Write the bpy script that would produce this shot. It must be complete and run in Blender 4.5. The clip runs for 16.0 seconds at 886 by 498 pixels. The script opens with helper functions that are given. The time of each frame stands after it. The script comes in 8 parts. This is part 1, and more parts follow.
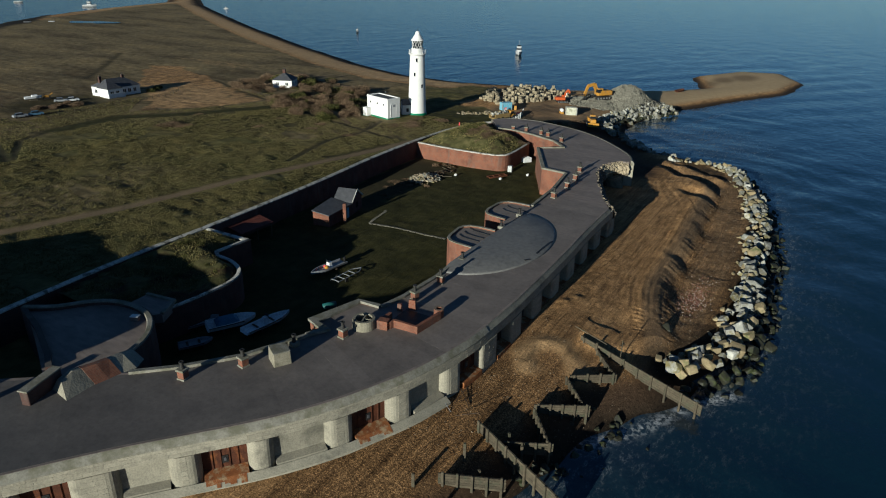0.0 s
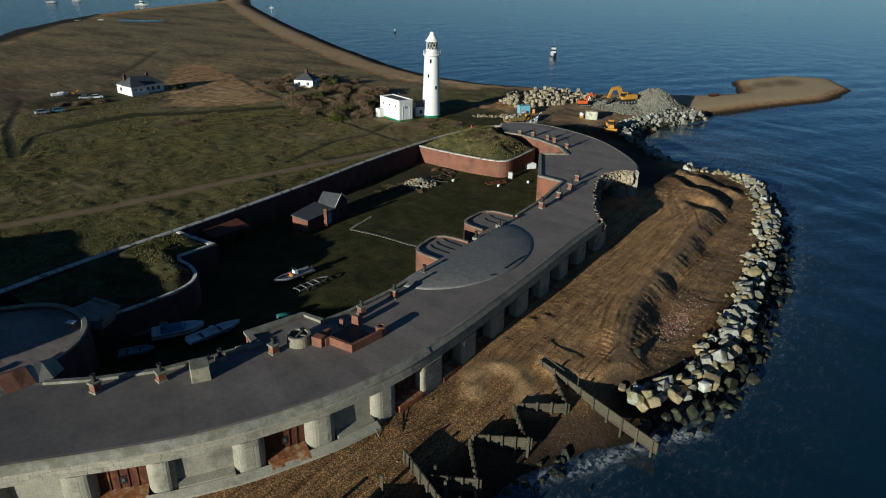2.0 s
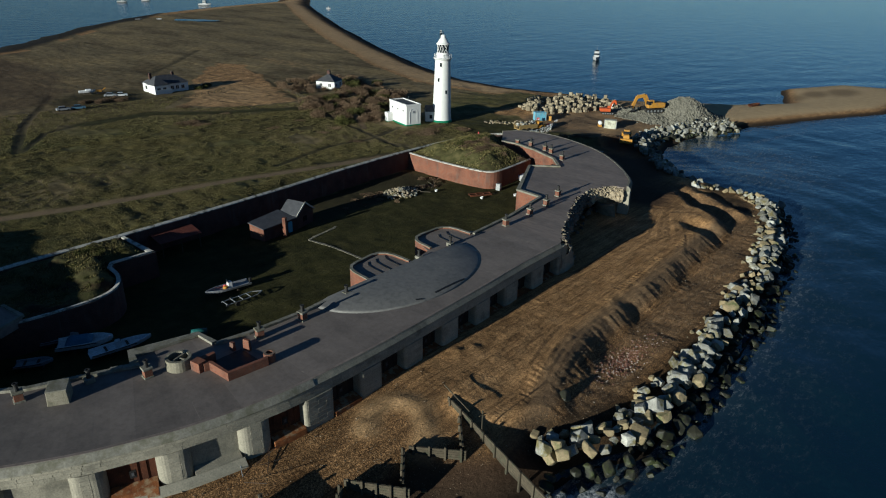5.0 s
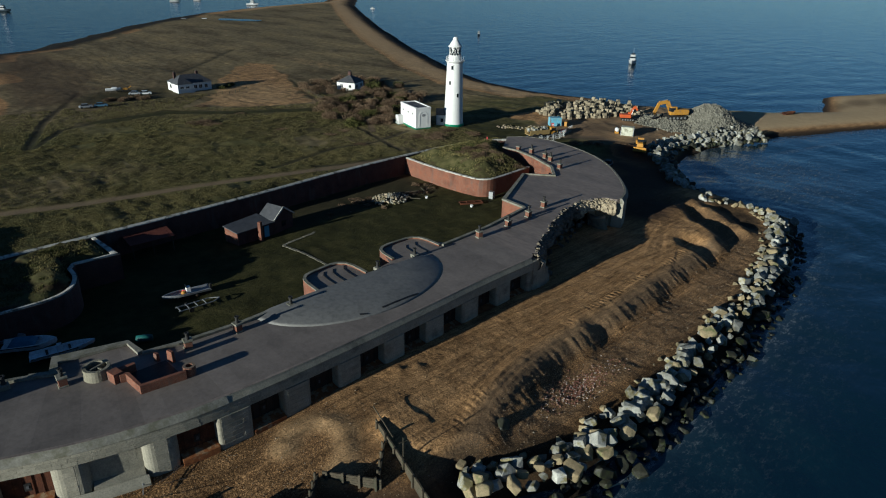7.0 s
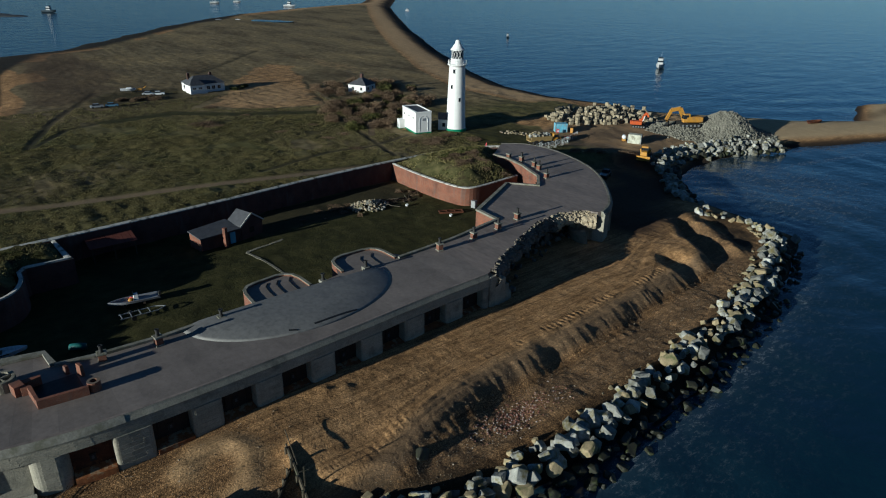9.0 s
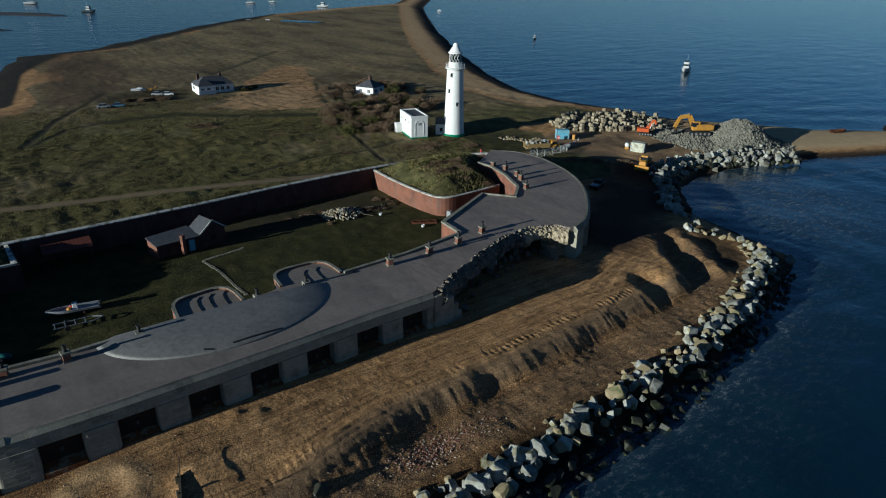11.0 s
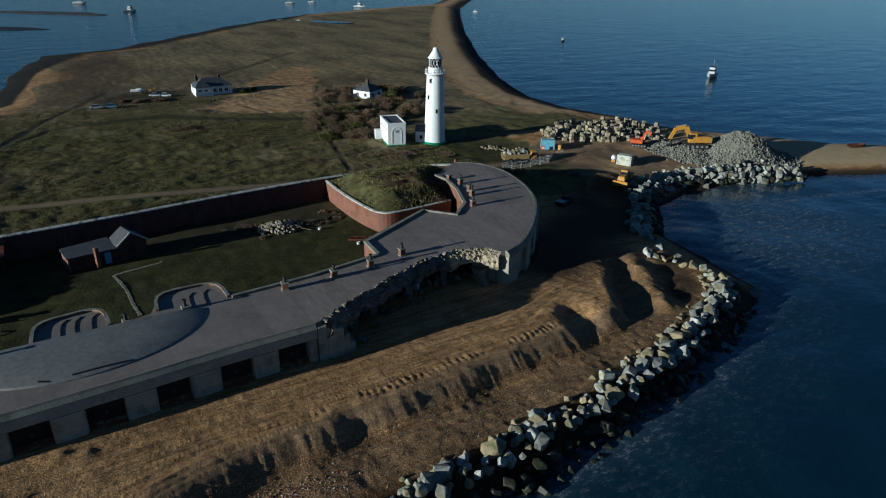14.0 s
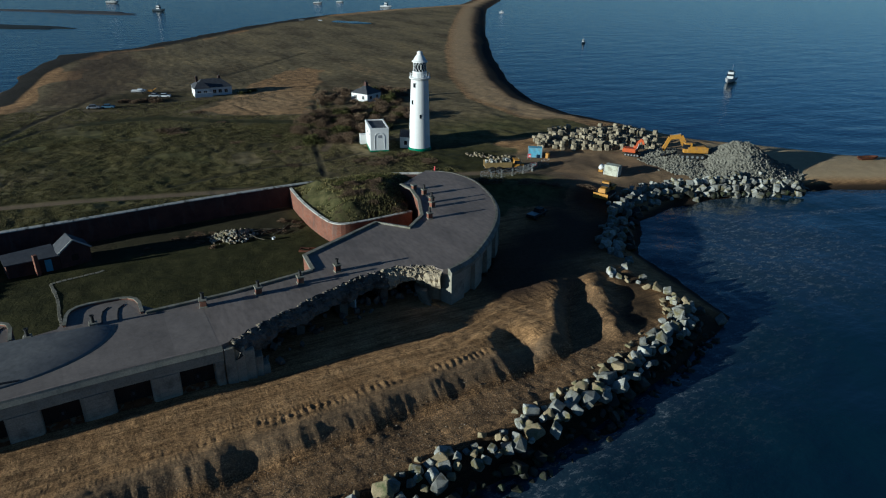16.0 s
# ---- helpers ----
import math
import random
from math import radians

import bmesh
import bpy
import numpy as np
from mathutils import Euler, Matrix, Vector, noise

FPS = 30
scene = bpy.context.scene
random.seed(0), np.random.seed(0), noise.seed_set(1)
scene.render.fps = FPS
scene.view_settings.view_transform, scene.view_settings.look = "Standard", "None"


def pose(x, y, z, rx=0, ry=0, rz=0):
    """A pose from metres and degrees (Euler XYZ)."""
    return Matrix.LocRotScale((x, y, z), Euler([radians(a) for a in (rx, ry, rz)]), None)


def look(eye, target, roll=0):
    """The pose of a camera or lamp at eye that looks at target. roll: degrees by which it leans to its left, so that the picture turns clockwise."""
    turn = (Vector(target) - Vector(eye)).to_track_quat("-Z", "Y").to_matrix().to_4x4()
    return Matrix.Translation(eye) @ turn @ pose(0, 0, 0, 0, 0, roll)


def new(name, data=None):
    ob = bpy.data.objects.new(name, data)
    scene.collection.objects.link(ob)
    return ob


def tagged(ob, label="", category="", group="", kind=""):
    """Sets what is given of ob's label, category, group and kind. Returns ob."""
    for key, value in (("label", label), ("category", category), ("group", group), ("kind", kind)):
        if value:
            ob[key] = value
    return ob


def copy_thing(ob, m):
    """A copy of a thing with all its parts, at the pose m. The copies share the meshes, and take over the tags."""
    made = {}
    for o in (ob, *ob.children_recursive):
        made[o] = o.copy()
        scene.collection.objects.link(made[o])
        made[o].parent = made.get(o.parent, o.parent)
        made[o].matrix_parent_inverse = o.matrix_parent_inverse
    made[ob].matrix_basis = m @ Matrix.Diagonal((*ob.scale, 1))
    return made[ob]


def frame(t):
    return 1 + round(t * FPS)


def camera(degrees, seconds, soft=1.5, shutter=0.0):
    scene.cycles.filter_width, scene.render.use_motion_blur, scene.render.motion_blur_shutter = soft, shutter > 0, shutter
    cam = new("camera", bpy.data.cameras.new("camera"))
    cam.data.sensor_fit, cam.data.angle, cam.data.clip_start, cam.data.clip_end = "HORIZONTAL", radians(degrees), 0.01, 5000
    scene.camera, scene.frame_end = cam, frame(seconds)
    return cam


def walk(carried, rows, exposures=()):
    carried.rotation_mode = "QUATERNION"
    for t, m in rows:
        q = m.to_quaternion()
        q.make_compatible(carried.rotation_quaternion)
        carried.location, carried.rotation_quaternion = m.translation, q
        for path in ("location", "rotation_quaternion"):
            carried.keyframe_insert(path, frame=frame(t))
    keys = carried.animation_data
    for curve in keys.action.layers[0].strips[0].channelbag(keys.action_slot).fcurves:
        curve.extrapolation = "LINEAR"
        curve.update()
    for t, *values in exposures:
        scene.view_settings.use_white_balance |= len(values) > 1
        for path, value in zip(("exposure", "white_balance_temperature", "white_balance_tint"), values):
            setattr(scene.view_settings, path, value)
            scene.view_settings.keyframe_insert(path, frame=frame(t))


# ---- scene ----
cam = camera(68.4, 16.0, soft=1.1)
PATH = [
    (0, (0.904, 0.834, 45.68), (-0.064, 2.393, 44.884), 1.5),
    (0.5, (2.651, 3.439, 45.645), (1.646, 4.973, 44.849), 1.4),
    (1, (4.426, 6.06, 45.696), (3.384, 7.569, 44.898), 1.4),
    (1.5, (6.139, 8.761, 45.677), (5.074, 10.254, 44.878), 1.4),
    (2, (7.799, 11.404, 45.712), (6.714, 12.881, 44.913), 1.4),
    (2.5, (9.412, 14.116, 45.69), (8.302, 15.575, 44.891), 1.4),
    (3, (11.034, 16.844, 45.679), (9.898, 18.283, 44.881), 1.4),
    (3.5, (12.624, 19.501, 45.756), (11.465, 20.921, 44.957), 1.4),
    (4, (14.233, 22.247, 45.886), (13.051, 23.649, 45.086), 1.4),
    (6.3, (20.638, 35.181, 46.223), (19.341, 36.475, 45.422), 1.4),
    (6.5, (21.331, 36.347, 46.282), (20.023, 37.631, 45.481), 1.4),
    (7, (22.748, 39.176, 46.409), (21.416, 40.433, 45.606), 1.4),
    (7.5, (24.132, 42.089, 46.474), (22.778, 43.322, 45.671), 1.3),
    (8, (25.314, 45.053, 46.505), (23.94, 46.265, 45.703), 1.3),
    (8.5, (26.463, 48.148, 46.572), (25.069, 49.337, 45.77), 1.3),
    (9, (27.51, 51.292, 46.661), (26.097, 52.458, 45.859), 1.3),
    (9.2, (27.835, 52.583, 46.692), (26.415, 53.74, 45.889), 1.3),
    (11.5, (31.94, 67.875, 47.178), (30.441, 68.927, 46.374), 1.2),
    (12, (32.64, 71.37, 47.238), (31.128, 72.402, 46.433), 1.2),
    (12.5, (33.336, 74.887, 47.389), (31.811, 75.9, 46.583), 1.2),
    (13, (33.9, 78.461, 47.426), (32.361, 79.454, 46.62), 1.2),
    (13.5, (34.41, 82.022, 47.494), (32.859, 82.994, 46.689), 1.1),
    (14, (34.962, 85.615, 47.64), (33.4, 86.568, 46.834), 1.1),
    (14.5, (35.529, 89.315, 47.734), (33.954, 90.247, 46.927), 1.0),
    (15, (36.083, 92.927, 47.89), (34.496, 93.837, 47.083), 1.1),
    (15.5, (36.592, 96.55, 48.082), (34.993, 97.438, 47.273), 1.1),
    (16, (36.905, 100.302, 48.239), (35.293, 101.167, 47.43), 1.1),
]
walk(cam, [(t, look(eye, target, roll)) for t, eye, target, roll in PATH], [(0, 0.25, 5430, 0), (16, 0.17, 4880, -2)])

# ---- light: low winter sun from the south, clear sky ----
SUN_EL, SUN_DX = 10.2, 0.018
sun_way = Vector((SUN_DX, 1.0, -math.tan(radians(SUN_EL)) * math.hypot(1, SUN_DX))).normalized()
sun = new("sun", bpy.data.lights.new("sun", "SUN"))
sun.data.energy, sun.data.angle, sun.data.color = 5.75, radians(0.53), (1.0, 0.86, 0.66)
sun.matrix_world = look((0, 0, 200), Vector((0, 0, 200)) + sun_way)
world = bpy.data.worlds.new("sky")
scene.world = world
world.use_nodes = True
wn = world.node_tree.nodes
sky = wn.new("ShaderNodeTexSky")
sky.sky_type, sky.sun_disc = "NISHITA", False
sky.dust_density, sky.ozone_density, sky.air_density = 0.0, 3.0, 1.0
sky.altitude = 2800
sky.sun_elevation, sky.sun_rotation = radians(SUN_EL), math.atan2(-sun_way.x, -sun_way.y)
world.node_tree.links.new(sky.outputs[0], wn["Background"].inputs[0])
wn["Background"].inputs[1].default_value = 0.0415
SEA = -1.8

# ---- helpers of the scene ----
def part(name, bm, mat, parent=None, label="", smooth=False):
    me = bpy.data.meshes.new(name)
    if isinstance(bm, bmesh.types.BMesh):
        bmesh.ops.recalc_face_normals(bm, faces=bm.faces[:])
        bm.to_mesh(me)
        bm.free()
    else:
        me.from_pydata(*bm)
    me.materials.append(mat)
    if smooth:
        me.shade_smooth()
    ob = new(name, me)
    ob.parent = parent
    if label:
        ob["label"] = label
    return ob


def thing(name, x, y, z, rz, label, category, group="", kind=""):
    ob = new(name)
    ob.empty_display_size = 0.3
    ob.matrix_basis = pose(x, y, z, 0, 0, rz)
    return tagged(ob, label, category, group, kind)


def share(name, mesh, m, parent):
    ob = new(name, mesh)
    ob.parent = parent
    ob.matrix_basis = m
    return ob


def box(bm, x, y, z, sx, sy, sz, rz=0.0, taper=1.0, bevel=0.0, m=None):
    """A box whose base centre is x, y, z; taper: top over base."""
    mat = (m or Matrix()) @ pose(x, y, z, 0, 0, rz)
    vs = []
    for dz, k in ((0, 1.0), (sz, taper)):
        for ax, ay in ((-1, -1), (1, -1), (1, 1), (-1, 1)):
            vs.append(bm.verts.new(mat @ Vector((ax * sx / 2 * k, ay * sy / 2 * k, dz))))
    fs = [bm.faces.new([vs[i] for i in f]) for f in ((3, 2, 1, 0), (4, 5, 6, 7), (0, 1, 5, 4), (1, 2, 6, 5), (2, 3, 7, 6), (3, 0, 4, 7))]
    if bevel:
        es = {e for f in fs for e in f.edges}
        bmesh.ops.bevel(bm, geom=list(es), offset=bevel, segments=1, affect="EDGES")
    return bm


def lathe(bm, prof, n=24, x=0.0, y=0.0, m=None, a0=0.0, a1=360.0):
    """Turn a profile of (radius, height) round the z axis."""
    full = abs(a1 - a0) >= 360
    steps = n if full else n + 1
    rings = []
    for r, h in prof:
        ring = []
        for i in range(steps):
            a = radians(a0 + (a1 - a0) * i / n)
            p = Vector((x + r * math.cos(a), y + r * math.sin(a), h))
            ring.append(bm.verts.new(m @ p if m else p))
        rings.append(ring)
    for ra, rb in zip(rings, rings[1:]):
        for i in range(n):
            j = (i + 1) % steps
            bm.faces.new((ra[i], ra[j], rb[j], rb[i]))
    if full:
        for ring, r in ((rings[0], prof[0][0]), (rings[-1], prof[-1][0])):
            if r > 1e-4:
                bm.faces.new(ring)
    return bm


def prism(bm, poly, z0, z1):
    lo = [bm.verts.new((x, y, z0)) for x, y in poly]
    hi = [bm.verts.new((x, y, z1)) for x, y in poly]
    bm.faces.new(lo[::-1])
    bm.faces.new(hi)
    for i in range(len(poly)):
        j = (i + 1) % len(poly)
        bm.faces.new((lo[i], lo[j], hi[j], hi[i]))
    return bm


def smooth_path(pts, step):
    """Points at even steps along a smooth curve through pts."""
    p = [Vector(q) for q in pts]
    p = [2 * p[0] - p[1]] + p + [2 * p[-1] - p[-2]]
    fine = []
    for i in range(1, len(p) - 2):
        for k in range(16):
            t = k / 16
            a, b, c, d = p[i - 1:i + 3]
            fine.append(0.5 * (2 * b + (c - a) * t + (2 * a - 5 * b + 4 * c - d) * t * t + (3 * b - a - 3 * c + d) * t ** 3))
    fine.append(p[-2])
    return even(fine, step)


def even(pts, step):
    pts = [Vector(q) for q in pts]
    run = [0.0]
    for a, b in zip(pts, pts[1:]):
        run.append(run[-1] + (b - a).length)
    n = max(1, round(run[-1] / step))
    out = []
    for k in range(n + 1):
        s = run[-1] * k / n
        i = min(max(0, int(np.searchsorted(run, s)) - 1), len(pts) - 2)
        t = (s - run[i]) / max(1e-9, run[i + 1] - run[i])
        out.append(pts[i].lerp(pts[i + 1], t))
    return out


def normals(path):
    """Unit normals to the right of the way along a path in the plan."""
    out = []
    for i in range(len(path)):
        d = (path[min(i + 1, len(path) - 1)] - path[max(i - 1, 0)]).to_2d().normalized()
        out.append(Vector((d.y, -d.x)))
    return out


def ribbon(bm, path, prof, closed=False, caps=True):
    """Sweep a closed profile of (offset to the right, height) along a plan path."""
    path = [Vector(p[:2]) for p in path]
    ns = normals(path)
    if closed:
        n = len(path)
        for i in (0, n - 1):
            d = (path[(i + 1) % n] - path[i - 1]).normalized()
            ns[i] = Vector((d.y, -d.x))
    # mitre
    rings = []
    for i, (p, n) in enumerate(zip(path, ns)):
        k = 1.0
        if 0 < i < len(path) - 1:
            d = (path[i + 1] - path[i]).normalized()
            k = 1 / max(0.45, abs(n.dot(Vector((d.y, -d.x)))))
        rings.append([bm.verts.new((p.x + n.x * o * k, p.y + n.y * o * k, h)) for o, h in prof])
    m = len(prof)
    pairs = list(zip(rings, rings[1:])) + ([(rings[-1], rings[0])] if closed else [])
    for ra, rb in pairs:
        for i in range(m):
            j = (i + 1) % m
            bm.faces.new((ra[i], rb[i], rb[j], ra[j]))
    if caps and not closed:
        bm.faces.new(rings[0])
        bm.faces.new(rings[-1][::-1])
    return bm


def bar(bm, a, b, r, n=6, r2=None):
    """A round bar from a to b."""
    a, b = Vector(a), Vector(b)
    q = (b - a).to_track_quat("Z", "Y").to_matrix().to_4x4()
    m = Matrix.Translation(a) @ q
    return lathe(bm, [(r, 0), (r if r2 is None else r2, (b - a).length)], n, m=m)


def beam(bm, a, b, w, h):
    """A square-edged beam from a to b, w wide and h high."""
    a, b = Vector(a), Vector(b)
    d = (b - a).normalized()
    side = d.cross(Vector((0, 0, 1)))
    side = side.normalized() if side.length > 1e-4 else Vector((1, 0, 0))
    up = side.cross(d)
    vs = [bm.verts.new(p + side * sx * w / 2 + up * sy * h / 2) for p in (a, b) for sx, sy in ((-1, -1), (1, -1), (1, 1), (-1, 1))]
    for f in ((3, 2, 1, 0), (4, 5, 6, 7), (0, 1, 5, 4), (1, 2, 6, 5), (2, 3, 7, 6), (3, 0, 4, 7)):
        bm.faces.new([vs[i] for i in f])
    return bm


def lattice(ix, iy, seed):
    h = np.sin(ix * 127.1 + iy * 311.7 + seed * 74.7) * 43758.5453
    return h - np.floor(h)


def vnoise(x, y, size, seed=0):
    """Smooth noise from 0 to 1 with features of that size in metres."""
    u, v = np.asarray(x) / size, np.asarray(y) / size
    i, j = np.floor(u), np.floor(v)
    f, g = u - i, v - j
    f, g = f * f * (3 - 2 * f), g * g * (3 - 2 * g)
    a, b = lattice(i, j, seed), lattice(i + 1, j, seed)
    c, d = lattice(i, j + 1, seed), lattice(i + 1, j + 1, seed)
    return (a * (1 - f) + b * f) * (1 - g) + (c * (1 - f) + d * f) * g


def step01(x):
    x = np.clip(x, 0, 1)
    return x * x * (3 - 2 * x)


def path_dist(x, y, pts):
    """Distance in the plan to a polyline."""
    best = np.full(np.shape(x), 1e9)
    for (ax, ay), (bx, by) in zip(pts, pts[1:]):
        dx, dy = bx - ax, by - ay
        t = np.clip(((x - ax) * dx + (y - ay) * dy) / (dx * dx + dy * dy), 0, 1)
        best = np.minimum(best, np.hypot(x - ax - t * dx, y - ay - t * dy))
    return best


def within(x, y, poly):
    """Whether points lie in a polygon of the plan."""
    ins = np.zeros(np.shape(x), bool)
    for (ax, ay), (bx, by) in zip(poly, poly[1:] + poly[:1]):
        cross = (ay > y) != (by > y)
        with np.errstate(divide="ignore", invalid="ignore"):
            ins ^= cross & (x < (bx - ax) * (y - ay) / (by - ay if by != ay else 1e-9) + ax)
    return ins


# ---- materials ----
def ramp(nt, fac, cols, at=None):
    r = nt.nodes.new("ShaderNodeValToRGB")
    n = len(cols)
    while len(r.color_ramp.elements) < n:
        r.color_ramp.elements.new(0.5)
    for i, c in enumerate(cols):
        r.color_ramp.elements[i].position = at[i] if at else 0.25 + 0.5 * i / max(1, n - 1)
        r.color_ramp.elements[i].color = (*c, 1)
    nt.links.new(fac, r.inputs[0])
    return r.outputs[0]


def noise_tex(nt, size, detail=4.0, rough=0.6, vec=None, stretch=None, turn=0.0):
    if vec is None:
        vec = nt.nodes.new("ShaderNodeNewGeometry").outputs["Position"]
    mp = nt.nodes.new("ShaderNodeMapping")
    mp.inputs["Scale"].default_value = stretch or (1, 1, 1)
    mp.inputs["Rotation"].default_value = (0, 0, radians(turn))
    nt.links.new(vec, mp.inputs[0])
    t = nt.nodes.new("ShaderNodeTexNoise")
    t.inputs["Scale"].default_value, t.inputs["Detail"].default_value, t.inputs["Roughness"].default_value = 1 / size, detail, rough
    nt.links.new(mp.outputs[0], t.inputs["Vector"])
    return t.outputs["Fac"]


def mix(nt, fac, a, b, kind="MIX"):
    m = nt.nodes.new("ShaderNodeMix")
    m.data_type, m.blend_type = "RGBA", kind
    for sock, v in ((m.inputs[0], fac), (m.inputs[6], a), (m.inputs[7], b)):
        if isinstance(v, (int, float)):
            sock.default_value = v
        elif isinstance(v, tuple):
            sock.default_value = (*v, 1)
        else:
            nt.links.new(v, sock)
    return m.outputs[2]


def bump(nt, height, strength, dist, normal=None):
    b = nt.nodes.new("ShaderNodeBump")
    b.inputs["Strength"].default_value, b.inputs["Distance"].default_value = strength, dist
    nt.links.new(height, b.inputs["Height"])
    if normal is not None:
        nt.links.new(normal, b.inputs["Normal"])
    return b.outputs[0]


def material(name):
    m = bpy.data.materials.new(name)
    m.use_nodes = True
    return m, m.node_tree, m.node_tree.nodes["Principled BSDF"]


def surf(name, cols, size=1.0, fine=0.12, rough=0.8, relief=0.3, metal=0.0, stain=None, stain_size=4.0, stain_at=(0.5, 0.7), rand=0.0, local=False, stretch=None, spec=0.3, grain=(0.72, 1.2)):
    """Colours that vary at two scales, stains of their own, fine relief; rand: how much pieces differ."""
    m, nt, p = material(name)
    vec = nt.nodes.new("ShaderNodeTexCoord").outputs["Object"] if local else None
    a = noise_tex(nt, size, 5, vec=vec, stretch=stretch)
    b = noise_tex(nt, fine, 3, vec=vec, stretch=stretch)
    col = ramp(nt, a, cols)
    col = mix(nt, 1.0, col, ramp(nt, b, [(grain[0],) * 3, (1.0, 1.0, 1.0), (grain[1],) * 3]), "MULTIPLY")
    if stain:
        s = noise_tex(nt, stain_size, 6, 0.65, vec=vec)
        col = mix(nt, ramp(nt, s, [(0, 0, 0), (1, 1, 1)], stain_at), col, stain)
    if rand:
        o = nt.nodes.new("ShaderNodeObjectInfo")
        h = nt.nodes.new("ShaderNodeHueSaturation")
        mr = nt.nodes.new("ShaderNodeMapRange")
        mr.inputs["To Min"].default_value, mr.inputs["To Max"].default_value = 1 - rand, 1 + rand
        nt.links.new(o.outputs["Random"], mr.inputs[0])
        nt.links.new(mr.outputs[0], h.inputs["Value"])
        nt.links.new(col, h.inputs["Color"])
        col = h.outputs[0]
    nt.links.new(col, p.inputs["Base Color"])
    p.inputs["Roughness"].default_value, p.inputs["Metallic"].default_value = rough, metal
    p.inputs["Specular IOR Level"].default_value = spec
    if relief:
        n1 = bump(nt, b, relief, 0.05)
        n2 = bump(nt, a, relief * 0.6, 0.15, n1)
        nt.links.new(n2, p.inputs["Normal"])
    return m


M_ROOF = surf("roof_asphalt", [(0.155, 0.128, 0.112), (0.212, 0.174, 0.151), (0.248, 0.203, 0.175)], 4, 0.6, 0.62, 0.12, stain=(0.125, 0.105, 0.094), stain_size=8, stain_at=(0.5, 0.72), stretch=(0.35, 1, 1), spec=0.3)
M_STONE = surf("granite_wall", [(0.212, 0.198, 0.157), (0.320, 0.294, 0.232)], 1.6, 0.15, 0.85, 0.5, stain=(0.125, 0.117, 0.095), stain_size=2.6, stain_at=(0.55, 0.72), rand=0.12)
M_COPING = surf("weathered_coping", [(0.180, 0.172, 0.145), (0.272, 0.256, 0.215)], 1.2, 0.2, 0.85, 0.4, stain=(0.137, 0.130, 0.093), stain_size=1.5, stain_at=(0.42, 0.62))
M_WHITECAP = surf("limewashed_coping", [(0.440, 0.422, 0.378), (0.616, 0.590, 0.528)], 1.0, 0.2, 0.85, 0.4, stain=(0.141, 0.132, 0.106), stain_size=1.1, stain_at=(0.5, 0.62))
M_RUST = surf("rusted_iron", [(0.035, 0.014, 0.008), (0.11, 0.035, 0.015)], 0.8, 0.1, 0.75, 0.4, stain=(0.20, 0.07, 0.02), stain_size=1.1, stain_at=(0.55, 0.7))
M_RUSTRUN = surf("rust_stained_sill", [(0.14, 0.042, 0.014), (0.28, 0.11, 0.035)], 0.6, 0.1, 0.85, 0.3, stain=(0.30, 0.22, 0.13), stain_size=0.9, stain_at=(0.5, 0.62))
M_WHITE = surf("white_render", [(0.68, 0.675, 0.66), (0.72, 0.715, 0.70)], 5.0, 0.8, 0.6, 0.0, grain=(0.955, 1.03))
M_GREEN = surf("green_paint", [(0.01, 0.15, 0.075), (0.015, 0.2, 0.1)], 1.0, 0.2, 0.5, 0.1)
M_BLACK = surf("black_iron", [(0.012, 0.012, 0.013), (0.03, 0.03, 0.03)], 0.5, 0.1, 0.5, 0.2)
M_SLATE = surf("slate_roof", [(0.045, 0.048, 0.055), (0.09, 0.09, 0.1)], 0.8, 0.15, 0.65, 0.4, stain=(0.12, 0.11, 0.08), stain_size=2.0, stain_at=(0.58, 0.75))
M_TIMBER = surf("weathered_timber", [(0.045, 0.037, 0.025), (0.10, 0.082, 0.056)], 0.5, 0.06, 0.85, 0.5, stain=(0.05, 0.055, 0.035), stain_size=0.8, rand=0.2)
M_DARKWOOD = surf("dark_wood", [(0.03, 0.022, 0.016), (0.07, 0.05, 0.035)], 0.5, 0.08, 0.8, 0.4)
M_GLASS = material("window_glass")[0]
_p = M_GLASS.node_tree.nodes["Principled BSDF"]
_p.inputs["Base Color"].default_value, _p.inputs["Roughness"].default_value = (0.015, 0.018, 0.022, 1), 0.06


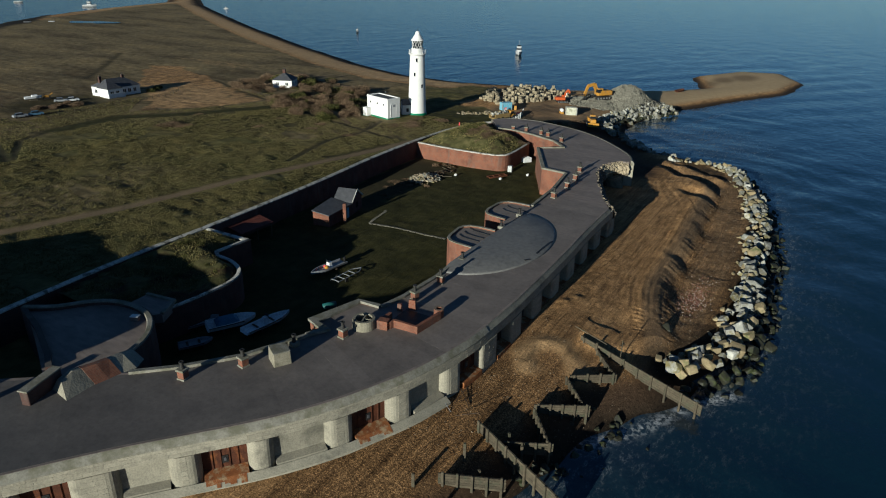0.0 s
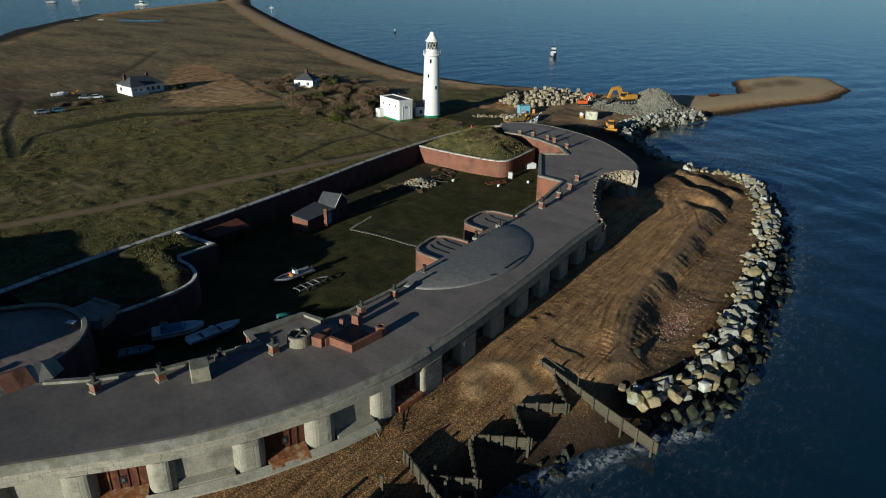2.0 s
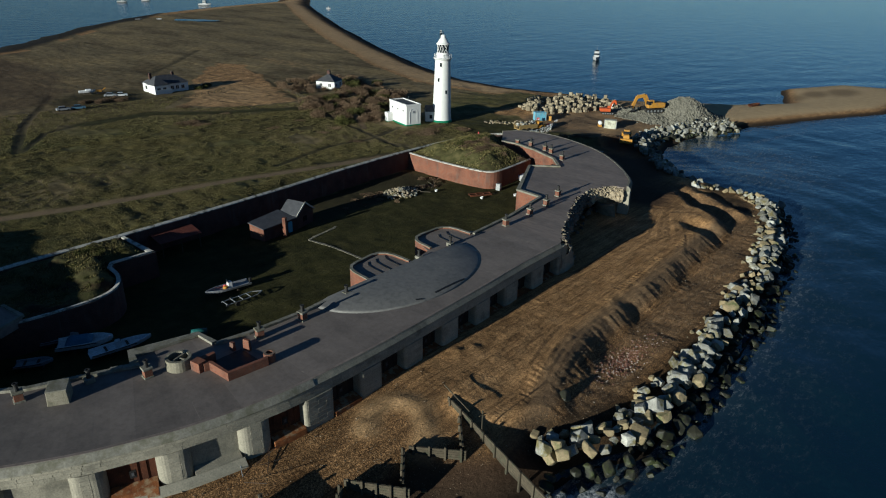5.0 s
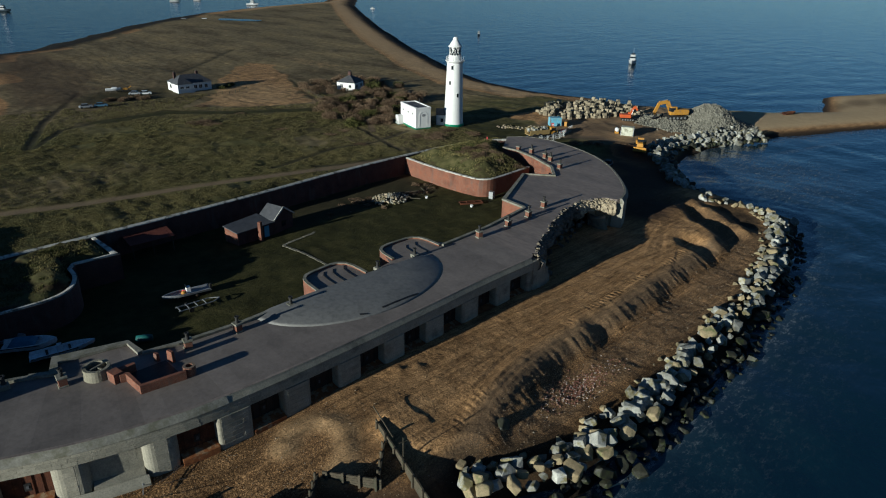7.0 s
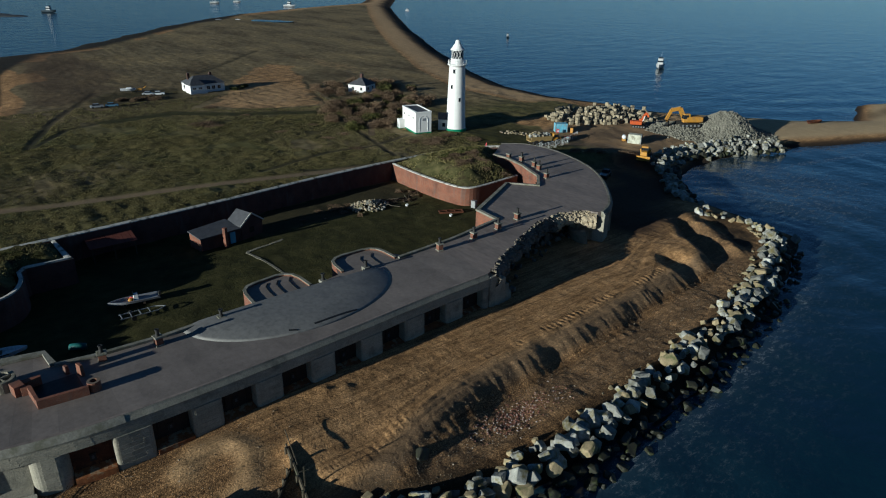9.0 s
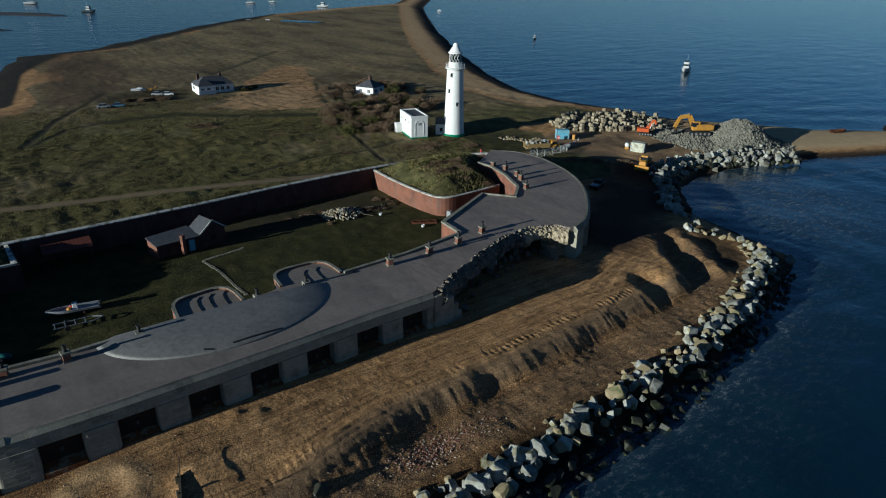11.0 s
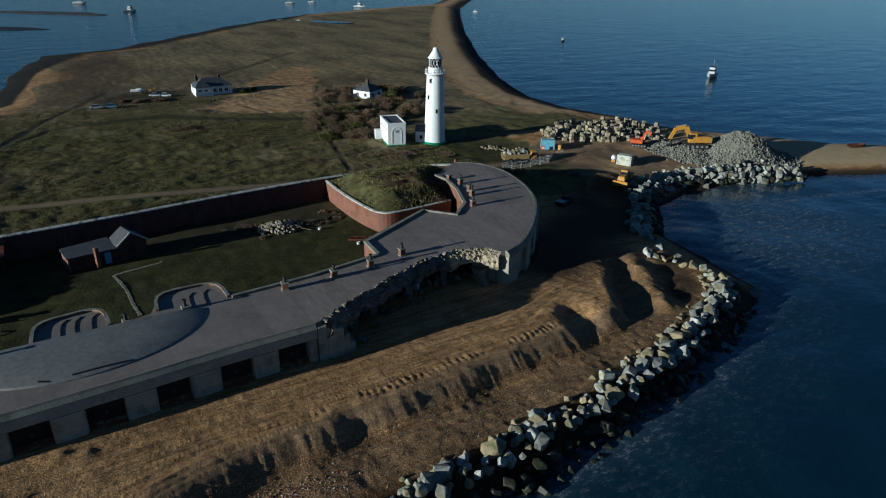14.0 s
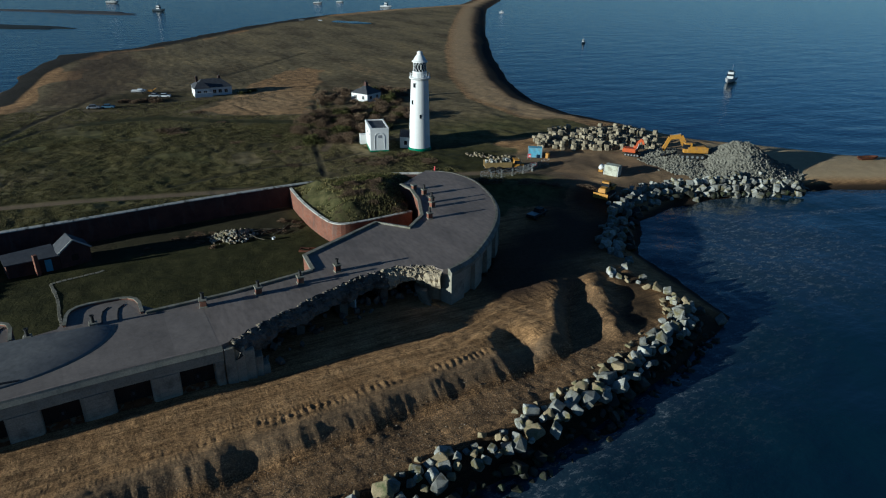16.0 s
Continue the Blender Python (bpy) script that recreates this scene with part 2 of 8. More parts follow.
def brick_material(name, c1, c2, mortar, local=False):
    m, nt, p = material(name)
    geo = nt.nodes.new("ShaderNodeNewGeometry")
    sep = nt.nodes.new("ShaderNodeSeparateXYZ")
    nt.links.new(geo.outputs["Position"], sep.inputs[0])
    add = nt.nodes.new("ShaderNodeMath")
    nt.links.new(sep.outputs[0], add.inputs[0])
    nt.links.new(sep.outputs[1], add.inputs[1])
    com = nt.nodes.new("ShaderNodeCombineXYZ")
    nt.links.new(add.outputs[0], com.inputs[0])
    nt.links.new(sep.outputs[2], com.inputs[1])
    t = nt.nodes.new("ShaderNodeTexBrick")
    t.inputs["Scale"].default_value = 1.0
    t.inputs["Brick Width"].default_value, t.inputs["Row Height"].default_value, t.inputs["Mortar Size"].default_value = 0.24, 0.075, 0.006
    t.inputs["Color1"].default_value, t.inputs["Color2"].default_value, t.inputs["Mortar"].default_value = (*c1, 1), (*c2, 1), (*mortar, 1)
    nt.links.new(com.outputs[0], t.inputs["Vector"])
    a = noise_tex(nt, 2.2, 6, 0.65)
    col = mix(nt, 1.0, t.outputs[0], ramp(nt, a, [(0.45, 0.41, 0.4), (0.95, 0.95, 0.95), (1.3, 1.22, 1.1)]), "MULTIPLY")
    run = noise_tex(nt, 1.6, 5, 0.6, stretch=(1, 1, 0.18))
    col = mix(nt, ramp(nt, run, [(0, 0, 0), (0.7, 0.7, 0.7)], (0.55, 0.72)), col, (0.1, 0.085, 0.075))
    nt.links.new(col, p.inputs["Base Color"])
    p.inputs["Roughness"].default_value = 0.9
    nt.links.new(bump(nt, t.outputs["Fac"], -0.4, 0.01), p.inputs["Normal"])
    return m


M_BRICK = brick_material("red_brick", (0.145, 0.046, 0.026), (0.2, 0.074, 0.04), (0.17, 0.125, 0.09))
# same red brick darkened to paint in shade; dark chimneys use it too
M_BRICK_DARKSHADE = brick_material("dark_shaded_red_brick", (0.058, 0.026, 0.021), (0.092, 0.038, 0.028), (0.065, 0.056, 0.05))

# ---- the ground: one sheet, from the sea bed to the spit ----
SHORE_EAST = [(-2600, 1900), (-1500, 1120), (-1000, 780), (-772, 612), (-644, 515), (-518, 437), (-402, 368), (-292, 306), (-216, 268), (-175, 252.5), (-145, 250.5), (-122, 258), (-105, 263), (-90, 276),
         (-72, 289), (-58, 309), (-70, 344), (-56, 376), (-34, 384), (-22, 356), (-26, 320), (-43, 284), (-55, 255), (-58, 243), (-60, 229), (-62, 215), (-57, 198), (-45, 186)]
SHORE_WEST = [(-34, 184), (-20, 182), (-12, 162), (-6, 135), (-4, 110), (-4, 95), (-5, 83), (-8, 76), (-11, 68), (-15, 63), (-17, 55), (-18, 47), (-21, 38), (-28, 22), (-40, 4),
         (-60, -20), (-100, -50), (-150, -25), (-195, 10), (-222, 42), (-240, 66), (-272, 70), (-340, 78), (-380, 89), (-393, 122), (-447, 164), (-518, 222), (-578, 288),
         (-634, 366), (-672, 442), (-710, 518), (-800, 588), (-1030, 752), (-1530, 1090), (-2630, 1868)]
COAST = SHORE_EAST + SHORE_WEST
OUTER = [(-63, -4), (-57, 6), (-50.1, 17.1), (-45.6, 23.8), (-40.2, 30.8), (-37.4, 34.8), (-34.9, 39.2), (-33.4, 42.7), (-31.9, 46.6), (-31.0, 50), (-30.4, 53), (-29.85, 57), (-29.65, 62),
         (-29.7, 68.6), (-30.0, 76), (-30.4, 84), (-30.7, 89), (-31.15, 95), (-31.45, 101), (-31.65, 108.3)]
COURT = [(-42, 57), (-42, 101), (-43.5, 110), (-46, 124), (-51.5, 124), (-59.7, 139), (-62, 149), (-68, 150), (-89, 150), (-88.5, 125), (-86, 95), (-83.5, 62), (-82, 33), (-56, 29), (-45, 46)]
FORT = [(x + 0.2, y) for x, y in OUTER] + [(-38, 142), (-45, 153), (-56, 162), (-70, 167), (-82, 164), (-91, 150), (-90.5, 125), (-87.5, 95), (-85, 60), (-83, 30), (-80, 0)]
ROAD = [(-124, 20), (-119, 48.9), (-114.3, 68), (-110.8, 93), (-106.2, 117), (-102.4, 138), (-98.5, 160), (-95.5, 176), (-92, 190), (-84, 201), (-70, 201)]
FOOT = [[(-128, 152), (-140, 160), (-150, 167), (-170, 172)]]
# old tracks and ditches in the field, with their half widths
DITCHES = [[(-222.6, 181.1), (-190, 169), (-156.4, 158.1), (-130.6, 150.6), (-106.6, 145.2)], [(-165.0, 72.0), (-174, 75), (-197.6, 83.3), (-212.6, 90.7), (-226, 98), (-239.6, 104.8)],
           [(-165, 73.5), (-183.7, 84.4), (-188.9, 96.5)], [(-113, 111.9), (-116.5, 123), (-119.2, 133.1), (-118, 147.3), (-121.8, 160.3)], [(-201, 143.8), (-178.5, 148.7)], [(-213.5, 150.8), (-196.4, 163)],
           [(-264.5, 151.2), (-291, 176.3), (-325.1, 205.9)], [(-108.5, 120), (-106, 128), (-103.5, 140)]]
MARSH = [(-353.7, 82.5), (-385, 110), (-362, 124), (-291.1, 127.3), (-235.5, 111.0), (-222.7, 97.7), (-221.2, 74.4), (-261.3, 82.0)]
DITCH_HALF = (0.8, 1.1, 0.8, 0.8, 0.8, 0.8, 1.2, 0.7)
GREEN_STRIP = [(-187.9, 96.5), (-190.3, 117.4), (-178, 131.6), (-168, 148), (-163.7, 156.8)]
BARE_PATCH = [(-196, 124), (-183.4, 137.5), (-177.5, 150.9), (-172, 163.3), (-206, 176), (-228, 186), (-262, 199), (-285, 192), (-243, 156), (-212, 140)]
CREST_Y = [40, 62, 70, 76, 81, 85, 90, 95, 102, 115, 126, 136, 143, 148.5, 151, 155.4, 161.5, 170, 180]
CREST_X = [-12, -14, -14, -14.5, -15.9, -17.4, -18.8, -19.6, -19.7, -20.3, -21.2, -22, -22.4, -22.8, -24, -30.3, -37, -41, -43]
# bites out of the scarp, each with a steep south side: (y, depth, width)
BITES = [(83.0, 0.3, 2.4), (99.5, 0.3, 1.6), (107.6, 0.7, 2.0), (116.5, 0.25, 1.6), (126.0, 0.3, 1.8), (133.0, 0.3, 1.6)]


def ground_z(x, y):
    x, y = np.asarray(x, float), np.asarray(y, float)
    d = path_dist(x, y, COAST + COAST[:1])
    d = np.where(within(x, y, COAST), d, -d)
    wob = (vnoise(x, y, 14, 3) - 0.5) * 5 * step01((-70 - x) / 60) * (1 - 0.75 * step01((y + 0.35 * x - 110) / 60))
    d = d + wob
    top = 1.35 - 0.9 * step01((-150 - x) / 60) + (vnoise(x, y, 45, 5) - 0.5) * 0.8
    near_beach = step01((x + 62) / 12) * step01((215 - y) / 25)
    top = top * (1 - near_beach) + (2.2 - 0.9 * step01((y - 150) / 20)) * near_beach
    fall = 9 - 2 * near_beach - 4 * step01((y - 222) / 30) * step01((-108 - x) / 20)
    z = np.where(d > 0, SEA + (top - SEA) * (1 - np.exp(-np.maximum(d, 0) / fall)), SEA + np.maximum(d * 0.13, -7))
    # far-side shingle spit stays low
    spit = step01((x + 100) / 20) * step01((y - 248) / 12)
    z = np.where((d > 0) & (spit > 0), z * (1 - spit) + spit * (SEA + 2.1 * (1 - np.exp(-np.maximum(d, 0) / 3.5))), z)
    # grass hummocks
    rough = step01((-60 - x) / 20) * step01(d / 12) * (1 - 0.9 * np.exp(-(path_dist(x, y, ROAD) / 2.5) ** 4))
    z = z + rough * ((vnoise(x, y, 9, 11) - 0.5) * 0.35 + (vnoise(x, y, 3.1, 12) - 0.5) * 0.35 + (vnoise(x, y, 1.5, 13) - 0.5) * 0.25) * (1 - 0.5 * step01((-150 - x) / 40))
    # the sand terrace in front of the fort, with its scalloped scarp and the low beach behind the boulders
    zone = np.where(x > -22.5, step01((y - 71) / 3.5), step01((y - 62) / 13)) * step01((176 - y) / 6) * step01((x + 45) / 4)
    xc = np.interp(y, CREST_Y, CREST_X)
    xc = xc + (vnoise(x * 0.3, y, 3, 21) - 0.5) * 0.25 + (vnoise(x * 0.3, y, 1.1, 22) - 0.5) * 0.14
    for y0, deep, wide in BITES:
        g = y - y0
        xc = xc - deep * np.exp(-(g / np.where(g < 0, 2.0, wide)) ** 2)
    up = x - xc
    lip = np.exp(-((up + 0.9) / 0.8) ** 2) * 0.10 * (0.5 + vnoise(x, y, 2.3, 26))
    scarp = step01(up / (4.0 + 1.5 * step01((102 - y) / 14)))
    xr = x - np.interp(y, CREST_Y, CREST_X)
    # wheel ruts along the terrace, bending towards the water at the north
    lane = xr + 2.0 * (vnoise(x * 0.1, y, 40, 31) - 0.5)
    ruts = (0.07 * np.sin(lane * 2.9) + 0.06 * np.sin(lane * 7.3 + 1.7)) * step01((vnoise(lane, y * 0.08, 2.6, 32) - 0.25) * 4) * (1 - scarp) * step01((y - 78) / 10)
    # at the north they run together towards the peak
    fan_r = np.hypot(x + 39.5, y - 166.5)
    fan = np.arctan2(x + 39.5, 166.5 - y) + 0.05 * (vnoise(x, y, 9, 28) - 0.5)
    fan_cut = (0.05 * np.sin(fan * 58) + 0.055 * np.sin(fan * 131 + 1.1) + 0.045 * np.sin(fan * 223)) * np.clip(fan_r / 24, 0.15, 1.0) * (0.5 + vnoise(fan * 20, fan_r * 0.2, 1.5, 29)) * (1 - scarp) * (1 - 0.7 * step01((fan - 0.35) / 0.2))
    north_end = step01((y - 122) / 16)
    ruts = ruts * (1 - north_end) + fan_cut * north_end
    spur = (np.abs(vnoise(x * 0.15, y, 0.9, 37) - 0.5) * 0.8 + (vnoise(x * 0.12, y, 2.1, 38) - 0.5) * 0.4) * scarp * (1 - scarp) * 4 * 0.42
    bars = 0.065 * np.sin(y * 7.0 + 5.0 * vnoise(x, y, 5, 23) + 2.5 * vnoise(x, y, 1.6, 23) + xr * 1.2) * np.exp(-((xr + 1.3 + 0.9 * (vnoise(x * 0, y, 15, 24) - 0.5)) / 0.8) ** 4) * step01((vnoise(x * 0.5, y, 3, 25) - 0.4) * 5) * (0.5 + vnoise(x, y, 0.7, 27))
    beach = 2.3 - 0.7 * step01((-x - 27.5) / 4) * step01((y - 106) / 6) + lip + ruts + bars + spur - scarp * (1.9 + (vnoise(x, y, 6, 33) - 0.5) * 0.5)
    beach = beach + (vnoise(x, y, 3.3, 34) - 0.5) * 0.06 + (vnoise(x, y, 0.9, 35) - 0.5) * (0.05 + 0.08 * scarp) + (vnoise(x, y, 0.5, 36) - 0.5) * 0.06
    # the dug pit, and the bank beyond the cut
    beach = beach - 1.0 * np.exp(-(((x + 23.2 + 0.35 * (y - 144)) / 3.9) ** 2 + ((y - 144.2) / 3.0) ** 2) ** 2) * (1 - 0.6 * scarp)
    bank = np.exp(-(path_dist(x, y, [(-38, 167.5), (-35.6, 166.6), (-31, 164.8), (-26, 162), (-22, 160)]) / 2.3) ** 2)
    beach = np.maximum(beach, 0.2 + bank * (1.15 + 0.4 * (vnoise(x, y, 2.5, 39) - 0.5) + 0.35 * (vnoise(x, y, 1.1, 40) - 0.5)))
    beach = np.minimum(beach, SEA + np.maximum(d, 0) * 0.6 - 0.5)
    z = np.where(d > 0, z * (1 - zone) + beach * zone, z)
    z = z - 0.75 * step01((x + 23) / 5) * step01((87 - y) / 8) * step01((-10 - x) / 3) * (1 - scarp) * zone
    # heaps of shingle pushed up: a horseshoe by the groyne, and others
    shoe = np.exp(-(path_dist(x, y, [(-25.5, 63.4), (-26.9, 65.4), (-26.6, 67.6), (-25.0, 69.2), (-22.6, 69.2), (-20.6, 67.4), (-19.6, 65.6)]) / 1.3) ** 2)
    z = z + shoe * (0.32 + 0.3 * (vnoise(x, y, 1.4, 43) - 0.5))
    for hx, hy, r, h in ((-27.4, 79.6, 1.2, 0.3), (-26.6, 82, 1.0, 0.2), (-29, 149, 4.5, 0.12), (-35.5, 158.5, 3.0, 0.4), (-37, 172, 5, 0.8)):
        z = z + h * (0.6 + 0.8 * vnoise(x, y, 1.2, 44)) * np.exp(-((x - hx) ** 2 + (y - hy) ** 2) / r ** 2)
    # road and paths are worn in
    z = z - 0.25 * np.exp(-(path_dist(x, y, ROAD) / 2.2) ** 4)
    for ditch, half in zip(DITCHES, DITCH_HALF):
        z = z - 0.14 * np.exp(-(path_dist(x, y, ditch) / half) ** 2)
    z = np.where(within(x, y, FORT), 1.5, z)
    z = np.where(within(x, y, COURT), 1.6 + (vnoise(x, y, 8, 41) - 0.5) * 0.25 + (vnoise(x, y, 1.5, 42) - 0.5) * 0.1, z)
    # bank of the scrub along the works' road
    z = z + 1.5 * np.exp(-(path_dist(x, y, [(-86, 172), (-77, 186), (-70, 197)]) / 4) ** 2)
    return z


def spread(marks):
    """Grid lines: (from, to, step) stretches, with steps growing between."""
    out = []
    for a, b, s in marks:
        out += list(np.arange(a, b, s))
    return np.array(sorted(set(out)))


gx = spread([(-5000, -1500, 350), (-1500, -900, 40), (-900, -620, 10), (-620, -340, 5), (-340, -250, 2.5), (-250, -128, 1.2), (-128, -60, 0.8), (-60, -34, 0.9), (-34, -24, 0.35), (-24, -12, 0.22), (-12, -2, 0.4), (-2, 40, 4), (40, 5001, 450)])
gy = spread([(-5000, -100, 500), (-100, 16, 6), (16, 60, 1.0), (60, 72, 0.45), (72, 168, 0.24), (168, 186, 0.5), (186, 265, 1.0), (265, 400, 2.5), (400, 760, 6), (760, 1900, 60), (1900, 5001, 400)])
XX, YY = np.meshgrid(gx, gy)
ZZ = ground_z(XX, YY)
nx, ny = len(gx), len(gy)
idx = np.arange(nx * ny).reshape(ny, nx)
quads = np.stack([idx[:-1, :-1], idx[:-1, 1:], idx[1:, 1:], idx[1:, :-1]], -1).reshape(-1, 4)
ground_mesh = bpy.data.meshes.new("ground")
ground_mesh.from_pydata(np.stack([XX, YY, ZZ], -1).reshape(-1, 3).tolist(), [], quads.tolist())
ground_mesh.shade_smooth()

# what lies where: red = sand and shingle, green = bare track, blue = short green turf, alpha = dark weed and wet shingle
dco = path_dist(XX, YY, COAST + COAST[:1]) * np.where(within(XX, YY, COAST), 1, -1)
n1, n2 = vnoise(XX, YY, 22, 51), vnoise(XX, YY, 6, 52)
sand = step01((19 + 10 * (n1 - 0.5) - dco) / 6)
sand = np.maximum(sand, step01((XX + 70 + 8 * (n2 - 0.5)) / 6) * step01((YY - 20) / 4))
sand = np.maximum(sand, step01((YY - 196 + 6 * (n2 - 0.5)) / 6) * step01((XX + 122) / 8))
patch_edge = np.where(within(XX, YY, BARE_PATCH), 1, -1) * path_dist(XX, YY, BARE_PATCH + BARE_PATCH[:1]) + 5 * (n2 - 0.5)
sand = np.maximum(sand, 0.62 * step01(patch_edge / 4))
sand = np.maximum(sand, 0.95 * np.exp(-((dco - 19) / 9) ** 4) * step01((-125 - XX) / 20) * step01((n1 + 0.6 * step01((YY + 0.35 * XX - 110) / 60) - 0.4) * 6))
sand = np.maximum(sand, 0.45 * np.exp(-(((XX + 260) / 60) ** 2 + ((YY - 215) / 16) ** 2) ** 1.0))
sand = np.where(within(XX, YY, COURT), 0, sand)
rd = path_dist(XX, YY, ROAD)
bare = np.exp(-(rd / 1.5) ** 6) * (0.8 + 0.2 * n2)
for foot in FOOT:
    bare = np.maximum(bare, 0.75 * np.exp(-(path_dist(XX, YY, foot) / 0.9) ** 4))
waste = step01((-74.5 - XX + 3 * (n2 - 0.5)) / 1.5) * step01((YY - 92) / 4) * step01((133 - YY) / 4) * within(XX, YY, COURT)
turf = np.where(within(XX, YY, COURT), 1.0, 0.0) * (1 - waste)
turf = np.maximum(turf, np.exp(-(((XX + 105) / 18) ** 2 + ((YY - 182) / 14) ** 2) ** 2))
turf = np.maximum(turf, 0.9 * np.exp(-(((XX + 226) / 13) ** 2 + ((YY - 118) / 22) ** 2) ** 2))
turf = np.maximum(turf, 0.8 * np.exp(-(((XX + 158) / 26) ** 2 + ((YY - 138) / 20) ** 2) ** 2) * step01((n1 + 0.4 * n2 - 0.35) * 3))
turf = np.maximum(turf, np.exp(-(path_dist(XX, YY, GREEN_STRIP) / 3.6) ** 4))
turf = np.maximum(turf, 0.85 * np.exp(-(path_dist(XX, YY, [(-97.5, 92), (-97, 112), (-95.5, 135), (-94, 150)]) / 4.5) ** 4))
west_flat = step01((-300 - XX) / 60) * step01((YY - 40) / 20) * step01((330 - YY) / 60)
weed = np.exp(-((dco - 4) / (5.6 + 12 * west_flat)) ** 8) * step01((-118 - XX) / 10) * (1.1 + 0.2 * n2)
weed = np.maximum(weed, np.exp(-((dco + 1) / 2.5) ** 2) * 0.8)
xcl = np.interp(YY, CREST_Y, CREST_X)
on_beach = step01((YY - 70) / 5) * step01((172 - YY) / 8)
bare = np.maximum(bare, 0.8 * step01((XX + 108) / 6) * step01((YY - 190) / 6) * step01((240 - YY) / 10) * step01((dco - 3) / 4) * (0.7 + 0.6 * (n2 - 0.5)))
bare = np.maximum(bare, 0.6 * on_beach * (0.85 * np.exp(-((XX - xcl - 1.0) / 1.6) ** 4) + 0.4 * step01((XX - xcl - 3) / 2)) * step01((-9 - XX) / 2))
weed = np.maximum(weed, 0.85 * np.exp(-(path_dist(XX, YY, [(-33, 172.5), (-28.3, 170.5), (-25.5, 168), (-23.5, 165)]) / 2.6) ** 4) * (0.7 + 0.5 * n2))
weed = np.maximum(weed, step01((4 - np.abs(path_dist(XX, YY, [(-12, 76), (-6, 90), (-7, 112), (-9, 135), (-15, 160), (-21, 176)]))) / 3) * 0.8)
att = ground_mesh.color_attributes.new("zones", "FLOAT_COLOR", "POINT")
att.data.foreach_set("color", np.clip(np.stack([sand, bare, turf, weed], -1), 0, 1).astype(np.float32).reshape(-1))

heath_amount = step01((-150 - XX + 40 * (n1 - 0.5) + 0.25 * (YY - 140)) / 40)
heath_amount = np.maximum(heath_amount, 0.8 * step01((n1 - 0.62) * 6))
heath_amount = np.maximum(heath_amount, step01((patch_edge + 1.5) / 3))
# dark patches scattered over the field by noise
dark_patches = 0.5 * step01((vnoise(XX, YY, 13, 55) - 0.66) * 7) * step01((-92 - XX) / 8)
ditch_amount = np.zeros_like(XX)
for ditch, half in zip(DITCHES, DITCH_HALF):
    ditch_amount = np.maximum(ditch_amount, 0.85 * np.exp(-((path_dist(XX, YY, ditch) + 0.5 * (n2 - 0.5)) / half) ** 4))
wet = step01((6.5 - dco) / 4) * step01((80 - YY) / 6) * step01((XX + 30) / 6) * step01((YY - 20) / 10)
wet = np.maximum(wet, step01((2.8 - dco) / 2) * step01((XX + 75) / 8))
wet = np.maximum(wet, 0.45 * step01((XX + 108) / 6) * step01((YY - 190) / 6) * step01((238 - YY) / 10) * step01((dco - 3) / 4) * n2)
# muddy works track, darkened further to paint in the fort's shadow
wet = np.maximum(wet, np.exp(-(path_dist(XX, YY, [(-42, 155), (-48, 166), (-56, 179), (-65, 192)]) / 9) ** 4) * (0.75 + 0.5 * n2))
for wx, wy, wr in ((-58, 318, 5), (-54, 332, 5), (-47, 346, 6), (-60, 300, 3)):
    wet = np.maximum(wet, 0.55 * np.exp(-(((XX - wx) / wr) ** 2 + ((YY - wy) / (2 * wr)) ** 2) ** 2) * step01((dco - 1) / 3))
marsh = np.where(within(XX, YY, MARSH), 1, -1) * path_dist(XX, YY, MARSH + MARSH[:1]) + 9 * (n2 - 0.5)
wet = np.maximum(wet, 0.62 * step01((marsh + 4) / 10) * step01((dco - 14) / 8))
wet = np.maximum(wet, 0.25 * step01((-185 - XX) / 40) * step01((150 - YY) / 30) * step01((dco - 12) / 6))
# terrace sand dimmed in colour for its grazing, view-dependent light
dim_sand = step01((YY - 58) / 8) * step01((104 - YY + 8 * (n1 - 0.5)) / 22) * step01((XX + 44) / 5) * step01((-11 - XX) / 3)
wet = np.maximum(wet, (0.17 + 0.12 * n2) * dim_sand)
# red = heath, green = dark patches and ditches, blue = wetness and painted shade
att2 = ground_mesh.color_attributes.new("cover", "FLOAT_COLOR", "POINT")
att2.data.foreach_set("color", np.clip(np.stack([heath_amount, np.maximum.reduce([0.2 * dark_patches, ditch_amount, 0.85 * waste]), wet, np.ones_like(dark_patches)], -1), 0, 1).astype(np.float32).reshape(-1))
# third sheet: red = wheel treads, green = pale dry sand, blue = pebbly
tread = sum(np.exp(-((XX - xcl - c + 1.4 * (vnoise(XX * 0, YY, 21, 24 + k) - 0.5)) / 0.5) ** 4) for k, c in enumerate((-0.6, -2.6, -4.4)))
tread = tread * on_beach * step01((vnoise(XX, YY, 6, 25) - 0.5) * 6) * 0.8
pale = step01((XX + 96) / 8) * step01((YY - 244) / 10) * step01((dco - 2) / 4)
pale = np.maximum(pale, 0.35 * step01((XX + 110) / 8) * step01((YY - 200) / 8) * step01((dco - 2) / 4))
pale = np.maximum(pale, 0.55 * np.exp(-((dco - 17) / 7.5) ** 6) * step01((-125 - XX) / 20) * step01((YY + 0.35 * XX - 110) / 60))
pale = np.maximum(pale, 0.30 * np.exp(-(((XX + 205) / 26) ** 2 + ((YY - 152) / 20) ** 2) ** 1.5))
pebbly = on_beach * step01((XX - xcl + 0.3) / 1.2)
pebbly = np.maximum(pebbly, step01((74 - YY) / 6) * step01((XX + 40) / 6))
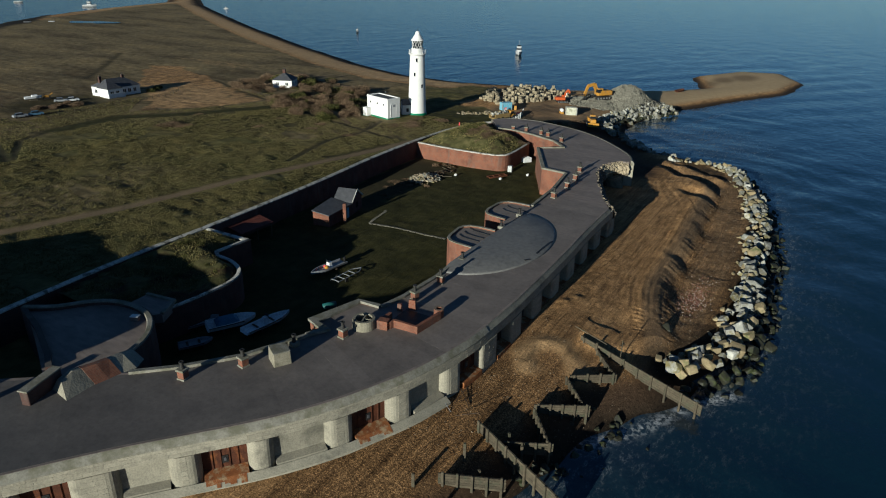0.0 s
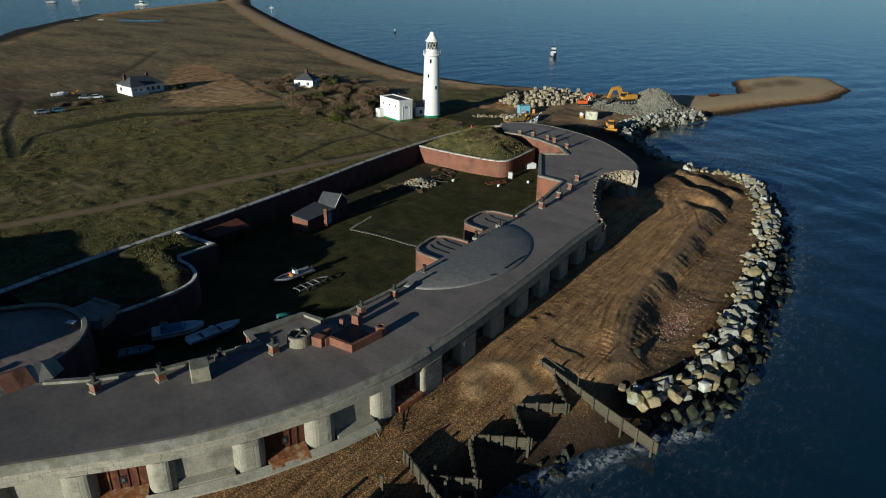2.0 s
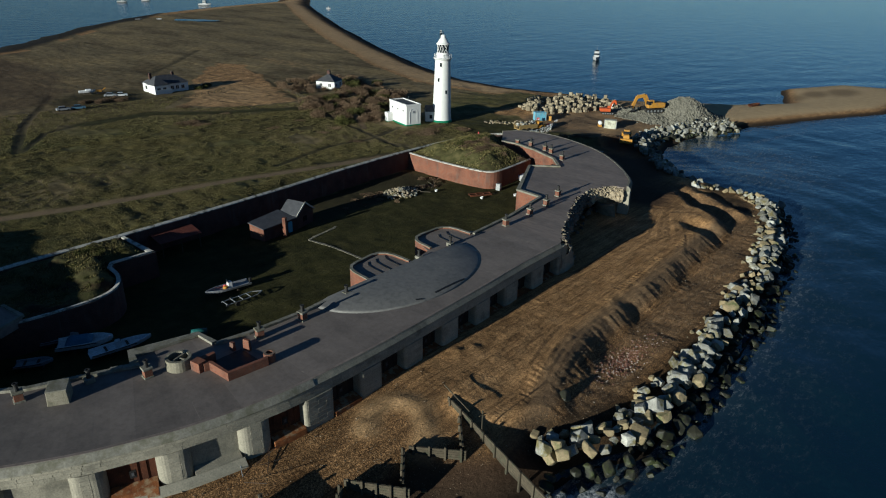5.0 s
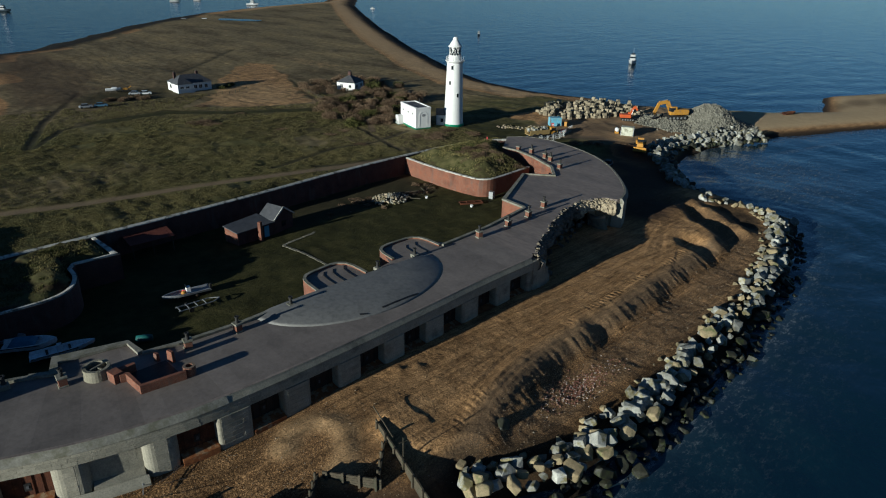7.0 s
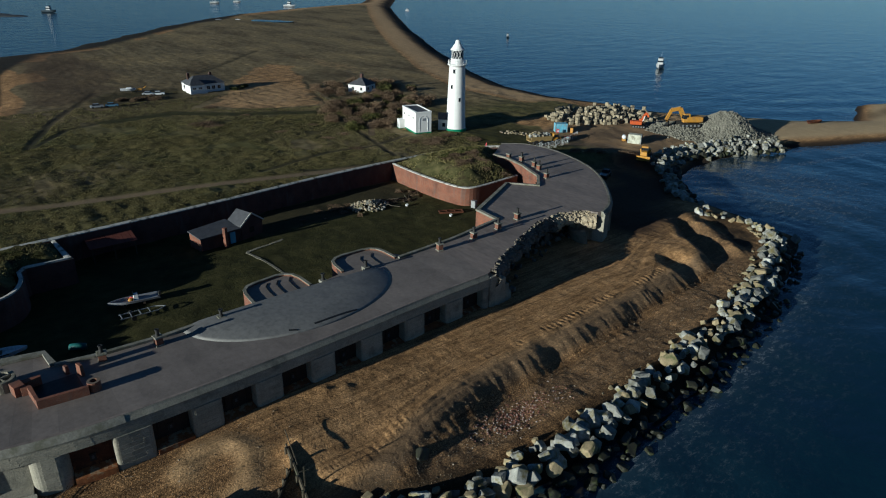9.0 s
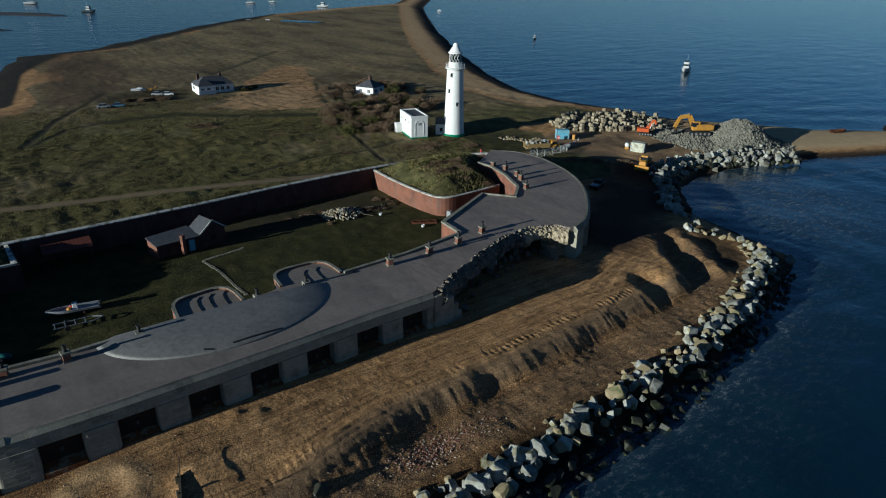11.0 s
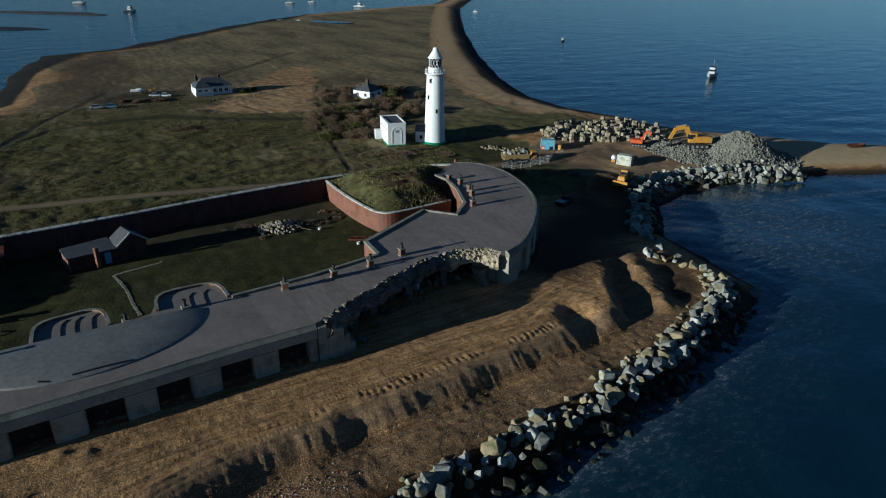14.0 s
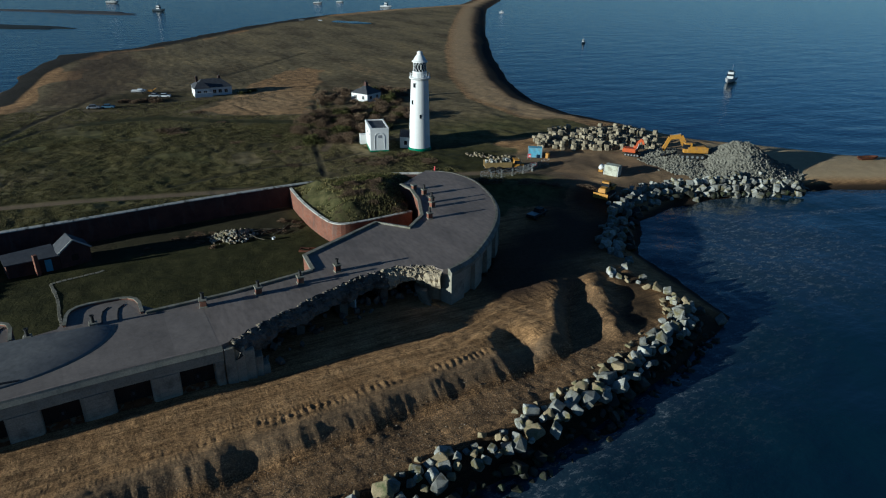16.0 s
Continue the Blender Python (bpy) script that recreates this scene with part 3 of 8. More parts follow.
horseshoe = np.exp(-(path_dist(XX, YY, [(-25.5, 63.4), (-26.9, 65.4), (-26.6, 67.6), (-25.0, 69.2), (-22.6, 69.2), (-20.6, 67.4), (-19.6, 65.6)]) / 1.6) ** 4)
pebbly = pebbly * (1 - horseshoe)
pale = np.maximum(pale, 0.3 * horseshoe)
att3 = ground_mesh.color_attributes.new("marks", "FLOAT_COLOR", "POINT")
att3.data.foreach_set("color", np.clip(np.stack([tread, pale, pebbly, np.ones_like(pale)], -1), 0, 1).astype(np.float32).reshape(-1))
M_GROUND, nt, p = material("coastal_ground")
marks = nt.nodes.new("ShaderNodeVertexColor")
marks.layer_name = "marks"
msep = nt.nodes.new("ShaderNodeSeparateColor")
nt.links.new(marks.outputs[0], msep.inputs[0])
gpos = nt.nodes.new("ShaderNodeNewGeometry")
peb = nt.nodes.new("ShaderNodeTexVoronoi")
peb.inputs["Scale"].default_value = 11.0
nt.links.new(gpos.outputs["Position"], peb.inputs["Vector"])
pebv = nt.nodes.new("ShaderNodeSeparateColor")
nt.links.new(peb.outputs["Color"], pebv.inputs[0])
wave = nt.nodes.new("ShaderNodeTexWave")
wave.wave_type, wave.bands_direction = "BANDS", "Y"
wave.inputs["Scale"].default_value, wave.inputs["Distortion"].default_value, wave.inputs["Detail"].default_value, wave.inputs["Detail Scale"].default_value = 0.62, 5.0, 2, 0.6
nt.links.new(gpos.outputs["Position"], wave.inputs["Vector"])
zone = nt.nodes.new("ShaderNodeVertexColor")
zone.layer_name = "zones"
sep = nt.nodes.new("ShaderNodeSeparateColor")
nt.links.new(zone.outputs[0], sep.inputs[0])
big, mid, fine, speck = noise_tex(nt, 18, 5), noise_tex(nt, 2.6, 5, 0.65), noise_tex(nt, 0.45, 4, 0.7), noise_tex(nt, 0.12, 2)
grass = ramp(nt, mid, [(0.050, 0.045, 0.015), (0.092, 0.080, 0.029), (0.148, 0.124, 0.050)], (0.278, 0.435, 0.609))
heath = ramp(nt, mid, [(0.120, 0.091, 0.046), (0.216, 0.166, 0.088), (0.324, 0.252, 0.142)], (0.360, 0.600, 0.840))
cover = nt.nodes.new("ShaderNodeVertexColor")
cover.layer_name = "cover"
csep = nt.nodes.new("ShaderNodeSeparateColor")
nt.links.new(cover.outputs[0], csep.inputs[0])
grass = mix(nt, 1.0, grass, ramp(nt, big, [(0.8, 0.9, 0.75), (1.0, 1.0, 1.0), (1.15, 1.05, 1.0)], (0.3, 0.5, 0.7)), "MULTIPLY")
heath = mix(nt, 1.0, heath, ramp(nt, noise_tex(nt, 30, 5, 0.6, stretch=(0.6, 1.6, 1)), [(0.55, 0.52, 0.5), (1.0, 1.0, 1.0), (1.35, 1.3, 1.2)], (0.33, 0.5, 0.66)), "MULTIPLY")
grass = mix(nt, csep.outputs[0], grass, heath)
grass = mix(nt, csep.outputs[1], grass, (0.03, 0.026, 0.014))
lawn = ramp(nt, mid, [(0.022, 0.022, 0.006), (0.038, 0.036, 0.010), (0.066, 0.058, 0.020)], (0.3, 0.5, 0.75))
sandc = ramp(nt, mid, [(0.282, 0.164, 0.072), (0.405, 0.243, 0.111), (0.497, 0.309, 0.151)], (0.36, 0.58, 0.78))
sandc = mix(nt, 1.0, sandc, ramp(nt, speck, [(0.6, 0.58, 0.55), (1, 1, 1), (1.35, 1.3, 1.25)], (0.3, 0.5, 0.72)), "MULTIPLY")
grit = noise_tex(nt, 0.22, 3, 0.75)
sandc = mix(nt, 1.0, sandc, ramp(nt, grit, [(0.52, 0.50, 0.48), (1, 1, 1), (1.36, 1.33, 1.28)], (0.34, 0.5, 0.68)), "MULTIPLY")
sandc = mix(nt, ramp(nt, fine, [(0, 0, 0), (0.35, 0.35, 0.35)], (0.52, 0.75)), sandc, (0.15, 0.082, 0.036))
drag = noise_tex(nt, 0.9, 4, 0.65, stretch=(1.0, 0.08, 1), turn=8)
sandc = mix(nt, 1.0, sandc, ramp(nt, drag, [(0.70, 0.69, 0.68), (1, 1, 1), (1.2, 1.19, 1.17)], (0.36, 0.5, 0.64)), "MULTIPLY")
scrape = noise_tex(nt, 0.34, 3, 0.6, stretch=(1.0, 0.06, 1), turn=7)
sandc = mix(nt, 1.0, sandc, ramp(nt, scrape, [(0.74, 0.73, 0.72), (1, 1, 1), (1.2, 1.19, 1.17)], (0.36, 0.5, 0.64)), "MULTIPLY")
sandc = mix(nt, msep.outputs[1], sandc, ramp(nt, mid, [(0.42, 0.30, 0.165), (0.52, 0.385, 0.22)]))
sandc = mix(nt, 1.0, sandc, mix(nt, msep.outputs[2], (1, 1, 1), ramp(nt, pebv.outputs[0], [(0.32, 0.305, 0.30), (0.58, 0.57, 0.56), (1.2, 1.17, 1.15)], (0.15, 0.6, 0.97))), "MULTIPLY")
track = ramp(nt, fine, [(0.16, 0.112, 0.068), (0.26, 0.188, 0.118)])
dark = ramp(nt, fine, [(0.009, 0.008, 0.006), (0.024, 0.020, 0.014)])
edge = nt.nodes.new("ShaderNodeMath")
edge.operation = "ADD"
nt.links.new(sep.outputs[0], edge.inputs[0])
off = nt.nodes.new("ShaderNodeMath")
off.operation = "MULTIPLY_ADD"
off.inputs[1].default_value, off.inputs[2].default_value = 0.7, -0.35
nt.links.new(mid, off.inputs[0])
nt.links.new(off.outputs[0], edge.inputs[1])
col = mix(nt, sep.outputs[2], grass, lawn)
col = mix(nt, ramp(nt, edge.outputs[0], [(0, 0, 0), (1, 1, 1)], (0.4, 0.65)), col, sandc)
col = mix(nt, sep.outputs[1], col, track)
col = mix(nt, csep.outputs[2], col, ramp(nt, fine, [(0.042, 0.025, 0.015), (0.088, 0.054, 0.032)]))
col = mix(nt, zone.outputs["Alpha"], col, dark)
nt.links.new(col, p.inputs["Base Color"])
p.inputs["Roughness"].default_value, p.inputs["Specular IOR Level"].default_value = 0.95, 0.15
treadh = mix(nt, 1.0, wave.outputs[0], msep.outputs[0], "MULTIPLY")
nt.links.new(bump(nt, treadh, 0.35, 0.06, bump(nt, scrape, 0.6, 0.10, bump(nt, drag, 0.6, 0.25, bump(nt, grit, 0.8, 0.07, bump(nt, fine, 0.8, 0.12, bump(nt, mid, 0.25, 0.2)))))), p.inputs["Normal"])
ground_mesh.materials.append(M_GROUND)
ground = tagged(new("ground", ground_mesh), "shingle spit with rough winter grass, heath and sand", "ground", kind="structure")

# ---- the sea ----
sx_ = spread([(-4800, -1000, 380), (-1000, -100, 30), (-100, -62, 3), (-62, 12, 0.9), (12, 60, 4), (60, 4801, 420)])
sy_ = spread([(-4800, -50, 420), (-50, 30, 8), (30, 80, 0.9), (80, 262, 1.3), (262, 420, 6), (420, 1000, 40), (1000, 4801, 400)])
SX, SY = np.meshgrid(sx_, sy_)
sd = np.where(within(SX, SY, COAST), 1, -1) * path_dist(SX, SY, COAST + COAST[:1])
SZ = np.full(SX.shape, SEA)
near = step01((60 + sd) / 50)
swell = np.sin((SX * 0.8 - SY * 0.6) * 0.30 + 2.2 * vnoise(SX, SY, 30, 91)) * 0.10 + np.sin((SX * 0.3 + SY * 0.9) * 0.55 + 2.5 * vnoise(SX, SY, 18, 92)) * 0.06
rc = np.hypot(SX + 24, SY - 176)
rings = np.sin(rc * 1.25 + 1.5 * vnoise(SX, SY, 25, 93)) * 0.05 * np.exp(-rc / 55)
SZ = SZ + (swell + rings) * near * step01((SX + 110) / 20)
si = np.arange(SX.size).reshape(SX.shape)
sq = np.stack([si[:-1, :-1], si[:-1, 1:], si[1:, 1:], si[1:, :-1]], -1).reshape(-1, 4)
sea_mesh = bpy.data.meshes.new("water")
sea_mesh.from_pydata(np.stack([SX, SY, SZ], -1).reshape(-1, 3).tolist(), [], sq.tolist())
sea_mesh.shade_smooth()
crest = np.maximum(np.exp(-(path_dist(SX, SY, [(-49.3, 208.8), (-48.2, 216.4), (-46.1, 226.7), (-44.7, 237.8), (-42.3, 247.4), (-38.4, 263.6)]) / 1.1) ** 2), 0.7 * np.exp(-(path_dist(SX, SY, [(-36.2, 210.2), (-32.1, 217.9), (-29.4, 226.9), (-26.5, 234.0)]) / 0.9) ** 2))
bay = np.exp(-(((SX + 39) / 21) ** 2 + ((SY - 207) / 25) ** 2) ** 1.5)
cove = np.exp(-(((SX + 13) / 5) ** 2 + ((SY - 61) / 10) ** 2))
fringe = np.exp(-((sd + 1.5) / 3.0) ** 2) * step01((SX + 72) / 10)
reach = np.exp(-((sd + 6) / 7) ** 2) * step01((SX + 72) / 10) * 0.55
swash = np.exp(-(path_dist(SX, SY, [(-15.5, 57), (-13.9, 59.6), (-11.1, 64), (-9, 67.9), (-7.7, 71.7), (-5.9, 73.6), (-3.4, 76.5)]) / 0.8) ** 2)
surf_amount = np.clip(np.maximum.reduce([0.9 * crest, 0.85 * bay, 0.7 * cove, 0.7 * fringe, 0.3 * reach]), 0, 1) * (sd < 1)
att = sea_mesh.color_attributes.new("surf", "FLOAT_COLOR", "POINT")
att.data.foreach_set("color", np.stack([surf_amount, swash * (sd < 2), surf_amount, np.ones_like(surf_amount)], -1).astype(np.float32).reshape(-1))
M_SEA, nt, p = material("sea_water")
sw = noise_tex(nt, 10, 3, 0.55, stretch=(1.0, 0.45, 1))
ch = noise_tex(nt, 1.7, 4, 0.62, stretch=(1.0, 0.6, 1))
deep = noise_tex(nt, 60, 3)
va = nt.nodes.new("ShaderNodeVertexColor")
va.layer_name = "surf"
patch = noise_tex(nt, 0.9, 6, 0.75, stretch=(1.0, 0.45, 1), turn=-20)
lines = ramp(nt, noise_tex(nt, 0.42, 5, 0.7, stretch=(1.0, 0.45, 1), turn=-25), [(0, 0, 0), (0.9, 0.9, 0.9), (0.15, 0.15, 0.15), (0, 0, 0)], (0.44, 0.5, 0.56, 0.7))
pm = mix(nt, 1.0, ramp(nt, patch, [(0, 0, 0), (1, 1, 1)], (0.5, 0.72)), lines, "MULTIPLY")
vsep = nt.nodes.new("ShaderNodeSeparateColor")
nt.links.new(va.outputs[0], vsep.inputs[0])
foam = mix(nt, 1.0, pm, vsep.outputs[0], "MULTIPLY")
froth = mix(nt, 1.0, ramp(nt, noise_tex(nt, 0.7, 6, 0.75), [(0, 0, 0), (1, 1, 1)], (0.47, 0.62)), vsep.outputs[1], "MULTIPLY")
foam = mix(nt, 1.0, foam, froth, "LIGHTEN")
water_col = ramp(nt, deep, [(0.0045, 0.0195, 0.034), (0.0078, 0.0275, 0.047)])
# surf-zone water paled in colour for the sky its ripples reflect
water_col = mix(nt, mix(nt, 1.0, vsep.outputs[0], (0.7, 0.7, 0.7), "MULTIPLY"), water_col, (0.042, 0.064, 0.090))
nt.links.new(mix(nt, foam, water_col, (0.62, 0.64, 0.66)), p.inputs["Base Color"])
nt.links.new(ramp(nt, foam, [(0.10, 0.10, 0.10), (0.9, 0.9, 0.9)], (0.0, 0.4)), p.inputs["Roughness"])
p.inputs["IOR"].default_value = 1.42
nt.links.new(bump(nt, ch, 0.25, 0.5, bump(nt, sw, 0.30, 1.6)), p.inputs["Normal"])
sea_mesh.materials.append(M_SEA)
sea = tagged(new("water", sea_mesh), "calm dark blue sea with light ripples and foam by the rocks", "sea", kind="structure")

# ---- the fort: the west wing with its roof, sea front and courtyard walls ----
ROOF_Z, BASE_Z = 7.2, 1.2
fort = thing("fort_wing", -40, 80, 0, 0, "long curved granite and brick fort wing with a flat asphalt roof", "fort")
fort.matrix_basis = Matrix()
BREACH = [(-32.3, 109.8), (-33.9, 112.6), (-35.4, 114.8), (-37.3, 119.3), (-39.6, 124.1), (-41.5, 129.2), (-42.0, 131.6), (-42.2, 135.3), (-41.0, 138.8)]
TIP = [(-38.2, 141.5), (-40.3, 146.2), (-44.8, 151.5), (-50.3, 156.8), (-55.5, 160.6), (-61, 163.3), (-67.5, 165.2), (-73.5, 165.9), (-79.5, 164.3), (-83.0, 160)]
NOTCH = [(-76.5, 151.2), (-73, 151.8), (-66.6, 150.4), (-62.5, 148.7), (-59.2, 147.4), (-55.1, 143.1), (-59.7, 139), (-51.6, 124), (-46.2, 123.6), (-44.2, 112), (-43.4, 101.3)]
APSE2 = [(-43.4, 101.0), (-46.2, 100.9), (-47.6, 100.5), (-48.4, 99.7), (-48.7, 98.6), (-48.7, 95.0), (-48.4, 93.7), (-47.6, 92.8), (-46.4, 92.4), (-43.9, 92.2)]
APSE1 = [(-42.8, 86.9), (-45.8, 86.8), (-47.2, 86.4), (-48.0, 85.5), (-48.2, 84.4), (-47.8, 81.2), (-47.4, 79.9), (-46.5, 79.1), (-45.3, 78.8), (-42.4, 78.6)]
INNER = [(-42.2, 74.2), (-41.6, 67.7), (-41.9, 60.3), (-42.5, 56.6)]
PAV = [(-45.5, 56.2), (-47.0, 49.2), (-44.4, 48.4)]
INNER2 = [(-45.3, 46.5), (-47.9, 39.7), (-51.5, 34.7), (-54.9, 31.2)]
WEST = [(-66, 22), (-76, 8), (-80, -4)]
rnd = random.Random(4)


def ragged(pts, amp, step=0.8):
    return [(q.x + rnd.uniform(-amp, amp), q.y + rnd.uniform(-amp, amp)) for q in even([Vector(p) for p in pts], step)]


outer = smooth_path(OUTER, 1.0)
breach = ragged([(-31.5, 109.0)] + BREACH + [(-38.3, 141.2)], 0.4, 0.6)
tip = smooth_path(TIP, 1.5)
roof_outline = [tuple(q) for q in outer] + breach[1:-1] + [tuple(q) for q in tip] + NOTCH + APSE2 + APSE1 + INNER + PAV + INNER2 + WEST
part("roof", prism(bmesh.new(), roof_outline, ROOF_Z - 0.9, ROOF_Z), M_ROOF, fort, "dark grey asphalt roof with faint seams")

# arc length along the sea front, taken a little way out from the roof's edge
front = smooth_path(OUTER, 0.25)
FN = normals(front)
RUN = np.cumsum([0] + [(b - a).length for a, b in zip(front, front[1:])])


def at_s(s):
    i = int(np.clip(np.searchsorted(RUN, s) - 1, 0, len(front) - 2))
    t = (s - RUN[i]) / (RUN[i + 1] - RUN[i])
    return front[i].lerp(front[i + 1], t), FN[i].lerp(FN[i + 1], t).normalized()


def s_of_y(y):
    return float(np.interp(y, [q.y for q in front], RUN))


def stretch_of(s0, s1, step=0.8):
    n = max(1, round((s1 - s0) / step))
    return [at_s(s0 + (s1 - s0) * k / n)[0] for k in range(n + 1)]


def wall_piece(bm, s0, s1, prof):
    ribbon(bm, stretch_of(s0, s1), prof)


# iron painted near black for the recess shade; the loose tubes are plainly dark
M_SHADE_DARKIRON = surf("shade_dark_iron", [(0.016, 0.012, 0.011), (0.035, 0.024, 0.02)], 0.8, 0.1, 0.7, 0.3)
FACE, LINTEL, FRIEZE = 0.45, 5.3, 6.5
DOORS = [(17.3, 20.3), (28.9, 32.1), (41.0, 44.7), (55.0, 58.6), (62.2, 65.9), (69.1, 72.8), (76.0, 79.6), (82.8, 86.5), (89.7, 93.3), (96.6, 100.3), (103.4, 107.2)]
NICHES = [(23.6, 26.7), (34.1, 38.3), (47.6, 51.8)]
spans = [(s_of_y(a), s_of_y(b), "door") for a, b in DOORS] + [(s_of_y(a), s_of_y(b), "niche") for a, b in NICHES]
spans.sort()
end_s = s_of_y(108.3)


def place(s, o):
    q, n = at_s(s)
    return (q.x + n.x * o, q.y + n.y * o)


bm = bmesh.new()
wall_piece(bm, 0, s_of_y(60), [(-0.35, 7.19), (-0.35, FRIEZE), (FACE + 0.1, FRIEZE), (FACE + 0.1, FRIEZE + 0.12), (0.14, 7.08), (0.02, 7.17)])
part("coping", bm, M_COPING, fort, "sloped pale granite coping along the roof edge")
bm = bmesh.new()
wall_piece(bm, s_of_y(60), end_s, [(-0.25, 7.19), (-0.25, FRIEZE), (FACE + 0.05, FRIEZE), (FACE + 0.05, FRIEZE + 0.1), (0.12, 7.0), (0.02, 7.17)])
part("coping", bm, M_STONE, fort, "steep weathered granite coping along the roof edge")
bm = bmesh.new()
wall_piece(bm, 0, end_s, [(-1.4, LINTEL), (FACE, LINTEL), (FACE, FRIEZE), (-1.4, FRIEZE)])
part("lintel_course", bm, M_STONE, fort)
edges = [0.0]
for a, b, k in spans:
    edges += [a, b]
edges.append(end_s)
piers = list(zip(edges[::2], edges[1::2]))
for a, b in piers:
    r = min(1.0, (b - a) / 2.2) if at_s((a + b) / 2)[0].y < 60 else 0.35
    plan = [place(a, -1.4)]
    for k in range(7):
        t = radians(90 * k / 6)
        plan.append(place(a + r * (1 - math.cos(t)), FACE - r * (1 - math.sin(t)) + 0.1))
    n = max(1, round((b - a - 2 * r) / 0.8))
    for k in range(1, n):
        plan.append(place(a + r + (b - a - 2 * r) * k / n, FACE + 0.1))
    for k in range(7):
        t = radians(90 - 90 * k / 6)
        plan.append(place(b - r * (1 - math.cos(t)), FACE - r * (1 - math.sin(t)) + 0.1))
    plan.append(place(b, -1.4))
    bm = prism(bmesh.new(), plan, BASE_Z - 0.4, LINTEL)
    for v in bm.verts:
        if v.co.z < 2:
            q, nn = at_s((a + b) / 2)
            v.co.x += nn.x * 0.1
            v.co.y += nn.y * 0.1
    part("pier", bm, M_STONE, fort)
for a, b, k in spans:
    q, n = at_s((a + b) / 2)
    face_deg = math.degrees(math.atan2(n.y, n.x))
    deep = (0.95 if q.y < 58 else 1.25) if k == "door" else 0.7
    bm = bmesh.new()
    wall_piece(bm, a - 0.1, b + 0.1, [(FACE - deep - 0.4, BASE_Z), (FACE - deep, BASE_Z), (FACE - deep, LINTEL + 0.02), (FACE - deep - 0.4, LINTEL + 0.02)])
    if k == "door":
        door = part("shutter", bm, M_RUST if q.y < 58 else M_SHADE_DARKIRON, fort, "rusted iron casemate shutter" if q.y < 58 else "iron casemate shutter with its recess shade painted dark, and a small port")
        for off in (-1.15, -0.4, 0.4, 1.15):
            c, cn = at_s((a + b) / 2 + off)
            bm = bmesh.new()
            box(bm, c.x + cn.x * (FACE - deep + 0.04), c.y + cn.y * (FACE - deep + 0.04), BASE_Z + 0.9, 0.1, 0.12, LINTEL - BASE_Z - 1.0, face_deg)
            part("rib", bm, M_RUST if q.y < 58 else M_SHADE_DARKIRON, door)
        bm = bmesh.new()
        box(bm, q.x + n.x * (FACE - deep + 0.05), q.y + n.y * (FACE - deep + 0.05), 3.0, 0.12, 0.55, 0.8, face_deg)
        part("gun_port", bm, M_BLACK, door, "small dark gun port")
        bm = bmesh.new()
        box(bm, q.x + n.x * (FACE - deep + 0.1), q.y + n.y * (FACE - deep + 0.1), 3.25, 0.12, 0.22, 0.35, face_deg)
        part("port_plate", bm, M_SLATE, door, "grey plate behind the gun port")
        bm = bmesh.new()
        wall_piece(bm, a + 0.05, b - 0.05, [(FACE - deep, BASE_Z), (FACE + 0.3, BASE_Z), (FACE + 0.25, 2.2), (FACE - deep, 2.45)])
        part("sill", bm, M_RUSTRUN, fort, "granite sill stained by rust")
    else:
        part("niche_wall", bm, M_STONE, fort)
        bm = bmesh.new()
        wall_piece(bm, a, b, [(FACE - deep, BASE_Z), (FACE + 0.2, BASE_Z), (FACE + 0.15, 2.3), (FACE - deep, 2.5)])
        part("niche_sill", bm, M_STONE, fort)
# rust washed down over the plinth below the first doors
rr = random.Random(31)
for a, b, k in spans:
    if k != "door" or at_s(a)[0].y > 50:
        continue
    s0 = a + 0.15
    while s0 < b - 0.4:
        w, f = rr.uniform(0.25, 0.6), rr.uniform(0.25, 0.95)
        bm = bmesh.new()
        wall_piece(bm, s0, min(b - 0.1, s0 + w), [(FACE + 0.2, 2.15), (FACE + 0.25 + 0.7 * f, 2.14 - 0.45 * f), (FACE + 0.27 + 0.7 * f, 2.165 - 0.45 * f), (FACE + 0.22, 2.2)])
        part("rust_run", bm, M_RUSTRUN, fort, "rust washed over the granite plinth")
        s0 += w
# battered plinth
bm = bmesh.new()
wall_piece(bm, 0, s_of_y(52), [(FACE - 0.2, BASE_Z - 0.5), (FACE + 1.1, BASE_Z - 0.5), (FACE + 0.95, 1.7), (FACE + 0.25, 2.15)])
part("plinth", bm, M_STONE, fort, "battered granite plinth above the shingle")

# ---- north end: outer wall, coping, inner brick walls ----
bm = bmesh.new()
ribbon(bm, tip, [(-0.1, ROOF_Z - 1.0), (0.75, ROOF_Z - 1.0), (0.75, ROOF_Z - 0.45), (0.3, ROOF_Z + 0.04), (-0.1, ROOF_Z + 0.06)])
part("coping", bm, M_COPING, fort)
tip_run = np.cumsum([0] + [(b - a).length for a, b in zip(tip, tip[1:])])
k = 0
while k < len(tip) - 3:
    bm = bmesh.new()
    solid = (k // 2) % 2 == 0
    prof = [(-1.2, 0.6), (0.82, 0.6), (0.7, ROOF_Z - 1.0), (-1.2, ROOF_Z - 1.0)] if solid else [(-1.2, 0.6), (0.05, 0.6), (0.05, ROOF_Z - 1.0), (-1.2, ROOF_Z - 1.0)]
    ribbon(bm, tip[k:k + 3], prof)
    part("pier" if solid else "recess_wall", bm, M_STONE, fort)
    k += 2

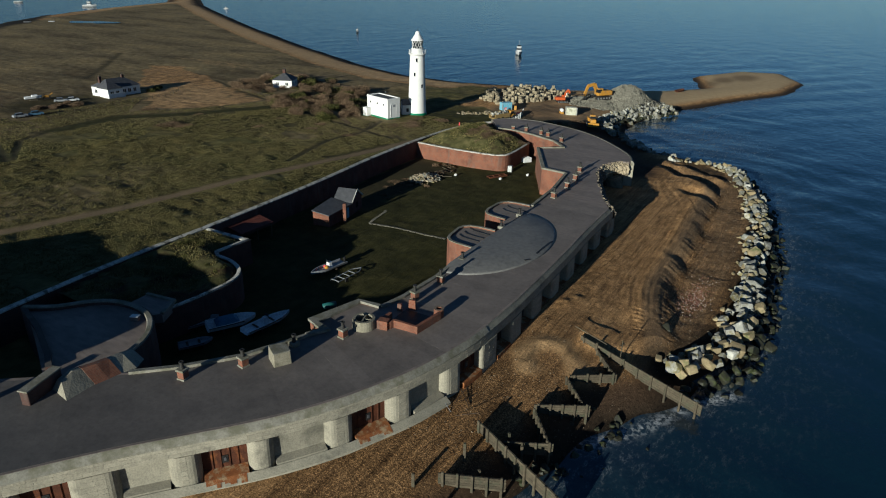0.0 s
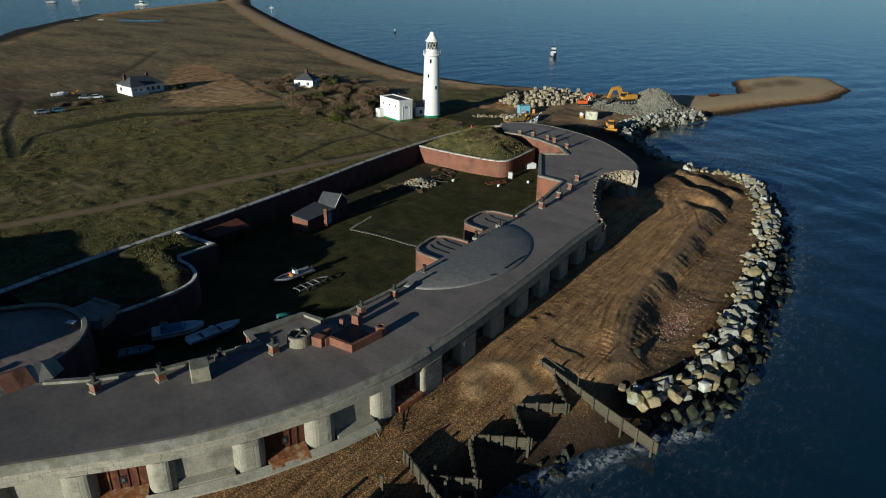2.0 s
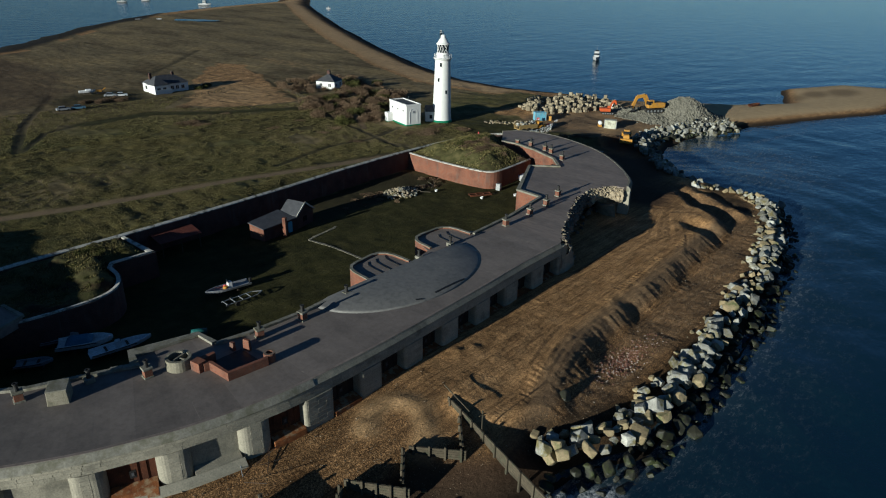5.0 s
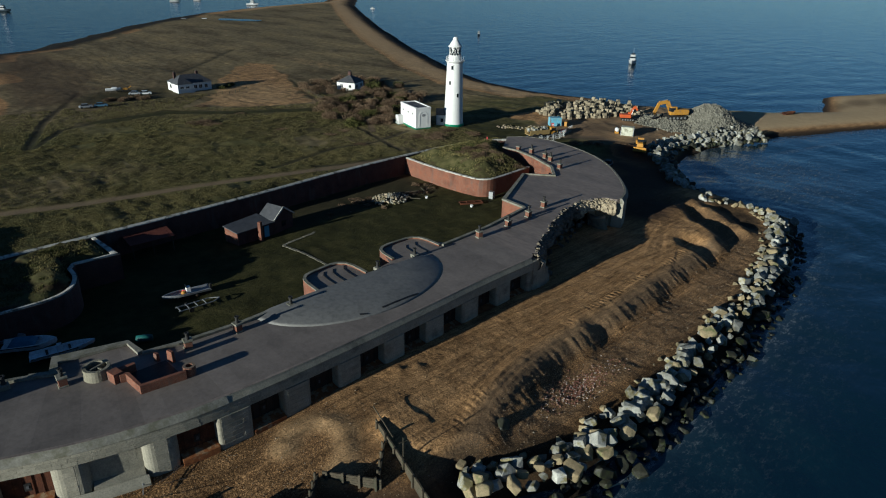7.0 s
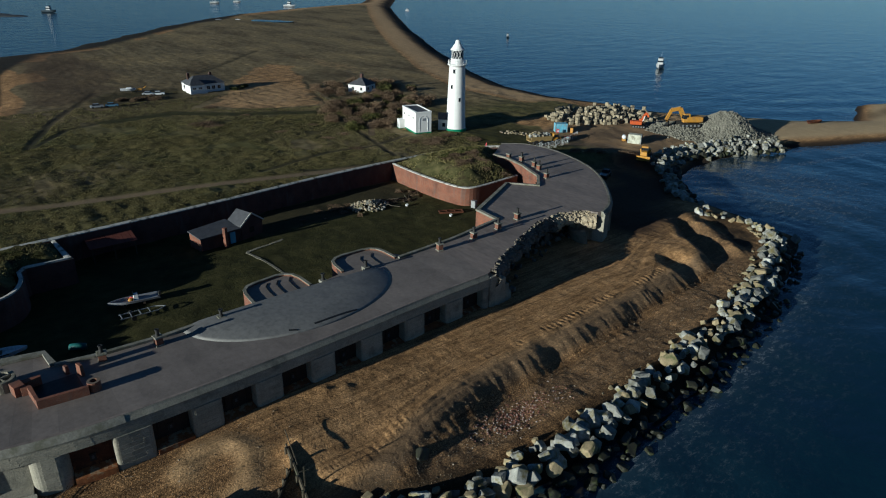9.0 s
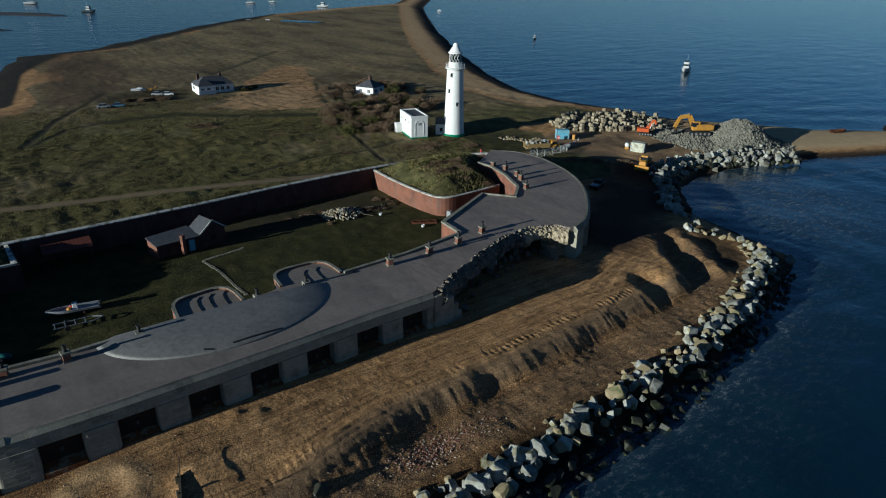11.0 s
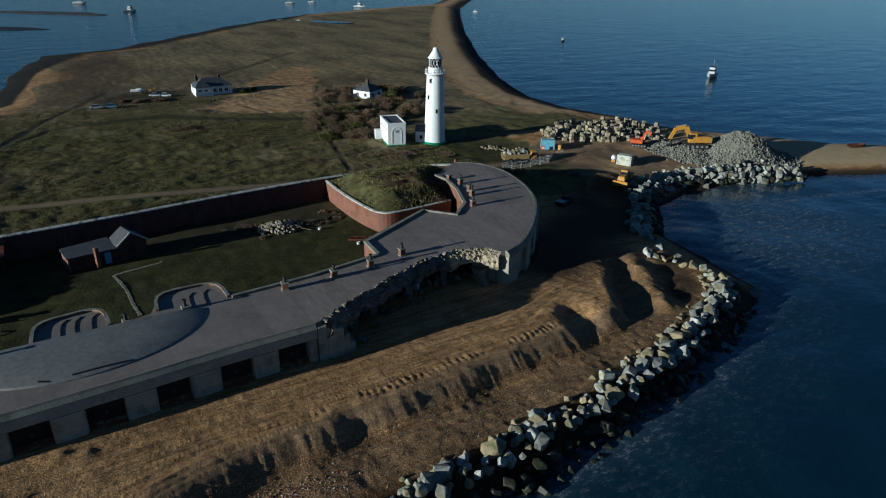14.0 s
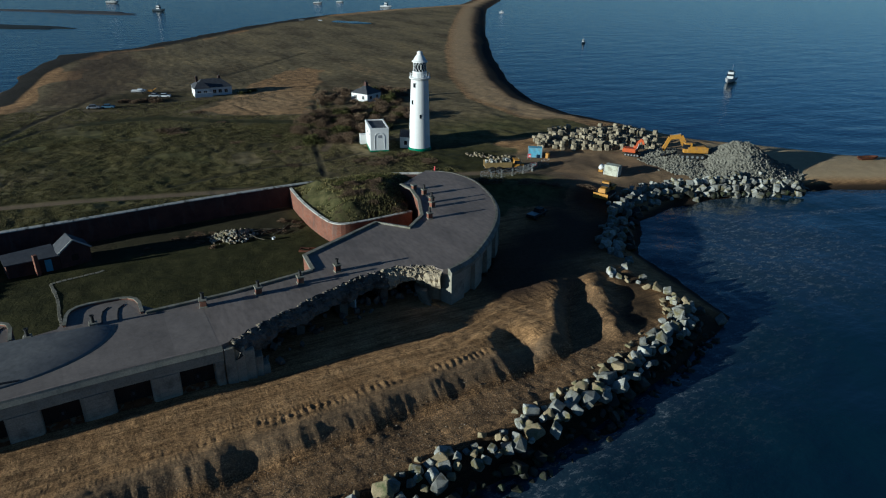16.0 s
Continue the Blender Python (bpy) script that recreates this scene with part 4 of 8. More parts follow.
for name, pts in (("notch", NOTCH[:9]), ("north", NOTCH[8:]), ("inner", INNER), ("south", INNER2)):
    bm = bmesh.new()
    ribbon(bm, pts, [(0.06, 0.9), (0.06, ROOF_Z - 0.05), (-0.5, ROOF_Z - 0.05), (-0.5, 0.9)])
    part("courtyard_wall", bm, M_BRICK, fort, "red brick courtyard wall")
    bm = bmesh.new()
    ribbon(bm, pts, [(0.14, ROOF_Z - 0.06), (0.14, ROOF_Z + 0.26), (-0.42, ROOF_Z + 0.30), (-0.42, ROOF_Z - 0.02)])
    part("parapet_coping", bm, M_COPING, fort, "pale stone parapet coping")
for pts in (APSE2, APSE1):
    bm = bmesh.new()
    ribbon(bm, pts, [(0.06, 0.9), (0.06, ROOF_Z + 0.2), (-0.28, ROOF_Z + 0.2), (-0.28, 0.9)])
    part("apse_wall", bm, M_BRICK, fort, "rounded red brick gun platform wall")
    bm = bmesh.new()
    ribbon(bm, pts, [(0.1, ROOF_Z + 0.2), (0.1, ROOF_Z + 0.32), (-0.32, ROOF_Z + 0.32), (-0.32, ROOF_Z + 0.2)])
    part("parapet_coping", bm, M_COPING, fort)
bm = bmesh.new()
ribbon(bm, [(-42.5, 56.6)] + PAV + [(-45.3, 46.5)], [(0.06, 0.9), (0.06, ROOF_Z + 0.05), (-0.4, ROOF_Z + 0.05), (-0.4, 0.9)])
part("bay_wall", bm, M_BRICK, fort)
bm = bmesh.new()
ribbon(bm, [(-42.5, 56.6)] + PAV + [(-45.3, 46.5)], [(0.2, ROOF_Z + 0.05), (0.2, ROOF_Z + 0.36), (-0.45, ROOF_Z + 0.36), (-0.45, ROOF_Z + 0.05)])
part("parapet_coping", bm, M_COPING, fort)

# strips of roofing felt laid across the wing, paler towards the north
M_FELT, nt, p = material("roofing_felt")
pos = nt.nodes.new("ShaderNodeNewGeometry")
psep = nt.nodes.new("ShaderNodeSeparateXYZ")
nt.links.new(pos.outputs["Position"], psep.inputs[0])
north_share = nt.nodes.new("ShaderNodeMapRange")
north_share.inputs["From Min"].default_value, north_share.inputs["From Max"].default_value = 18, 56
nt.links.new(psep.outputs[1], north_share.inputs[0])
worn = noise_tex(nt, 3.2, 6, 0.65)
col = mix(nt, north_share.outputs[0], ramp(nt, worn, [(0.062, 0.058, 0.058), (0.086, 0.080, 0.078), (0.106, 0.098, 0.094)]), ramp(nt, worn, [(0.132, 0.112, 0.100), (0.180, 0.152, 0.135), (0.215, 0.182, 0.160)]))
col = mix(nt, 1.0, col, ramp(nt, noise_tex(nt, 0.5, 4, 0.7), [(0.8, 0.8, 0.8), (1, 1, 1), (1.15, 1.15, 1.15)]), "MULTIPLY")
tone = nt.nodes.new("ShaderNodeObjectInfo")
tr_ = nt.nodes.new("ShaderNodeMapRange")
tr_.inputs["To Min"].default_value, tr_.inputs["To Max"].default_value = 0.91, 1.08
nt.links.new(tone.outputs["Random"], tr_.inputs[0])
hs = nt.nodes.new("ShaderNodeHueSaturation")
nt.links.new(tr_.outputs[0], hs.inputs["Value"])
nt.links.new(col, hs.inputs["Color"])
nt.links.new(hs.outputs[0], p.inputs["Base Color"])
p.inputs["Roughness"].default_value, p.inputs["Specular IOR Level"].default_value = 0.68, 0.3
nt.links.new(bump(nt, worn, 0.12, 0.1), p.inputs["Normal"])


def across(q, n):
    """How far the roof reaches inland from a point of its edge."""
    d = np.arange(1.0, 24.0, 0.1)
    ins = within(q.x - n.x * d, q.y - n.y * d, roof_outline)
    out = np.nonzero(~ins)[0]
    return float(d[out[0]]) - 0.55 if len(out) else 20.0


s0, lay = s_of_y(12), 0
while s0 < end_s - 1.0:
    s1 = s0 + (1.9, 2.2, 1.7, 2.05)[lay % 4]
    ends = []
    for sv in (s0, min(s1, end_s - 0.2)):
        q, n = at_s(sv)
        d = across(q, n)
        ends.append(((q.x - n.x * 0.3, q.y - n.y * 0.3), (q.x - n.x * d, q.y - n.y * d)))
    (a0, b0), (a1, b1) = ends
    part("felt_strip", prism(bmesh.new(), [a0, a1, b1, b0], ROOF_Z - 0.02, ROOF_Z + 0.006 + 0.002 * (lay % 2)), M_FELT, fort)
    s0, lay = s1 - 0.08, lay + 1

# shallow concrete mound of the gun position on the roof
bm = bmesh.new()
lathe(bm, [(14.3, ROOF_Z), (13.6, ROOF_Z + 0.10), (12.2, ROOF_Z + 0.40), (8, ROOF_Z + 0.5), (0.1, ROOF_Z + 0.6)], 56, -42.0, 83.7)
for v in bm.verts:
    v.co.x = -42.0 + (v.co.x + 42.0) * (0.65 if v.co.x > -42 else 0.02)
M_SCREED = surf("grey_screed", [(0.134, 0.130, 0.125), (0.190, 0.183, 0.174)], 5, 0.6, 0.65, 0.12, stain=(0.095, 0.093, 0.095), stain_size=5, spec=0.5)
part("apron", bm, M_SCREED, fort, "shallow grey concrete apron", smooth=True)

# ---- landward wall and its bastions ----
LWALL = [(-80.5, 25), (-82.2, 38), (-83.4, 50), (-83.8, 62), (-84.8, 78), (-86.3, 95), (-88.3, 112), (-89.4, 128), (-89.6, 142), (-88.6, 152), (-86.5, 159), (-83.6, 163.6)]
rear = thing("landward_wall", 0, 0, 0, 0, "long old red brick landward wall with a pale coping", "wall", kind="structure")
lw = smooth_path(LWALL, 2.0)
bm = bmesh.new()
ribbon(bm, lw, [(-0.7, 0.6), (0.55, 0.6), (0.5, 5.75), (-0.6, 5.75)])
part("brickwork", bm, M_BRICK_DARKSHADE, rear)
bm = bmesh.new()
ribbon(bm, lw, [(-0.35, 5.75), (0.6, 5.75), (0.6, 5.9), (0.1, 6.1), (-0.35, 5.9)])
part("coping", bm, M_WHITECAP, rear, "pale lichened coping")


def bastion(name, pts, top, fill, label, mound):
    ob = thing(name, 0, 0, 0, 0, label, "bastion", kind="structure")
    bm = bmesh.new()
    ribbon(bm, pts, [(0.05, 0.8), (0.0, top), (-0.55, top), (-0.55, 0.8)])
    part("brickwork", bm, M_BRICK if mound > 2.5 else M_BRICK_DARKSHADE, ob)
    bm = bmesh.new()
    ribbon(bm, pts, [(0.1, top), (0.1, top + 0.16), (-0.4, top + 0.22), (-0.4, top)])
    part("coping", bm, M_WHITECAP, ob)
    poly = [tuple(Vector(p[:2])) for p in pts] + fill
    xs, ys = [p[0] for p in poly], [p[1] for p in poly]
    gx2, gy2 = np.arange(min(xs) - 1, max(xs) + 1, 0.6), np.arange(min(ys) - 1, max(ys) + 1, 0.6)
    X, Y = np.meshgrid(gx2, gy2)
    ins = within(X, Y, poly)
    d = path_dist(X, Y, poly + poly[:1])
    Z = top - 0.15 + mound * (step01(d / 5.5) if mound > 2.5 else step01(d / 2.2) * step01((Y - 49) / 7)) + (vnoise(X, Y, 2.2, 71) - 0.5) * 0.7 * step01(d / 2) + (vnoise(X, Y, 0.9, 72) - 0.5) * 0.45
    verts, faces, key = [], [], {}
    for j in range(len(gy2)):
        for i in range(len(gx2)):
            if ins[j, i]:
                key[j, i] = len(verts)
                verts.append((X[j, i], Y[j, i], Z[j, i]))
    for (j, i) in list(key):
        c = [(j, i), (j, i + 1), (j + 1, i + 1), (j + 1, i)]
        if all(q in key for q in c):
            faces.append([key[q] for q in c])
    part("turf", (verts, [], faces), M_TURF, ob, "rough grass and scrub on top", smooth=True)
    return ob


M_TURF = surf("rough_turf", [(0.03, 0.034, 0.012), (0.075, 0.07, 0.028), (0.13, 0.11, 0.05)], 1.6, 0.3, 0.95, 0.9, stain=(0.035, 0.022, 0.014), stain_size=5, stain_at=(0.5, 0.62), spec=0.1)
bastion("north_bastion", [(-89.2, 132.2)] + [tuple(q) for q in smooth_path([(-82.5, 132), (-76, 132.2), (-68.6, 133.1), (-66.2, 134.3), (-65.4, 136.5), (-65.6, 142), (-66.3, 149)], 0.8)][0:], 5.3,
        [(-73, 151), (-82, 160), (-86, 156), (-89, 150)], "brick bastion filled with a scrub-covered earth mound", 2.6)
bastion("south_bastion", [(-83, 63.4), (-74.8, 63.8), (-74.9, 58.4)] + [tuple(q) for q in smooth_path([(-73.4, 57.4), (-70.2, 57.2), (-67.2, 55.9), (-65.6, 53.6), (-65.2, 50), (-65.6, 44), (-67, 38)], 0.8)], 5.7,
        [(-81.5, 38), (-83, 50)], "old bastion with grass on top and a pale coping", 1.2)

# the older keep and its round bastion, south of the courtyard
# keep stands out of view; its size follows the shade it throws
keep = thing("stone_keep", -77.4, 3, 0, 0, "old grey stone keep tower south of the courtyard", "tower", kind="structure")
part("keep_wall", lathe(bmesh.new(), [(14, 0), (13.5, 12.0), (13.8, 12.0), (13.8, 13.0), (12.9, 13.0), (12.9, 11.2), (0.1, 11.2)], 12), M_STONE, keep)
drum = thing("round_bastion", 0, 0, 0, 0, "round old stone bastion with a thin curved parapet", "bastion", kind="structure")
RIM = smooth_path([(-77.5, 32.4), (-74.6, 34.6), (-72.4, 37.6), (-70.2, 39.3), (-67.5, 40.0), (-65, 39.9), (-62.6, 39.0), (-60.2, 37.0), (-58.7, 34.4), (-58.0, 31.5)], 0.8)
# stone walls given the dark brick to paint in the keep's shade
part("parapet", ribbon(bmesh.new(), RIM, [(0.4, 0.5), (0.35, 7.15), (-0.4, 7.15), (-0.45, 0.5)]), M_BRICK_DARKSHADE, drum, "curved stone parapet")
part("coping", ribbon(bmesh.new(), RIM, [(0.4, 7.15), (0.3, 7.32), (-0.2, 7.32), (-0.3, 7.15)]), M_COPING, drum, "worn pale coping")
part("floor", prism(bmesh.new(), [tuple(q) for q in RIM] + [(-57.8, 27), (-62.5, 26.5), (-71.5, 30.4)], 0.5, 6.75), M_ROOF, drum)
part("rear_parapet", ribbon(bmesh.new(), [(-77.5, 32.4), (-71.3, 30.8), (-65.3, 28.6), (-62.5, 27.2)], [(0.3, 0.5), (0.3, 7.2), (-0.3, 7.2), (-0.3, 0.5)]), M_BRICK_DARKSHADE, drum)
side = thing("flat_lean_roof", 0, 0, 0, 0, "flat grey roof beside the round bastion", "roof", kind="structure")
part("roof_slab", prism(bmesh.new(), [(-69.8, 43.5), (-65.5, 44.3), (-63.9, 41.4), (-65, 40.2), (-69.5, 40.0)], 5.2, 6.4), M_ROOF, side)
part("kerb", ribbon(bmesh.new(), [(-69.8, 43.5), (-65.5, 44.3), (-63.9, 41.4)], [(0.2, 6.3), (0.2, 6.62), (-0.2, 6.62), (-0.2, 6.3)]), M_COPING, side)
crate = thing("blue_crate", -64.6, 38.4, 6.75, 30, "pale blue plastic crate on the bastion roof", "crate")
part("box", box(bmesh.new(), 0, 0, 0, 0.9, 0.6, 0.5, bevel=0.05), M_ROOF, crate)
part("lid", box(bmesh.new(), 0, 0, 0.5, 1.0, 0.7, 0.1, bevel=0.03), M_WHITE, crate)
# unseen block added to cast shade across the field
wing = thing("fort_east_wing", 0, 0, 0, 0, "unseen granite wing block added to shade the field", "fort", kind="structure")
part("wing_wall", prism(bmesh.new(), [(-86, -4), (-84, 14), (-108, 20), (-116, 4)], 0.5, 8.6), M_STONE, wing)

# ---- lighthouse ----
lh = thing("lighthouse", -119.4, 176.3, 1.0, 0, "tall white round lighthouse with a green base band", "lighthouse")
part("tower", lathe(bmesh.new(), [(2.95, 0.9), (2.82, 3), (2.62, 9), (2.42, 15), (2.28, 18.6), (2.45, 18.9), (2.8, 19.2), (2.8, 19.4), (1.6, 19.45)], 40), M_WHITE, lh, smooth=False)
part("base_band", lathe(bmesh.new(), [(3.2, -0.6), (3.2, 0.75), (2.98, 0.95), (2.5, 0.95)], 40), M_GREEN, lh, "green painted base band")
part("lantern_base", lathe(bmesh.new(), [(1.9, 19.3), (1.9, 20.9), (1.75, 20.95)], 24), M_WHITE, lh)
part("lantern_glass", lathe(bmesh.new(), [(1.62, 20.9), (1.62, 23.3)], 24), M_GLASS, lh, "dark lantern glass")
part("lantern_roof", lathe(bmesh.new(), [(2.05, 23.2), (2.05, 23.45), (1.7, 23.7), (1.15, 24.6), (0.75, 25.1), (0.72, 25.6), (0.5, 25.9), (0.05, 26.0)], 24), M_WHITE, lh, "white domed lantern roof")
# walkway rail
rail = bmesh.new()
for i in range(20):
    a = radians(i * 18)
    bar(rail, (2.62 * math.cos(a), 2.62 * math.sin(a), 19.35), (2.62 * math.cos(a), 2.62 * math.sin(a), 20.45), 0.035, 5)
for h in (19.9, 20.45):
    for i in range(20):
        a, b = radians(i * 18), radians(i * 18 + 18)
        bar(rail, (2.62 * math.cos(a), 2.62 * math.sin(a), h), (2.62 * math.cos(b), 2.62 * math.sin(b), h), 0.03, 5)
part("gallery_rail", rail, M_WHITE, lh)
for i in range(12):
    for sgn in (-1, 1):
        bm = bmesh.new()
        pts = [(1.66 * math.cos(radians(i * 30 + sgn * 30 * k / 3)), 1.66 * math.sin(radians(i * 30 + sgn * 30 * k / 3)), 20.95 + 2.3 * k / 3) for k in range(4)]
        for a, b in zip(pts, pts[1:]):
            bar(bm, a, b, 0.05, 4)
        part("astragal", bm, M_WHITE, lh)

# ---- boulders of the sea defence ----
def boulder_mesh(seed, name="boulder"):
    r = random.Random(seed)
    bm = bmesh.new()
    sx, sy, sz = r.uniform(0.8, 1.25), r.uniform(0.7, 1.05), r.uniform(0.55, 0.85)
    for ax in (-1, 1):
        for ay in (-1, 1):
            for az in (-1, 1):
                k = r.uniform(0.6, 0.86)
                bm.verts.new((ax * sx * k * r.uniform(0.75, 1.05), ay * sy * k * r.uniform(0.75, 1.05), az * sz * k * r.uniform(0.8, 1.05)))
    for _ in range(9):
        v = Vector((r.gauss(0, 1), r.gauss(0, 1), r.gauss(0, 1))).normalized()
        bm.verts.new((v.x * sx * 1.02, v.y * sy * 1.02, v.z * sz * 1.02))
    res = bmesh.ops.convex_hull(bm, input=bm.verts[:])
    bmesh.ops.delete(bm, geom=[g for g in res["geom_interior"] if isinstance(g, bmesh.types.BMVert)], context="VERTS")
    bmesh.ops.dissolve_limit(bm, angle_limit=radians(10), verts=bm.verts[:], edges=bm.edges[:])
    bmesh.ops.bevel(bm, geom=bm.edges[:], offset=0.07, segments=1, affect="EDGES", clamp_overlap=True)
    bmesh.ops.recalc_face_normals(bm, faces=bm.faces[:])
    me = bpy.data.meshes.new(name)
    bm.to_mesh(me)
    bm.free()
    return me


M_BOULDER = surf("granite_boulder", [(0.13, 0.128, 0.115), (0.275, 0.272, 0.245), (0.42, 0.412, 0.37)], 0.9, 0.12, 0.85, 0.9, stain=(0.153, 0.131, 0.059), stain_size=1.5, stain_at=(0.48, 0.62), rand=0.4)
M_TAN = surf("tan_boulder", [(0.2, 0.155, 0.085), (0.31, 0.25, 0.15)], 0.9, 0.12, 0.85, 0.6, stain=(0.09, 0.1, 0.04), stain_size=1.2, rand=0.22)
M_WET = surf("wet_weedy_boulder", [(0.012, 0.013, 0.010), (0.032, 0.031, 0.021)], 0.8, 0.12, 0.55, 0.5, stain=(0.045, 0.055, 0.018), stain_size=1.0, rand=0.25)
DRY = [boulder_mesh(100 + i) for i in range(10)]
TANS = [boulder_mesh(200 + i) for i in range(4)]
WETS = [boulder_mesh(300 + i) for i in range(5)]
for ms, mt in ((DRY, M_BOULDER), (TANS, M_TAN), (WETS, M_WET)):
    for me in ms:
        me.materials.append(mt)
rk = random.Random(9)


def stone(kind, x, y, z, size, parent, name="boulder"):
    m = pose(x, y, z, rk.uniform(-40, 40), rk.uniform(-40, 40), rk.uniform(0, 360)) @ Matrix.Diagonal((size, size, size, 1))
    return share(name, rk.choice(kind), m, parent)


armour = thing("rock_armour", 0, 0, 0, 0, "curved sea wall of big pale granite boulders", "sea defence")
LINE = smooth_path([(-10.8, 74.6), (-7.0, 80), (-5.6, 90), (-6.0, 102), (-7.2, 114), (-8.4, 128), (-10.8, 142), (-14.2, 156), (-17.6, 166), (-21.4, 173.2), (-26.8, 176.0), (-31, 173.6), (-36, 172.2)], 1.5)
LN = normals(LINE)
total = 0
for i, (q, n) in enumerate(zip(LINE, LN)):
    thin = i > len(LINE) - 9
    for off, z, sz, kind in ((-3.0, 0.2, 0.7, "tan"), (-1.7, 0.6, 0.95, "dry"), (-0.4, 0.95, 1.15, "dry"), (0.9, 0.55, 1.15, "dry"), (2.1, -0.7, 1.0, "wet"), (3.2, -1.6, 0.85, "wet"), (4.2, -1.95, 0.8, "wet")):
        if thin and off not in (-0.4, 1.1):
            continue
        if off == -3.0 and rk.random() < 0.4:
            continue
        if off == 3.2 and rk.random() < 0.4:
            continue
        o = off + rk.uniform(-0.5, 0.5)
        stone({"tan": TANS, "dry": TANS if rk.random() < 0.22 else DRY, "wet": WETS}[kind], q.x + n.x * o + rk.uniform(-0.4, 0.4), q.y + n.y * o + rk.uniform(-0.5, 0.5), z + rk.uniform(-0.25, 0.25), sz * rk.choice((0.45, 0.6, 0.75, 0.85, 1.0)) * rk.uniform(0.9, 1.1), armour)

# ---- on the roof ----
M_POT = surf("black_chimney_pot", [(0.015, 0.015, 0.015), (0.035, 0.033, 0.03)], 0.4, 0.1, 0.6, 0.3)
M_CONC = surf("old_concrete", [(0.17, 0.155, 0.115), (0.27, 0.245, 0.19)], 0.9, 0.12, 0.9, 0.5, stain=(0.11, 0.10, 0.07), stain_size=1.2)


def chimney(x, y, z, h, pot, first=[]):
    if h not in [k[0] for k in first]:
        ob = thing("chimney", x, y, z, 10, "short red brick chimney stack with a black pot" if pot else "short red brick chimney stack without a pot", "chimney", "chimneys on the roof")
        part("brick_shaft", box(bmesh.new(), 0, 0, -0.05, 0.78, 0.78, h, bevel=0.02), M_BRICK, ob)
        part("plinth", box(bmesh.new(), 0, 0, -0.05, 0.95, 0.95, 0.22, bevel=0.03), M_COPING, ob, "pale mortar plinth")
        part("cap", box(bmesh.new(), 0, 0, h - 0.05, 1.0, 1.0, 0.22, bevel=0.04), M_COPING, ob, "pale stone cap")
        if pot:
            part("pot", lathe(bmesh.new(), [(0.24, h + 0.15), (0.19, h + 0.55), (0.19, h + 0.85), (0.26, h + 0.88), (0.26, h + 0.98), (0.13, h + 0.98), (0.13, h + 0.7), (0.02, h + 0.7)], 12), M_POT, ob, "black chimney pot")
        first.append((h, ob))
        return ob
    return copy_thing([k[1] for k in first if k[0] == h][0], pose(x, y, z, 0, 0, random.Random(x).uniform(-12, 12)))


for x, y in ((-49.6, 33.6), (-46.4, 38.5), (-41.7, 48.7), (-40.3, 60.8), (-40.1, 66.5), (-42.0, 108.0), (-42.3, 115.1), (-43.0, 121.0), (-44.4, 126.8), (-69.2, 152.9), (-64.7, 152.2), (-62.4, 151.2), (-57.5, 148.2)):
    chimney(x, y, ROOF_Z, 1.0, True)
chimney(-72.7, 152.4, ROOF_Z, 0.9, False)
for x, y in ((-44.9, 44.3), (-41.3, 74.1), (-42.8, 95.4), (-42.7, 88.6)):
    ob = thing("vent_pot", x, y, ROOF_Z, 0, "black vent pot on a low stone base", "vent", "vent pots on the roof")
    part("base", box(bmesh.new(), 0, 0, -0.05, 0.9, 0.9, 0.55, bevel=0.05), M_COPING, ob)
    part("pot", lathe(bmesh.new(), [(0.26, 0.45), (0.2, 0.8), (0.2, 1.25), (0.28, 1.3), (0.28, 1.42), (0.14, 1.42), (0.14, 1.1), (0.02, 1.1)], 12), M_POT, ob)

ob = thing("concrete_block", -44.0, 41.3, ROOF_Z, 62, "weathered square concrete block on the roof", "block")
part("body", box(bmesh.new(), 0, 0, -0.05, 1.9, 2.1, 1.5, taper=0.93, bevel=0.06), M_CONC, ob)
part("lid", box(bmesh.new(), 0, 0, 1.45, 1.8, 2.0, 0.12, bevel=0.03), M_COPING, ob)

ob = thing("round_turret", -41.2, 51.8, ROOF_Z, 0, "small round concrete turret with an open top", "turret")
part("drum", lathe(bmesh.new(), [(1.35, -0.05), (1.3, 1.2), (0.98, 1.2), (0.98, 0.3), (0.02, 0.3)], 28), M_CONC, ob)
bm = bmesh.new()
box(bm, 0, 0, 0.3, 0.18, 1.9, 0.85, 20)
box(bm, 0.45, 0.15, 0.3, 0.95, 0.16, 0.8, 20)
part("divider", bm, M_CONC, ob)

pit = thing("brick_enclosure", -37.4, 56, ROOF_Z, 0, "low roofless red brick enclosure with broken walls", "enclosure")
loc = lambda x, y: (x + 37.4, y - 56)
bm = bmesh.new()
ribbon(bm, [loc(-39.9, 55.0), loc(-39.9, 52.6), loc(-38.4, 53.1), loc(-38.3, 53.6), loc(-35.2, 53.9), loc(-34.8, 58.3)], [(0.0, -0.05), (0.0, 0.95), (-0.38, 0.95), (-0.38, -0.05)])
part("wall", bm, M_BRICK, pit, "low red brick wall with pale mortar")
bm = bmesh.new()
box(bm, *loc(-39.2, 52.9), -0.05, 1.3, 1.0, 1.15, 12, bevel=0.03)
part("corner_pier", bm, M_BRICK, pit)
bm = bmesh.new()
lathe(bm, [(0.62, -0.05), (0.62, 1.05), (0.34, 1.05), (0.34, 0.4), (0.02, 0.4)], 16, *loc(-35.5, 58.9))
part("round_flue", bm, M_BRICK, pit)
